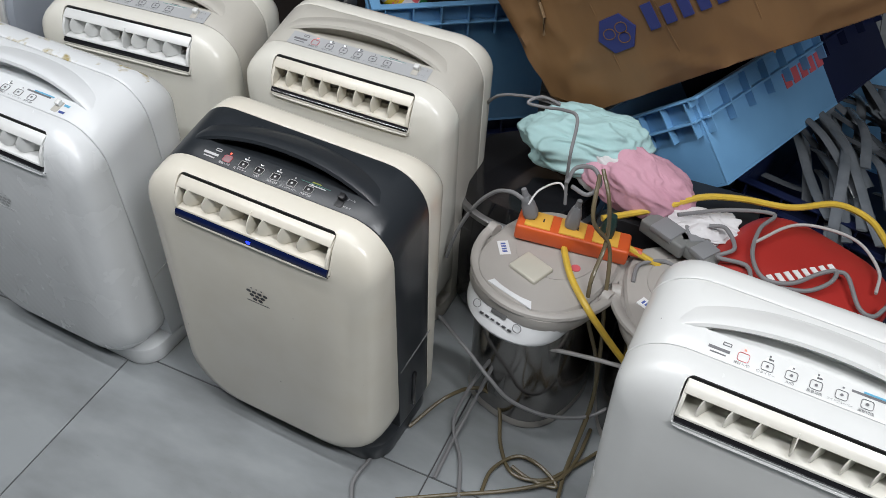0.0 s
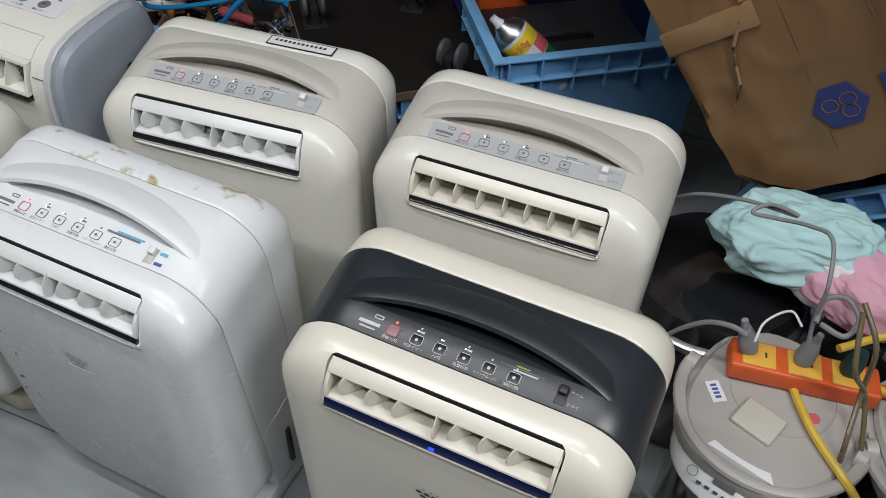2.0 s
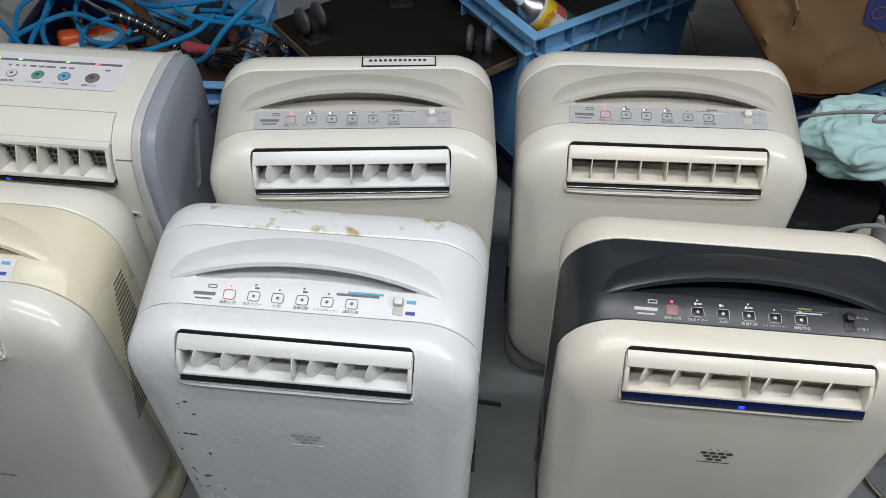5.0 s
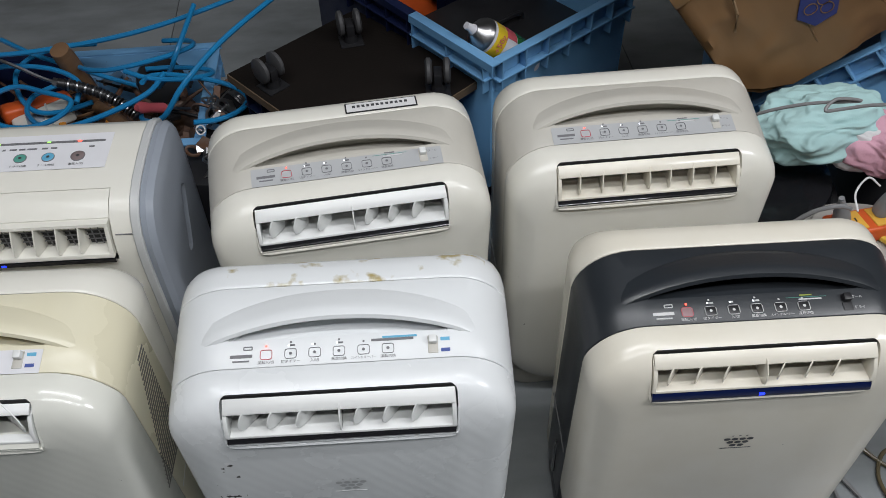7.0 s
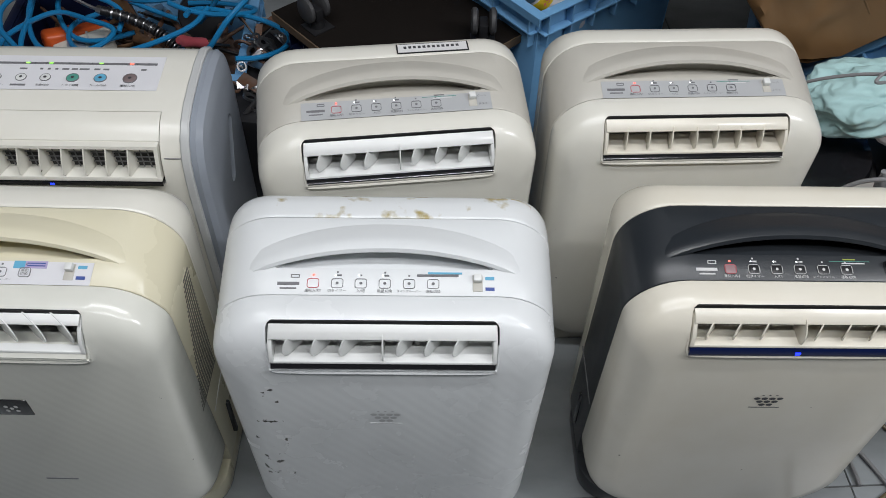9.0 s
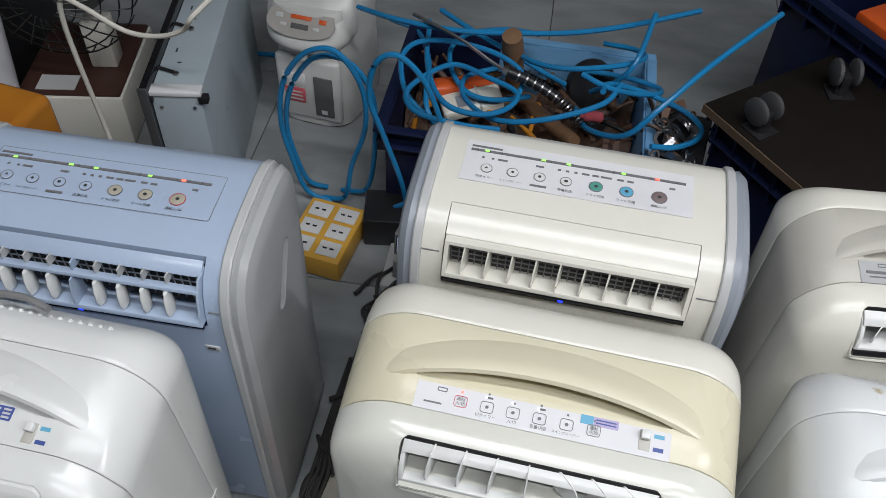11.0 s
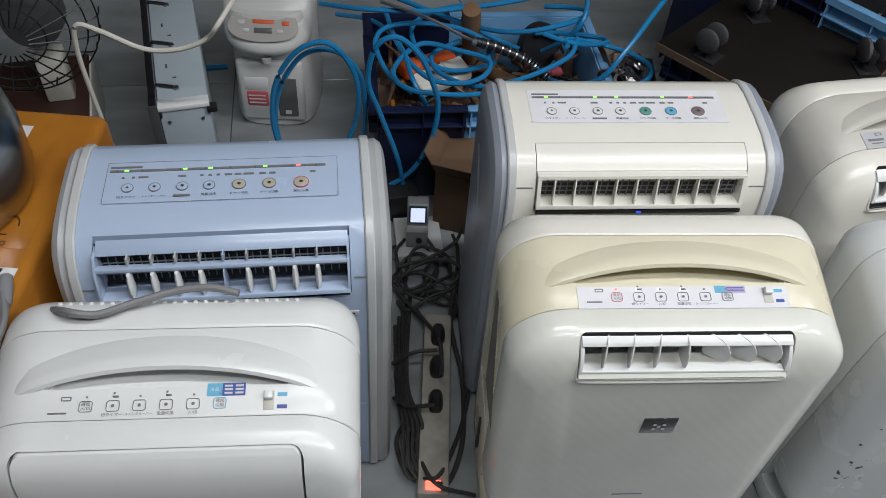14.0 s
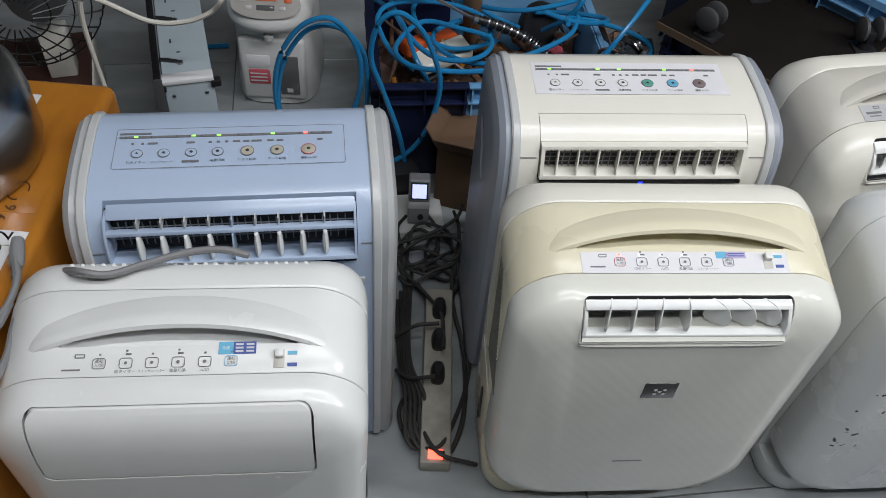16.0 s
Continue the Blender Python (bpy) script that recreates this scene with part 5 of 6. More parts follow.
# ---- tools in the crate ----
WOOD = surface("worn_wood", (0.20, 0.11, 0.055), 0.6, (0.12, 0.07, 0.04), bump=0.2, stretch=(1, 1, 6))
RUST = surface("rusty_metal", (0.14, 0.07, 0.04), 0.6, (0.22, 0.20, 0.19), scale=30, bump=0.3, metal=0.4)
AMBER = surface("amber_plastic", (0.50, 0.20, 0.02), 0.35, bump=0.05)
fill = thing("tool_tray", pose(-1.452, 1.815, 0.006, 0, 0, 2), "dark jumble of scrap filling the tool crate", "scrap")
bm = bmesh.new()
bmesh.ops.create_grid(bm, x_segments=40, y_segments=34, size=0.5)
for v in bm.verts:
    q = Vector((v.co.x * 9, v.co.y * 9, 2))
    v.co = Vector((v.co.x * 0.455, v.co.y * 0.295, 0.115 + 0.05 * noise.noise(q) + 0.03 * noise.noise(q * 2.3)))
low = bmesh.ops.extrude_face_region(bm, geom=bm.faces[:])
for v in [g for g in low["geom"] if isinstance(g, bmesh.types.BMVert)]:
    v.co.z = 0.0
part("scrap", bm, RUST, fill)
rng = random.Random(9)
for k in range(60):
    x, y = -1.452 + rng.uniform(-0.20, 0.20), 1.815 + rng.uniform(-0.13, 0.13)
    mat = rng.choice([STEEL, RUST, BLACK, AMBER, WOOD, BLACK, RUST, AMBER])
    L, r = rng.uniform(0.03, 0.10), rng.uniform(0.004, 0.011)
    m = pose(x, y, rng.uniform(0.165, 0.205), rng.uniform(60, 110), rng.uniform(-20, 20), rng.uniform(0, 360))
    o = part("tool", lathe([(0.001, -L / 2), (r, -L / 2), (r * 1.15, -L * 0.1), (r * 0.7, L * 0.1), (r * 0.5, L / 2), (0.001, L / 2)], 10) if k % 3 else box(-L / 2, L / 2, -r, r, -r * 0.6, r * 0.6, r * 0.25), mat)
    o.matrix_world = m
    tagged(o, "small worn hand tool lying in the crate", "tool", "tools in the crate")
hammer = thing("hammer", pose(-1.475, 1.900, 0.19, 18, 0, -15), "hammer with a thick brown wooden handle", "hammer")
part("shaft", lathe([(0.001, -0.04), (0.016, -0.04), (0.019, 0.04), (0.021, 0.12), (0.019, 0.15), (0.001, 0.152)], 20), WOOD, hammer)
part("head", box(-0.05, 0.05, -0.017, 0.017, -0.07, -0.035, 0.005), RUST, hammer)
stick = thing("wooden_handle", pose(-1.395, 1.790, 0.20, 80, 0, 40), "worn round wooden tool handle", "handle")
part("shaft", lathe([(0.001, -0.10), (0.014, -0.10), (0.015, 0.06), (0.013, 0.09), (0.001, 0.09)], 18), WOOD, stick)
disc = thing("tape_roll", pose(-1.325, 1.905, 0.215, 70, 0, 25), "black roll of insulating tape standing on edge", "tape")
part("roll", lathe([(0.020, -0.012), (0.048, -0.012), (0.050, -0.008), (0.050, 0.008), (0.048, 0.012), (0.020, 0.012)], 36), BLACK, disc)
part("core", lathe([(0.001, -0.008), (0.020, -0.009), (0.020, 0.009), (0.001, 0.008)], 24), RUBBER, disc)
gadget = thing("meter_case", pose(-1.545, 1.800, 0.195, 6, -8, 24), "white handheld meter with a blue-grey screen", "meter")
part("shell", box(-0.060, 0.060, -0.028, 0.028, 0, 0.026, 0.007, 3), IVORY, gadget)
part("screen", box(-0.030, 0.005, -0.018, 0.012, 0.0255, 0.0265), SIDE_GREY, gadget)
part("stripe", box(0.012, 0.016, -0.0285, 0.0285, 0.004, 0.0265), TRIM_GREY, gadget)
orange = thing("orange_tool", pose(-1.575, 1.840, 0.190, 0, 10, 35), "orange plastic tool body among scrap", "tool")
part("body", box(-0.07, 0.07, -0.02, 0.02, 0, 0.035, 0.010, 3), STRIP_ORANGE, orange)
driver = thing("screwdriver", pose(-1.300, 1.800, 0.22, 55, 0, -30), "red-handled screwdriver standing in the crate", "screwdriver")
part("grip", lathe([(0.001, 0.0), (0.011, 0.002), (0.010, 0.04), (0.012, 0.07), (0.006, 0.08), (0.001, 0.08)], 14), RED_INK, driver)
part("blade", lathe([(0.0005, -0.08), (0.003, -0.08), (0.003, 0.0), (0.0005, 0.0)], 8), STEEL, driver)
lance = thing("spray_lance", pose(0, 0, 0), "long steel lance with a black coiled spring grip", "lance")
axis = smooth_path([(-1.673, 1.837, 0.36), (-1.578, 1.81, 0.34), (-1.499, 1.786, 0.31), (-1.432, 1.781, 0.29), (-1.376, 1.765, 0.27), (-1.331, 1.739, 0.245)], 8)
part("rod", tube(axis[:20], 0.0035, 8), STEEL, lance)
part("grip", tube(axis[18:32], 0.0095, 12), BLACK, lance)
part("nut", tube(axis[17:21], 0.0085, 6), STEEL, lance)
for k in range(19, 40):
    p, q = axis[k], axis[k + 1]
    part("coil", tube([p + 0.15 * (q - p), p + 0.55 * (q - p)], 0.0115, 12), BLACK if k % 2 else STEEL, lance)

# metal offcuts between crate and dolly
tray = thing("scrap_tray", pose(-1.165, 1.690, 0.0, 0, 0, -8), "black bin heaped with steel offcuts", "bin")
part("bin_wall", box(-0.055, 0.055, -0.15, 0.15, 0, 0.235, 0.004), BLACK, tray)
rng = random.Random(12)
for k in range(46):
    x, y = -1.165 + rng.uniform(-0.045, 0.045), 1.690 + rng.uniform(-0.13, 0.13)
    s = rng.uniform(0.012, 0.034)
    bm = box(-s, s, -s * 0.35, s * 0.35, -0.0012, 0.0012) if k % 2 else ring_bm(0, 0, s * 1.3, s * 1.3, s * 0.6, s * 0.2, 0.004)
    o = part("steel_offcut", bm, rng.choice([STEEL, STEEL, RUST]), None)
    o.matrix_world = pose(x, y, 0.243 + rng.uniform(0, 0.02), rng.uniform(-60, 60), rng.uniform(-60, 60), rng.uniform(0, 360))
    tagged(o, "small loose steel offcut in a heap", "offcut", "steel offcuts")

# ---- white electric pot on the floor ----
POT_WHITE = surface("pot_white", (0.60, 0.60, 0.585), 0.35, (0.55, 0.55, 0.53), bump=0.03)
pot = thing("electric_pot", pose(-1.905, 2.015, 0, 0, 0, -4) @ Matrix.Diagonal((1.10, 1.10, 0.80, 1)), "white electric hot-water pot with an orange-buttoned panel", "electric pot")
part("body", loft([[(x, y, z) for x, y in oval(a, b, 48, 3.6)] for a, b, z in ((0.078, 0.108, 0.0), (0.084, 0.114, 0.006), (0.085, 0.115, 0.03), (0.082, 0.112, 0.12), (0.080, 0.110, 0.24), (0.084, 0.114, 0.30), (0.086, 0.116, 0.345), (0.080, 0.110, 0.362), (0.05, 0.07, 0.372))]), POT_WHITE, pot)
nose = []
for z, reach, w in ((0.246, 0.112, 0.056), (0.262, 0.136, 0.076), (0.276, 0.147, 0.083), (0.288, 0.149, 0.085), (0.300, 0.145, 0.086), (0.334, 0.121, 0.086), (0.372, 0.092, 0.084), (0.388, 0.070, 0.080)):
    nose.append([(w * math.cos(math.pi + math.pi * i / 20), -0.06 - (reach - 0.06) * abs(math.sin(math.pi * i / 20)) ** 0.75, z) for i in range(21)] + [(w * 0.9, 0.0, z), (-w * 0.9, 0.0, z)])
part("spout_nose", loft(nose), POT_WHITE, pot)
top = pose(0, -0.1195, 0.3385, 53)
part("nozzle", lathe([(0.001, 0.236), (0.009, 0.238), (0.010, 0.250), (0.001, 0.256)], 16, m=pose(0, -0.128, 0)), POT_WHITE, pot)
part("panel", prism([(0.066 * math.cos(math.pi + math.pi * i / 16), -0.036 * abs(math.sin(math.pi * i / 16)) ** 0.8) for i in range(17)] + [(0.06, 0.022), (-0.06, 0.022)], 0, 0.003, "z"), POT_GREY, pot, "grey control panel").matrix_local = top
for x, y, w, hgt, mat in ((0.0, 0.010, 0.040, 0.009, STRIP_ORANGE), (0.042, 0.008, 0.014, 0.010, STRIP_ORANGE), (-0.042, 0.008, 0.014, 0.010, TRIM_GREY), (0.0, -0.010, 0.034, 0.012, GLASSY), (0.032, -0.010, 0.012, 0.008, TRIM_GREY), (-0.032, -0.010, 0.012, 0.008, TRIM_GREY)):
    part("button", box(x - w / 2, x + w / 2, y - hgt / 2, y + hgt / 2, 0.0025, 0.0045, 0.001, m=top), mat, pot)
part("front_plate", box(-0.066, 0.066, -0.119, -0.10, 0.025, 0.225, 0.010, 3), POT_WHITE, pot)
part("gauge", box(0.012, 0.052, -0.1215, -0.11, 0.045, 0.175, 0.003), GLASSY, pot, "smoked water gauge")
part("sticker", box(-0.052, -0.004, -0.1205, -0.11, 0.075, 0.13, 0.006), RED_INK, pot, "red round-cornered sticker")
part("sticker", box(-0.052, -0.004, -0.1200, -0.11, 0.132, 0.175, 0.002), PAPER, pot, "white printed sticker")
for k in range(3):
    part("print_bar", box(-0.046, -0.012, -0.1212, -0.12, 0.088 + 0.012 * k, 0.092 + 0.012 * k), PALE_INK, pot, smooth=0)
part("gauge_mark", box(0.026, 0.038, -0.1222, -0.12, 0.055, 0.068), PALE_INK, pot, smooth=0)

# ---- steel cabinet edge-on ----
CABINET = surface("blue_grey_enamel", (0.36, 0.42, 0.46), 0.38, (0.31, 0.37, 0.40), bump=0.06, specks=0.25)
STEEL_DARK = surface("dull_grey_metal", (0.13, 0.135, 0.14), 0.4, bump=0.05, metal=0.6)
cab = thing("steel_case", pose(-2.062, 1.535, 0, 0, 0, 12), "narrow blue-grey steel computer case with dark glass side", "case")
part("case_body", box(0, 0.086, 0, 0.46, 0.004, 0.330, 0.003), CABINET, cab)
part("side_glass", box(-0.014, -0.0005, -0.008, 0.465, 0.0, 0.345, 0.003), GLOSS_BLACK, cab, "dark glass side panel")
part("glass_edge", box(-0.0155, 0.0005, -0.0125, -0.0085, 0.0, 0.346, 0.001), STEEL_DARK, cab, "grey metal edge of the side panel")
part("cross_band", box(-0.001, 0.087, -0.003, 0.022, 0.324, 0.3335, 0.002), POT_SILVER, cab, "bright steel band along the top edge")
for x in (-0.004, 0.090):
    part("bumper", box(x - 0.009, x + 0.009, -0.006, 0.010, 0.312, 0.326, 0.003), BLACK, cab, "black rubber stop")
for y in (0.055, 0.190, 0.330):
    part("latch", tube([(-0.002, y + 0.014, 0.332), (0.014, y + 0.006, 0.334), (0.030, y, 0.333)], 0.0042, 6, flat=0.6), BLACK, cab, "thin black latch")
    part("rivet", lathe([(0.001, 0), (0.006, 0), (0.005, 0.004), (0.001, 0.005)], 10, m=pose(0.034, y - 0.002, 0.3300)), STEEL, cab)
    part("slot", box(0.030, 0.037, y + 0.030, y + 0.033, 0.3295, 0.3308), INK, cab, smooth=0)
    part("slot", box(0.020, 0.023, y + 0.062, y + 0.074, 0.3295, 0.3308), INK, cab, smooth=0)
for x in (0.015, 0.072):
    part("screw", lathe([(0.001, 0), (0.0035, 0), (0.003, 0.002), (0.001, 0.003)], 10, m=pose(x, 0.0, 0.300, 90)), STEEL, cab)

# ---- desk fan ----
CAGE = surface("dull_wire", (0.05, 0.05, 0.05), 0.4, bump=0.05, metal=0.8)
FANBASE = surface("brown_fan_base", (0.060, 0.028, 0.022), 0.4, bump=0.04)
fan = thing("desk_fan", pose(-2.390, 1.830, 0, 0, 0, 12), "old desk fan with a dark brown base and wire cage", "fan")
part("base", box(-0.115, 0.105, -0.125, 0.14, 0.0, 0.125, 0.006), IVORY, fan)
part("base_top", box(-0.110, 0.100, -0.120, 0.135, 0.125, 0.132, 0.003), FANBASE, fan, "dark brown top of the base")
part("plate", box(-0.075, 0.005, -0.108, -0.060, 0.132, 0.1335), TRIM_GREY, fan, "grey maker's plate")
part("stem", box(0.02, 0.075, -0.03, 0.02, 0.132, 0.24, 0.005), IVORY, fan)
part("motor", lathe([(0.002, -0.06), (0.05, -0.05), (0.06, 0.0), (0.055, 0.05), (0.002, 0.06)], 24, m=pose(0.045, 0.0, 0.33, 80, 0, 0)), STEEL_DARK, fan)
for k, r in enumerate((0.15, 0.13, 0.10, 0.06)):
    y = -0.09 - 0.016 * k
    part("cage_ring", tube([(0.02 + r * math.cos(radians(a)), y, 0.36 + r * math.sin(radians(a))) for a in range(0, 360, 10)], 0.0016, 6, closed=True), CAGE, fan)
for k in range(24):
    a = radians(15 * k)
    part("cage_wire", tube(smooth_path([(0.02 + r * math.cos(a), y, 0.36 + r * math.sin(a)) for r, y in ((0.03, -0.150), (0.06, -0.138), (0.10, -0.122), (0.13, -0.106), (0.15, -0.09), (0.152, -0.06))], 3), 0.0016, 5), CAGE, fan)
roll = thing("rolled_sheet", pose(-2.500, 1.640, 0.0, -6, 4, 10), "white and blue plastic sheet rolled into a tube", "sheet")
part("white_skin", loft([[(r * math.cos(radians(a)), r * math.sin(radians(a)), z) for r, z in ((0.044, 0.0), (0.047, 0.0), (0.047, 0.36), (0.044, 0.36))] for a in range(-120, 130, 12)]), CAN_WHITE, roll)
part("blue_core", lathe([(0.001, 0.0), (0.040, 0.0), (0.040, 0.345), (0.030, 0.345), (0.001, 0.34)], 28), surface("teal_blue_plastic", (0.02, 0.10, 0.18), 0.4, bump=0.05), roll)

# plain black block added to darken the background behind the kettle
dark_filler = thing("dark_box", pose(-2.58, 1.76, 0), "large black box added to fill the dark background behind the orange carton", "box")
part("box_body", box(-0.55, 0, 0, 0.30, 0, 0.62, 0.008), BLACK, dark_filler)
part("lid", box(-0.558, 0.006, -0.008, 0.308, 0.60, 0.64, 0.008), BLACK, dark_filler)

# ---- sockets, meter and floor strip between the dehumidifiers ----
board = thing("socket_board", pose(-1.602, 1.520, 0, 0, 0, 3), "pale board carrying a plug-in power meter", "board")
part("plate", box(-0.047, 0.047, -0.055, 0.055, 0, 0.018, 0.003), TRIM_GREY, board)
part("screw", lathe([(0.001, 0.018), (0.004, 0.018), (0.003, 0.020), (0.001, 0.0205)], 10, m=pose(0.036, -0.044, 0)), STEEL, board)
meter = thing("power_meter", pose(-1.606, 1.500, 0.018, -12, 0, -3), "small grey power meter with a lit screen", "meter")
part("shell", box(-0.021, 0.021, -0.016, 0.016, 0, 0.052, 0.003), PLUG_GREY, meter)
part("band", box(-0.0215, 0.0215, -0.0165, 0.0165, 0.036, 0.054, 0.002), TRIM_GREY, meter)
part("head", box(-0.021, 0.021, -0.018, 0.014, 0.053, 0.104, 0.004, 3), PLUG_GREY, meter)
part("bezel", box(-0.0175, 0.0175, -0.0195, -0.012, 0.060, 0.100, 0.002), PLUG_GREEN, meter)
part("screen", box(-0.014, 0.014, -0.0203, -0.015, 0.064, 0.096), SCREEN_GLOW, meter, "lit white screen")
part("lead_hole", lathe([(0.001, 0), (0.006, 0), (0.006, 0.003), (0.001, 0.003)], 14, m=pose(0.004, -0.016, 0.018, 90)), BLACK, meter)
yellow = thing("socket_block", pose(-1.775, 1.545, 0, 0, 0, -6), "yellow socket block with white faces on the floor", "socket block")
part("case", box(-0.058, 0.058, -0.075, 0.075, 0, 0.052, 0.005), STRIP_YELLOW, yellow)
for x in (-0.027, 0.027):
    for y in (-0.045, 0.0, 0.045):
        part("face", box(x - 0.021, x + 0.021, y - 0.018, y + 0.018, 0.0515, 0.054, 0.001), PAPER, yellow)
        for dx in (-0.008, 0.006):
            part("slot", box(x + dx - 0.004, x + dx + 0.004, y - 0.002, y + 0.002, 0.0538, 0.0545), BLACK, yellow, smooth=0)
transformer = thing("transformer", pose(-1.660, 1.620, 0, 0, 0, 10), "black transformer block on the floor", "transformer")
part("block", box(-0.055, 0.055, -0.045, 0.045, 0, 0.07, 0.006), BLACK, transformer)
OLDWHITE = surface("dirty_white_plastic", (0.36, 0.34, 0.29), 0.55, (0.22, 0.20, 0.17), scale=25, amount=0.9, bump=0.12, specks=0.4)
fstrip = thing("socket_strip", pose(-1.590, 1.135, 0, 0, 0, -5), "dirty white socket strip on the floor with a red switch", "socket strip")
part("case", box(-0.025, 0.025, -0.185, 0.175, 0, 0.030, 0.004), OLDWHITE, fstrip)
for y in (-0.02, 0.05, 0.12):
    part("plug", loft([[(a * ca, y + b * cb, z) for ca, cb in oval(1, 1, 18, 3)] for a, b, z in ((0.012, 0.018, 0.0295), (0.013, 0.019, 0.040), (0.009, 0.014, 0.056), (0.006, 0.008, 0.062))]), BLACK, fstrip, "black plug")
part("switch", box(-0.012, 0.012, -0.178, -0.162, 0.029, 0.0335, 0.001), LED_RED, fstrip, "lit red switch", 0)

# plug lying on the carton
cplug = thing("plug", pose(-2.112, 0.985, 0.499, 90, 0, 12) @ Matrix.Scale(0.72, 4), "grey moulded plug lying on the orange carton", "plug")
part("shell", lathe([(0.001, -0.03), (0.010, -0.03), (0.0115, -0.01), (0.0115, 0.02), (0.009, 0.03), (0.001, 0.03)], 18, m=pose(0, 0.0115, 0)), PLUG_GREY, cplug)
part("sleeve", join(*[lathe([(0.001, z), (0.0075, z), (0.0075, z + 0.005), (0.001, z + 0.005)], 12, m=pose(0, 0.0115, 0)) for z in (0.031, 0.038, 0.045)]), PLUG_GREY, cplug)

# sticker on the ivory dehumidifier
stick = thing("sticker", pose(-0.876, 1.160, 0, 0, 0, 7) @ pose(0.060, 0.1640, 1.017 * at_depth(0.1640)[3] + 0.0006, 0), "white printed sticker with a black border", "sticker")
part("paper", box(-0.050, 0.050, -0.0105, 0.0105, 0, 0.0008), BLACK, stick)
part("field", box(-0.048, 0.048, -0.0088, 0.0088, 0.0008, 0.0012), PAPER, stick, smooth=0)
for k in range(12):
    part("print_bar", box(-0.040 + 0.0066 * k, -0.036 + 0.0066 * k, -0.001, 0.004, 0.0012, 0.0015), INK, stick, smooth=0)

# small brown carton behind the dehumidifiers, and a white offcut
small = thing("cardboard_box", pose(-1.500, 1.610, 0, 0, 0, -20), "small open brown carton on the floor", "box")
part("carton_body", box(-0.05, 0.05, -0.07, 0.07, 0, 0.16, 0.003), TRAY_BROWN, small)
part("flap", box(-0.05, 0.05, -0.002, 0.002, 0, 0.06, 0.001, m=pose(0, -0.07, 0.158, 35)), TRAY_BROWN, small)
part("flap", box(-0.002, 0.002, -0.07, 0.07, 0, 0.05, 0.001, m=pose(-0.05, 0, 0.158, 0, -30)), TRAY_BROWN, small)

# more coils of hose over the tool crate
rng = random.Random(21)
for k in range(6):
    cx, cy, r = -1.58 + 0.07 * k, 1.80 + rng.uniform(-0.06, 0.12), rng.uniform(0.07, 0.15)
    pts = [(cx + r * (1 + 0.25 * math.sin(a * 1.3 + k)) * math.cos(a + k), cy + r * 0.7 * math.sin(a + k), 0.265 + 0.035 * math.sin(a * 0.8 + 2 * k) + 0.006 * k) for a in [0.55 * j for j in range(9)]]
    cable("air_hose", pts, 0.0052, HOSE_BLUE, "blue plastic air hose lying in loops", "hose", "loose hoses")


cable("cable", [(-0.235, 1.014, 0.01), (-0.202, 1.085, 0.03), (-0.156, 1.114, 0.055), (-0.115, 1.119, 0.03), (-0.082, 1.061, 0.008), (-0.042, 1.018, 0.008), (0.007, 1.028, 0.008), (0.036, 1.063, 0.008), (0.073, 1.128, 0.008)], 0.0034, CABLE_BROWN, "translucent brown two-core cable on the floor", "cable", "loose cables")
cable("cable", [(-0.071, 0.958, 0.006), (-0.074, 1.008, 0.006), (-0.047, 1.051, 0.008), (-0.005, 1.049, 0.014), (0.034, 1.028, 0.01), (-0.008, 1.022, 0.006), (-0.047, 1.029, 0.008)], 0.0034, CABLE_BROWN, "translucent brown two-core cable on the floor", "cable", "loose cables")
cable("cable", [(-0.188, 0.883, 0.006), (-0.111, 0.935, 0.006), (-0.033, 0.985, 0.008), (0.03, 1.039, 0.012), (0.045, 1.092, 0.01), (0.045, 1.161, 0.012)], 0.0034, CABLE_BROWN, "translucent brown two-core cable on the floor", "cable", "loose cables")
cable("cable", [(-0.055, 1.273, 0.47), (-0.028, 1.239, 0.44), (-0.018, 1.232, 0.37), (-0.017, 1.18, 0.33), (-0.007, 1.168, 0.27), (0.024, 1.166, 0.18), (0.034, 1.163, 0.1), (0.034, 1.128, 0.03), (0.036, 1.062, 0.01), (0.045, 1.004, 0.006)], 0.0034, CABLE_BROWN, "translucent brown two-core cable on the floor", "cable", "loose cables")
cable("cable", [(-0.055, 1.258, 0.47), (-0.041, 1.214, 0.42), (-0.011, 1.234, 0.36), (0.011, 1.185, 0.29), (0.028, 1.168, 0.18), (0.036, 1.155, 0.08), (0.035, 1.11, 0.02), (0.038, 1.045, 0.01)], 0.0034, CABLE_BROWN, "translucent brown two-core cable on the floor", "cable", "loose cables")
cable("cable", [(-0.254, 1.153, 0.15), (-0.188, 1.114, 0.15), (-0.126, 1.093, 0.12), (-0.084, 1.092, 0.09), (-0.025, 1.108, 0.07), (0.034, 1.146, 0.06), (0.072, 1.181, 0.08)], 0.0034, CABLE_GREY, "grey rubber power cable lying loose", "cable", "loose cables")
cable("cable", [(-0.13, 1.125, 0.16), (-0.153, 1.113, 0.1), (-0.166, 1.091, 0.06), (-0.169, 1.052, 0.02), (-0.13, 1.001, 0.006), (-0.099, 0.934, 0.006)], 0.0034, CABLE_GREY, "grey rubber power cable lying loose", "cable", "loose cables")
cable("cable", [(-0.128, 1.128, 0.15), (-0.149, 1.09, 0.05), (-0.156, 1.035, 0.012), (-0.151, 0.948, 0.006)], 0.0034, CABLE_GREY, "grey rubber power cable lying loose", "cable", "loose cables")
cable("cable", [(-0.262, 0.929, 0.006), (-0.265, 0.881, 0.006), (-0.247, 0.844, 0.006)], 0.0034, CABLE_GREY, "grey rubber power cable lying loose", "cable", "loose cables")
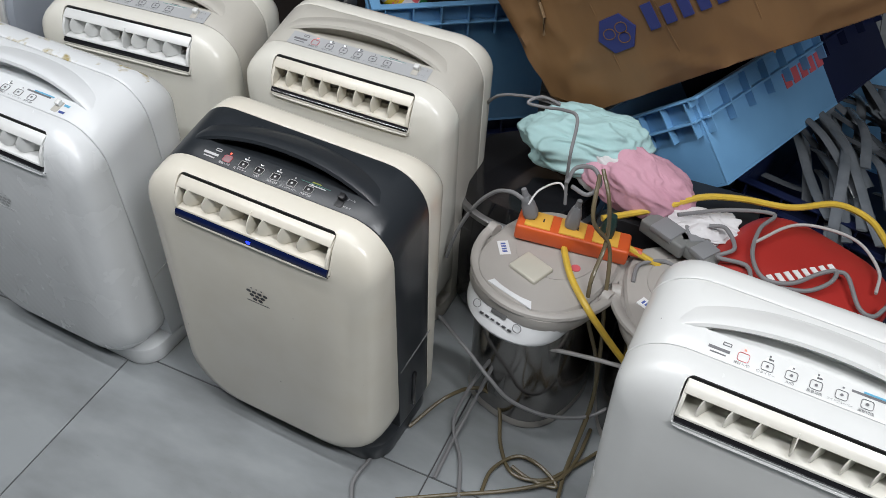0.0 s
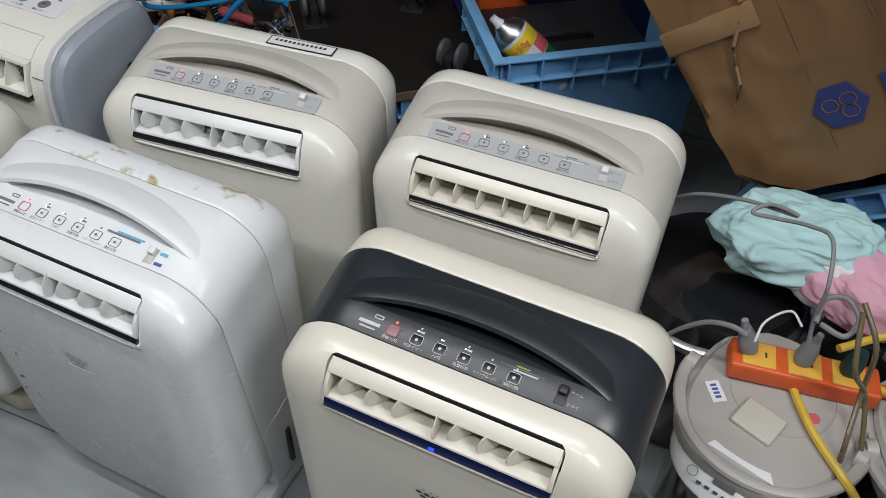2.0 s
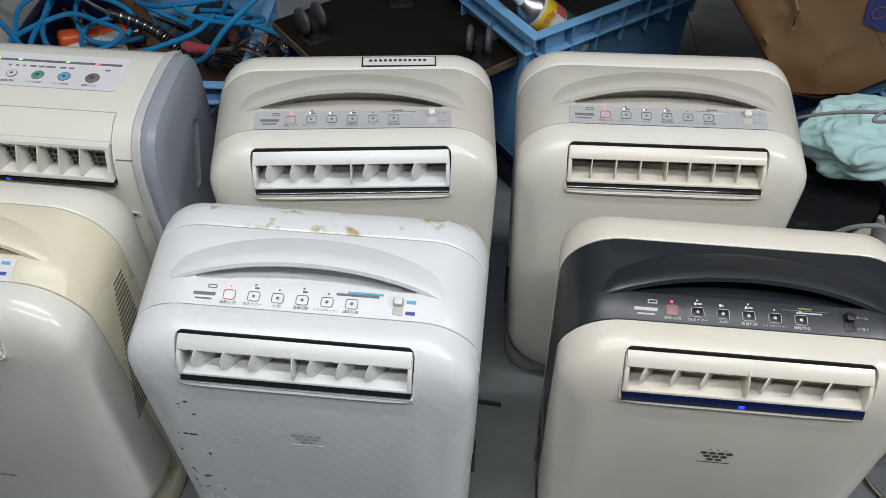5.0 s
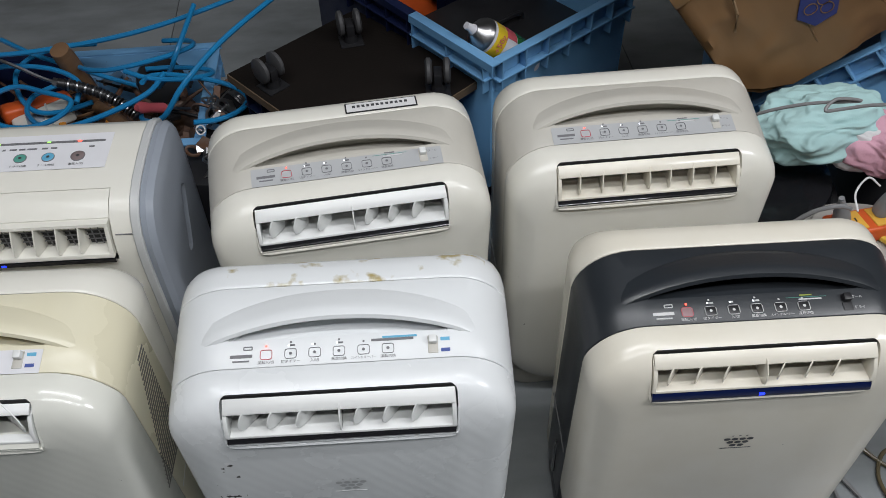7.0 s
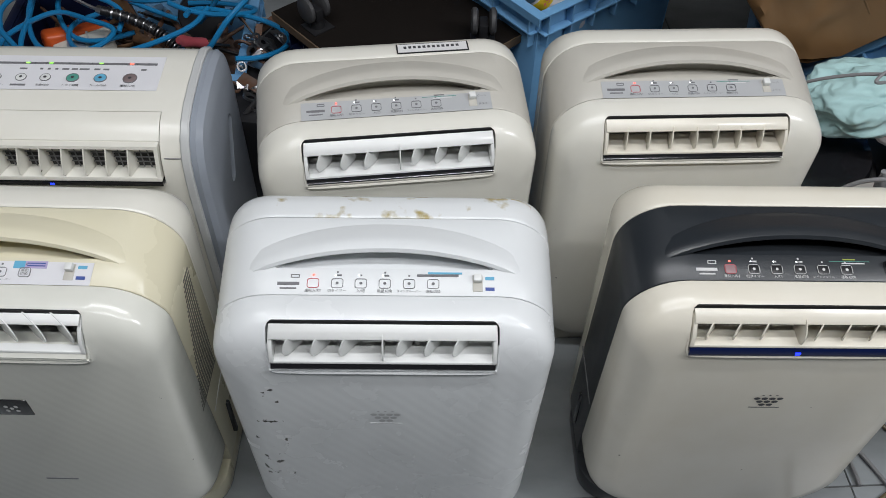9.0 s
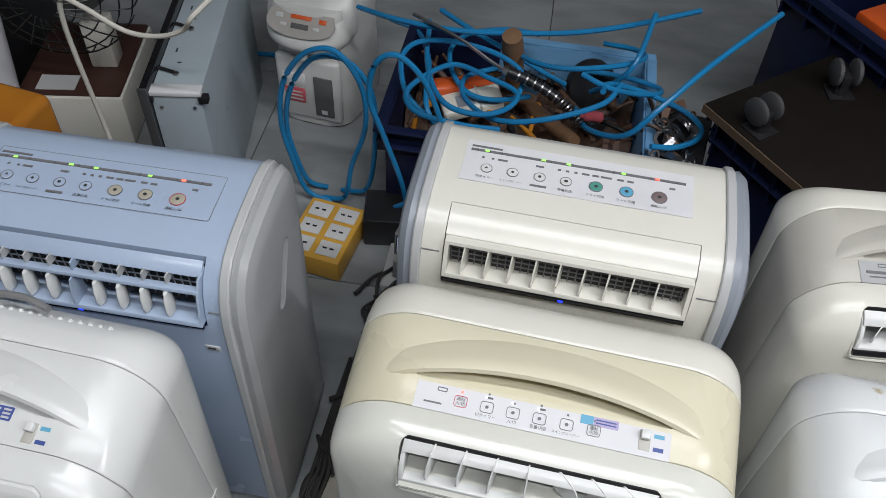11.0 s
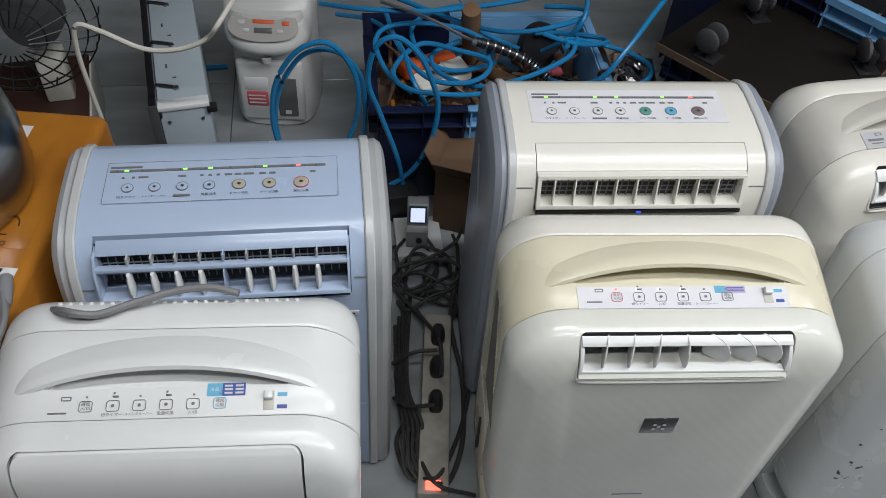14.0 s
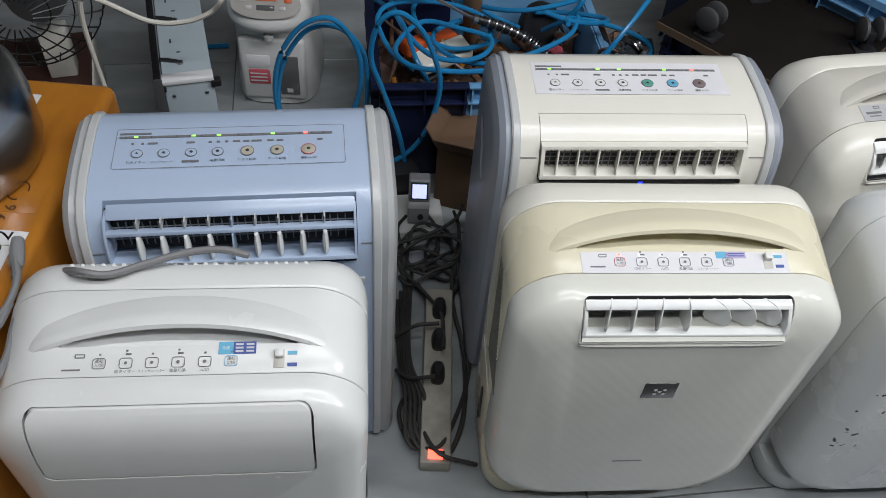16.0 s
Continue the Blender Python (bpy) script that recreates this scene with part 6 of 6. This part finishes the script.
cable("cable", [(-0.161, 1.235, 0.395), (-0.182, 1.236, 0.4), (-0.213, 1.245, 0.38), (-0.248, 1.252, 0.33), (-0.277, 1.252, 0.26), (-0.29, 1.244, 0.2)], 0.0034, CABLE_GREY, "grey rubber power cable lying loose", "cable", "loose cables")
cable("cable", [(-0.094, 1.239, 0.41), (-0.1, 1.245, 0.45), (-0.102, 1.247, 0.5), (-0.113, 1.291, 0.53), (-0.139, 1.309, 0.525), (-0.175, 1.323, 0.51), (-0.203, 1.321, 0.51), (-0.185, 1.333, 0.52), (-0.154, 1.326, 0.52), (-0.219, 1.351, 0.5), (-0.283, 1.378, 0.46), (-0.325, 1.44, 0.36), (-0.33, 1.52, 0.18), (-0.32, 1.58, 0.006)], 0.0026, CABLE_GREY, "grey rubber power cable lying loose", "cable", "loose cables")
cable("cable", [(-0.098, 1.238, 0.45), (-0.095, 1.268, 0.46), (-0.072, 1.281, 0.46), (-0.053, 1.264, 0.45), (-0.063, 1.241, 0.44), (-0.091, 1.248, 0.44)], 0.0034, CABLE_GREY, "grey rubber power cable lying loose", "cable", "loose cables")
cable("cable", [(0.061, 1.354, 0.37), (0.131, 1.408, 0.37), (0.198, 1.434, 0.37), (0.185, 1.381, 0.375), (0.187, 1.315, 0.375), (0.212, 1.271, 0.375), (0.251, 1.28, 0.375), (0.284, 1.316, 0.38), (0.306, 1.335, 0.38), (0.302, 1.306, 0.38), (0.276, 1.277, 0.375), (0.238, 1.262, 0.375)], 0.0034, CABLE_GREY, "grey rubber power cable lying loose", "cable", "loose cables")
cable("cable", [(0.306, 1.335, 0.38), (0.323, 1.331, 0.38), (0.348, 1.285, 0.37), (0.37, 1.283, 0.365), (0.385, 1.311, 0.365)], 0.0034, CABLE_GREY, "grey rubber power cable lying loose", "cable", "loose cables")
cable("cable", [(0.112, 1.359, 0.365), (0.137, 1.36, 0.37), (0.16, 1.32, 0.37), (0.141, 1.294, 0.365), (0.184, 1.291, 0.37), (0.199, 1.259, 0.37)], 0.0034, CABLE_GREY, "grey rubber power cable lying loose", "cable", "loose cables")
cable("cable", [(0.037, 1.234, 0.31), (0.034, 1.27, 0.315), (0.063, 1.298, 0.315), (0.091, 1.301, 0.31)], 0.0034, CABLE_GREY, "grey rubber power cable lying loose", "cable", "loose cables")
cable("cable", [(0.184, 1.343, 0.375), (0.227, 1.406, 0.38), (0.275, 1.427, 0.38), (0.328, 1.419, 0.38), (0.364, 1.374, 0.375), (0.367, 1.328, 0.37)], 0.0026, CABLE_PALE, "thin pale grey cable over the red bag", "cable", "loose cables")
cable("cable", [(-0.086, 1.109, 0.22), (-0.005, 1.138, 0.21), (0.076, 1.161, 0.2)], 0.0036, CABLE_PALE, "pale grey cable crossing a steel pot", "cable", "loose cables")
cable("cable", [(-0.15, 1.233, 0.39), (-0.145, 1.262, 0.4), (-0.121, 1.283, 0.41), (-0.103, 1.274, 0.4)], 0.0016, PAPER, "white twisted tie on the socket strip", "cable", "loose cables")
cable("cable", [(-0.092, 1.262, 0.317), (-0.072, 1.222, 0.319), (-0.047, 1.184, 0.318), (-0.005, 1.144, 0.31), (0.034, 1.148, 0.26), (0.075, 1.163, 0.2)], 0.0055, CABLE_YELLOW, "flat yellow power cable with printing", "cable", "loose cables")
cable("cable", [(0.007, 1.284, 0.33), (0.047, 1.289, 0.315), (0.088, 1.303, 0.29)], 0.0055, CABLE_YELLOW, "flat yellow power cable with printing", "cable", "loose cables")
cable("cable", [(-0.047, 1.307, 0.35), (-0.007, 1.345, 0.35), (0.033, 1.371, 0.36), (0.082, 1.416, 0.37), (0.14, 1.446, 0.37), (0.219, 1.466, 0.37), (0.284, 1.513, 0.37), (0.341, 1.514, 0.36), (0.377, 1.458, 0.36)], 0.0055, CABLE_YELLOW, "flat yellow power cable with printing", "cable", "loose cables")
cable("air_hose", [(-1.800, 1.66, 0.006), (-1.850, 1.66, 0.03), (-1.871, 1.66, 0.103), (-1.886, 1.66, 0.201), (-1.871, 1.66, 0.297), (-1.827, 1.66, 0.365), (-1.777, 1.66, 0.384), (-1.741, 1.66, 0.352), (-1.72, 1.66, 0.292), (-1.723, 1.66, 0.211), (-1.752, 1.66, 0.119), (-1.77, 1.66, 0.03), (-1.82, 1.67, 0.006)], 0.0052, HOSE_BLUE, "blue plastic air hose lying in loops", "hose", "loose hoses")
cable("air_hose", [(-1.820, 1.70, 0.006), (-1.855, 1.69, 0.025), (-1.871, 1.68, 0.089), (-1.884, 1.68, 0.177), (-1.867, 1.68, 0.269), (-1.82, 1.68, 0.342), (-1.764, 1.68, 0.353), (-1.723, 1.68, 0.315), (-1.707, 1.68, 0.252), (-1.712, 1.68, 0.13), (-1.735, 1.69, 0.03), (-1.79, 1.70, 0.006)], 0.0052, HOSE_BLUE, "blue plastic air hose lying in loops", "hose", "loose hoses")
cable("air_hose", [(-1.600, 1.62, 0.006), (-1.625, 1.62, 0.05), (-1.644, 1.62, 0.144), (-1.677, 1.62, 0.252), (-1.699, 1.62, 0.327), (-1.686, 1.62, 0.399), (-1.65, 1.62, 0.423), (-1.608, 1.62, 0.388), (-1.578, 1.62, 0.319), (-1.567, 1.62, 0.256), (-1.583, 1.62, 0.169), (-1.623, 1.62, 0.094), (-1.7, 1.62, 0.037)], 0.0052, HOSE_BLUE, "blue plastic air hose lying in loops", "hose", "loose hoses")
cable("air_hose", [(-1.796, 1.892, 0.32), (-1.709, 1.842, 0.34), (-1.601, 1.835, 0.34), (-1.515, 1.862, 0.33), (-1.386, 1.896, 0.33), (-1.275, 1.95, 0.33), (-1.141, 2.023, 0.34)], 0.0052, HOSE_BLUE, "blue plastic air hose lying in loops", "hose", "loose hoses")
cable("air_hose", [(-1.019, 1.917, 0.42), (-1.134, 1.764, 0.4), (-1.207, 1.68, 0.36), (-1.258, 1.662, 0.3), (-1.321, 1.725, 0.25), (-1.347, 1.816, 0.22)], 0.0052, HOSE_BLUE, "blue plastic air hose lying in loops", "hose", "loose hoses")
cable("air_hose", [(-1.769, 2.043, 0.2), (-1.69, 1.956, 0.24), (-1.636, 1.812, 0.28), (-1.61, 1.678, 0.28), (-1.574, 1.682, 0.2), (-1.551, 1.698, 0.1)], 0.0052, HOSE_BLUE, "blue plastic air hose lying in loops", "hose", "loose hoses")
cable("air_hose", [(-1.663, 1.941, 0.28), (-1.634, 1.794, 0.28), (-1.585, 1.699, 0.28), (-1.523, 1.678, 0.28), (-1.472, 1.703, 0.28), (-1.457, 1.755, 0.28), (-1.515, 1.788, 0.28), (-1.592, 1.81, 0.28), (-1.65, 1.708, 0.29), (-1.624, 1.648, 0.29), (-1.541, 1.643, 0.28), (-1.471, 1.647, 0.28)], 0.0052, HOSE_BLUE, "blue plastic air hose lying in loops", "hose", "loose hoses")
cable("air_hose", [(-1.23, 1.955, 0.36), (-1.252, 1.846, 0.33), (-1.28, 1.839, 0.28), (-1.323, 1.874, 0.22)], 0.0052, HOSE_BLUE, "blue plastic air hose lying in loops", "hose", "loose hoses")
cable("air_hose", [(-1.643, 1.955, 0.3), (-1.555, 1.891, 0.3), (-1.485, 1.876, 0.28), (-1.422, 1.886, 0.24), (-1.373, 1.884, 0.22)], 0.0052, HOSE_BLUE, "blue plastic air hose lying in loops", "hose", "loose hoses")
cable("cable", [(-1.895, 1.94, 0.31), (-1.880, 1.80, 0.44), (-1.895, 1.60, 0.535), (-1.925, 1.5, 0.530), (-1.950, 1.5, 0.498), (-1.9945, 1.5, 0.478), (-2.050, 1.5, 0.478), (-2.110, 1.5, 0.510), (-2.142, 1.5, 0.520), (-2.152, 1.5, 0.48), (-2.151, 1.5, 0.40), (-2.140, 1.5, 0.20), (-2.120, 1.47, 0.004), (-2.08, 1.44, 0.004)], 0.0042, CABLE_WHITE, "white cable hanging in a curve from an electric pot", "cable", "loose cables")
cable("cable", [(-2.06, 1.795, 0.2), (-2.07, 1.798, 0.08), (-2.051, 1.751, 0.01), (-1.974, 1.639, 0.01), (-1.911, 1.563, 0.01)], 0.004, CABLE_RED, "dark red cable on the floor", "cable", "loose cables")
cable("air_hose", [(-2.154, 2.093, 0.01), (-2.044, 2.107, 0.01)], 0.006, HOSE_BLUE, "blue hose on the floor", "hose", "loose hoses")
cable("cable", [(-2.066, 0.964, 0.5), (-2.023, 0.919, 0.553), (-1.987, 0.913, 0.553), (-1.95, 0.929, 0.552), (-1.906, 0.945, 0.552), (-1.87, 0.947, 0.553), (-1.842, 0.941, 0.55)], 0.0042, CABLE_GREY, "grey power cord lying over a white dehumidifier", "cable", "loose cables")
cable("cable", [(-2.112, 0.979, 0.512), (-2.1, 0.941, 0.512), (-2.104, 0.906, 0.507), (-2.12, 0.874, 0.507), (-2.133, 0.837, 0.506), (-2.123, 0.806, 0.506), (-2.092, 0.805, 0.51), (-2.085, 0.843, 0.51), (-2.086, 0.892, 0.51), (-2.054, 0.942, 0.51)], 0.0042, CABLE_GREY, "coiled grey power cord on an orange carton", "cable", "loose cables")
cable("cable", [(-2.101, 0.914, 0.506), (-2.109, 0.876, 0.506), (-2.137, 0.857, 0.506), (-2.142, 0.829, 0.506), (-2.103, 0.79, 0.506)], 0.0042, CABLE_GREY, "coiled grey power cord on an orange carton", "cable", "loose cables")
cable("cable", [(-1.646, 1.425, 0.03), (-1.58, 1.435, 0.05), (-1.534, 1.462, 0.06), (-1.52, 1.481, 0.08)], 0.0036, CABLE_DARK, "dusty dark cable among other cables on the floor", "cable", "loose cables")
cable("cable", [(-1.658, 1.405, 0.02), (-1.604, 1.401, 0.04), (-1.55, 1.379, 0.03), (-1.527, 1.404, 0.05), (-1.569, 1.427, 0.05), (-1.626, 1.4, 0.05), (-1.648, 1.376, 0.02), (-1.604, 1.295, 0.035), (-1.578, 1.231, 0.05), (-1.581, 1.152, 0.06)], 0.0036, CABLE_DARK, "dusty dark cable among other cables on the floor", "cable", "loose cables")
cable("cable", [(-1.533, 1.311, 0.01), (-1.524, 1.208, 0.01), (-1.539, 1.114, 0.01), (-1.567, 1.039, 0.01), (-1.601, 0.976, 0.035), (-1.644, 1.002, 0.01), (-1.66, 1.054, 0.01), (-1.645, 1.086, 0.01), (-1.628, 1.042, 0.01), (-1.602, 0.959, 0.05), (-1.537, 0.956, 0.01)], 0.0036, CABLE_DARK, "dusty dark cable among other cables on the floor", "cable", "loose cables")
cable("cable", [(-1.663, 1.207, 0.02), (-1.625, 1.209, 0.05), (-1.584, 1.213, 0.05)], 0.0036, CABLE_DARK, "dusty dark cable among other cables on the floor", "cable", "loose cables")
cable("cable", [(-1.662, 1.136, 0.02), (-1.64, 1.106, 0.04), (-1.598, 1.095, 0.06)], 0.0036, CABLE_DARK, "dusty dark cable among other cables on the floor", "cable", "loose cables")
cable("cable", [(-1.649, 1.357, 0.01), (-1.629, 1.327, 0.02), (-1.585, 1.352, 0.03), (-1.539, 1.378, 0.03), (-1.526, 1.466, 0.03), (-1.536, 1.494, 0.05)], 0.0036, CABLE_DARK, "dusty dark cable among other cables on the floor", "cable", "loose cables")
cable("cable", [(-0.75, 1.156, 0.004), (-0.709, 1.158, 0.004), (-0.662, 1.155, 0.004)], 0.0036, CABLE_DARK, "black cable on the floor between dehumidifiers", "cable", "loose cables")

rng = random.Random(33)
for k in range(6):
    cx, cy, r = -1.600 + rng.uniform(-0.030, 0.035), 1.375 + rng.uniform(-0.06, 0.09), rng.uniform(0.025, 0.055)
    pts = [(cx + r * (1 + 0.3 * math.sin(1.7 * a + k)) * math.cos(a + k), cy + 1.3 * r * math.sin(a + k), 0.008 + 0.030 * rng.random()) for a in [0.8 * j for j in range(8)]]
    cable("cable", pts, 0.0033, CABLE_DARK, "dusty dark cable among other cables on the floor", "cable", "loose cables")
for k in range(5):
    x = -1.655 + 0.008 * k
    pts = [(x, 1.30 + 0.02 * k, 0.008), (x - 0.004 * k, 1.16, 0.012 + 0.006 * k), (x + 0.006, 1.08, 0.030), (x + 0.004, 1.00 + 0.01 * k, 0.034 - 0.004 * k), (x + 0.022, 0.985, 0.020), (x + 0.030, 1.05, 0.022), (x + 0.012, 1.10 - 0.006 * k, 0.024)]
    cable("cable", pts, 0.0034, CABLE_DARK, "dark cable bundled beside a floor socket strip", "cable", "loose cables")
cable("cable", [(-1.530, 1.42, 0.03), (-1.552, 1.30, 0.02), (-1.540, 1.18, 0.012), (-1.548, 1.06, 0.010), (-1.575, 0.985, 0.012), (-1.60, 0.965, 0.036)], 0.0042, CABLE_DARK, "thick dark cable running along a socket strip", "cable", "loose cables")

# ---- floor tiles ----
tile_mesh = None
for i in range(-8, 8):
    for j in range(-8, 7):
        m = pose(-0.762, 0.918, 0, 0, 0, FLOOR_TURN) @ pose(TILE * i, TILE * j, 0)
        p = m @ Vector((TILE / 2, TILE / 2, 0))
        if not (-4.35 < p.x < 2.55 and -2.55 < p.y < 3.25):
            continue
        if tile_mesh is None:
            first = part("tile", box(0.0012, TILE - 0.0012, 0.0012, TILE - 0.0012, -0.008, 0.0, 0.0006, 1), TILE_MAT, floor)
            tile_mesh = first.data
            first.matrix_world = m
        else:
            o = new("tile", tile_mesh)
            o.parent = floor
            o.matrix_world = m
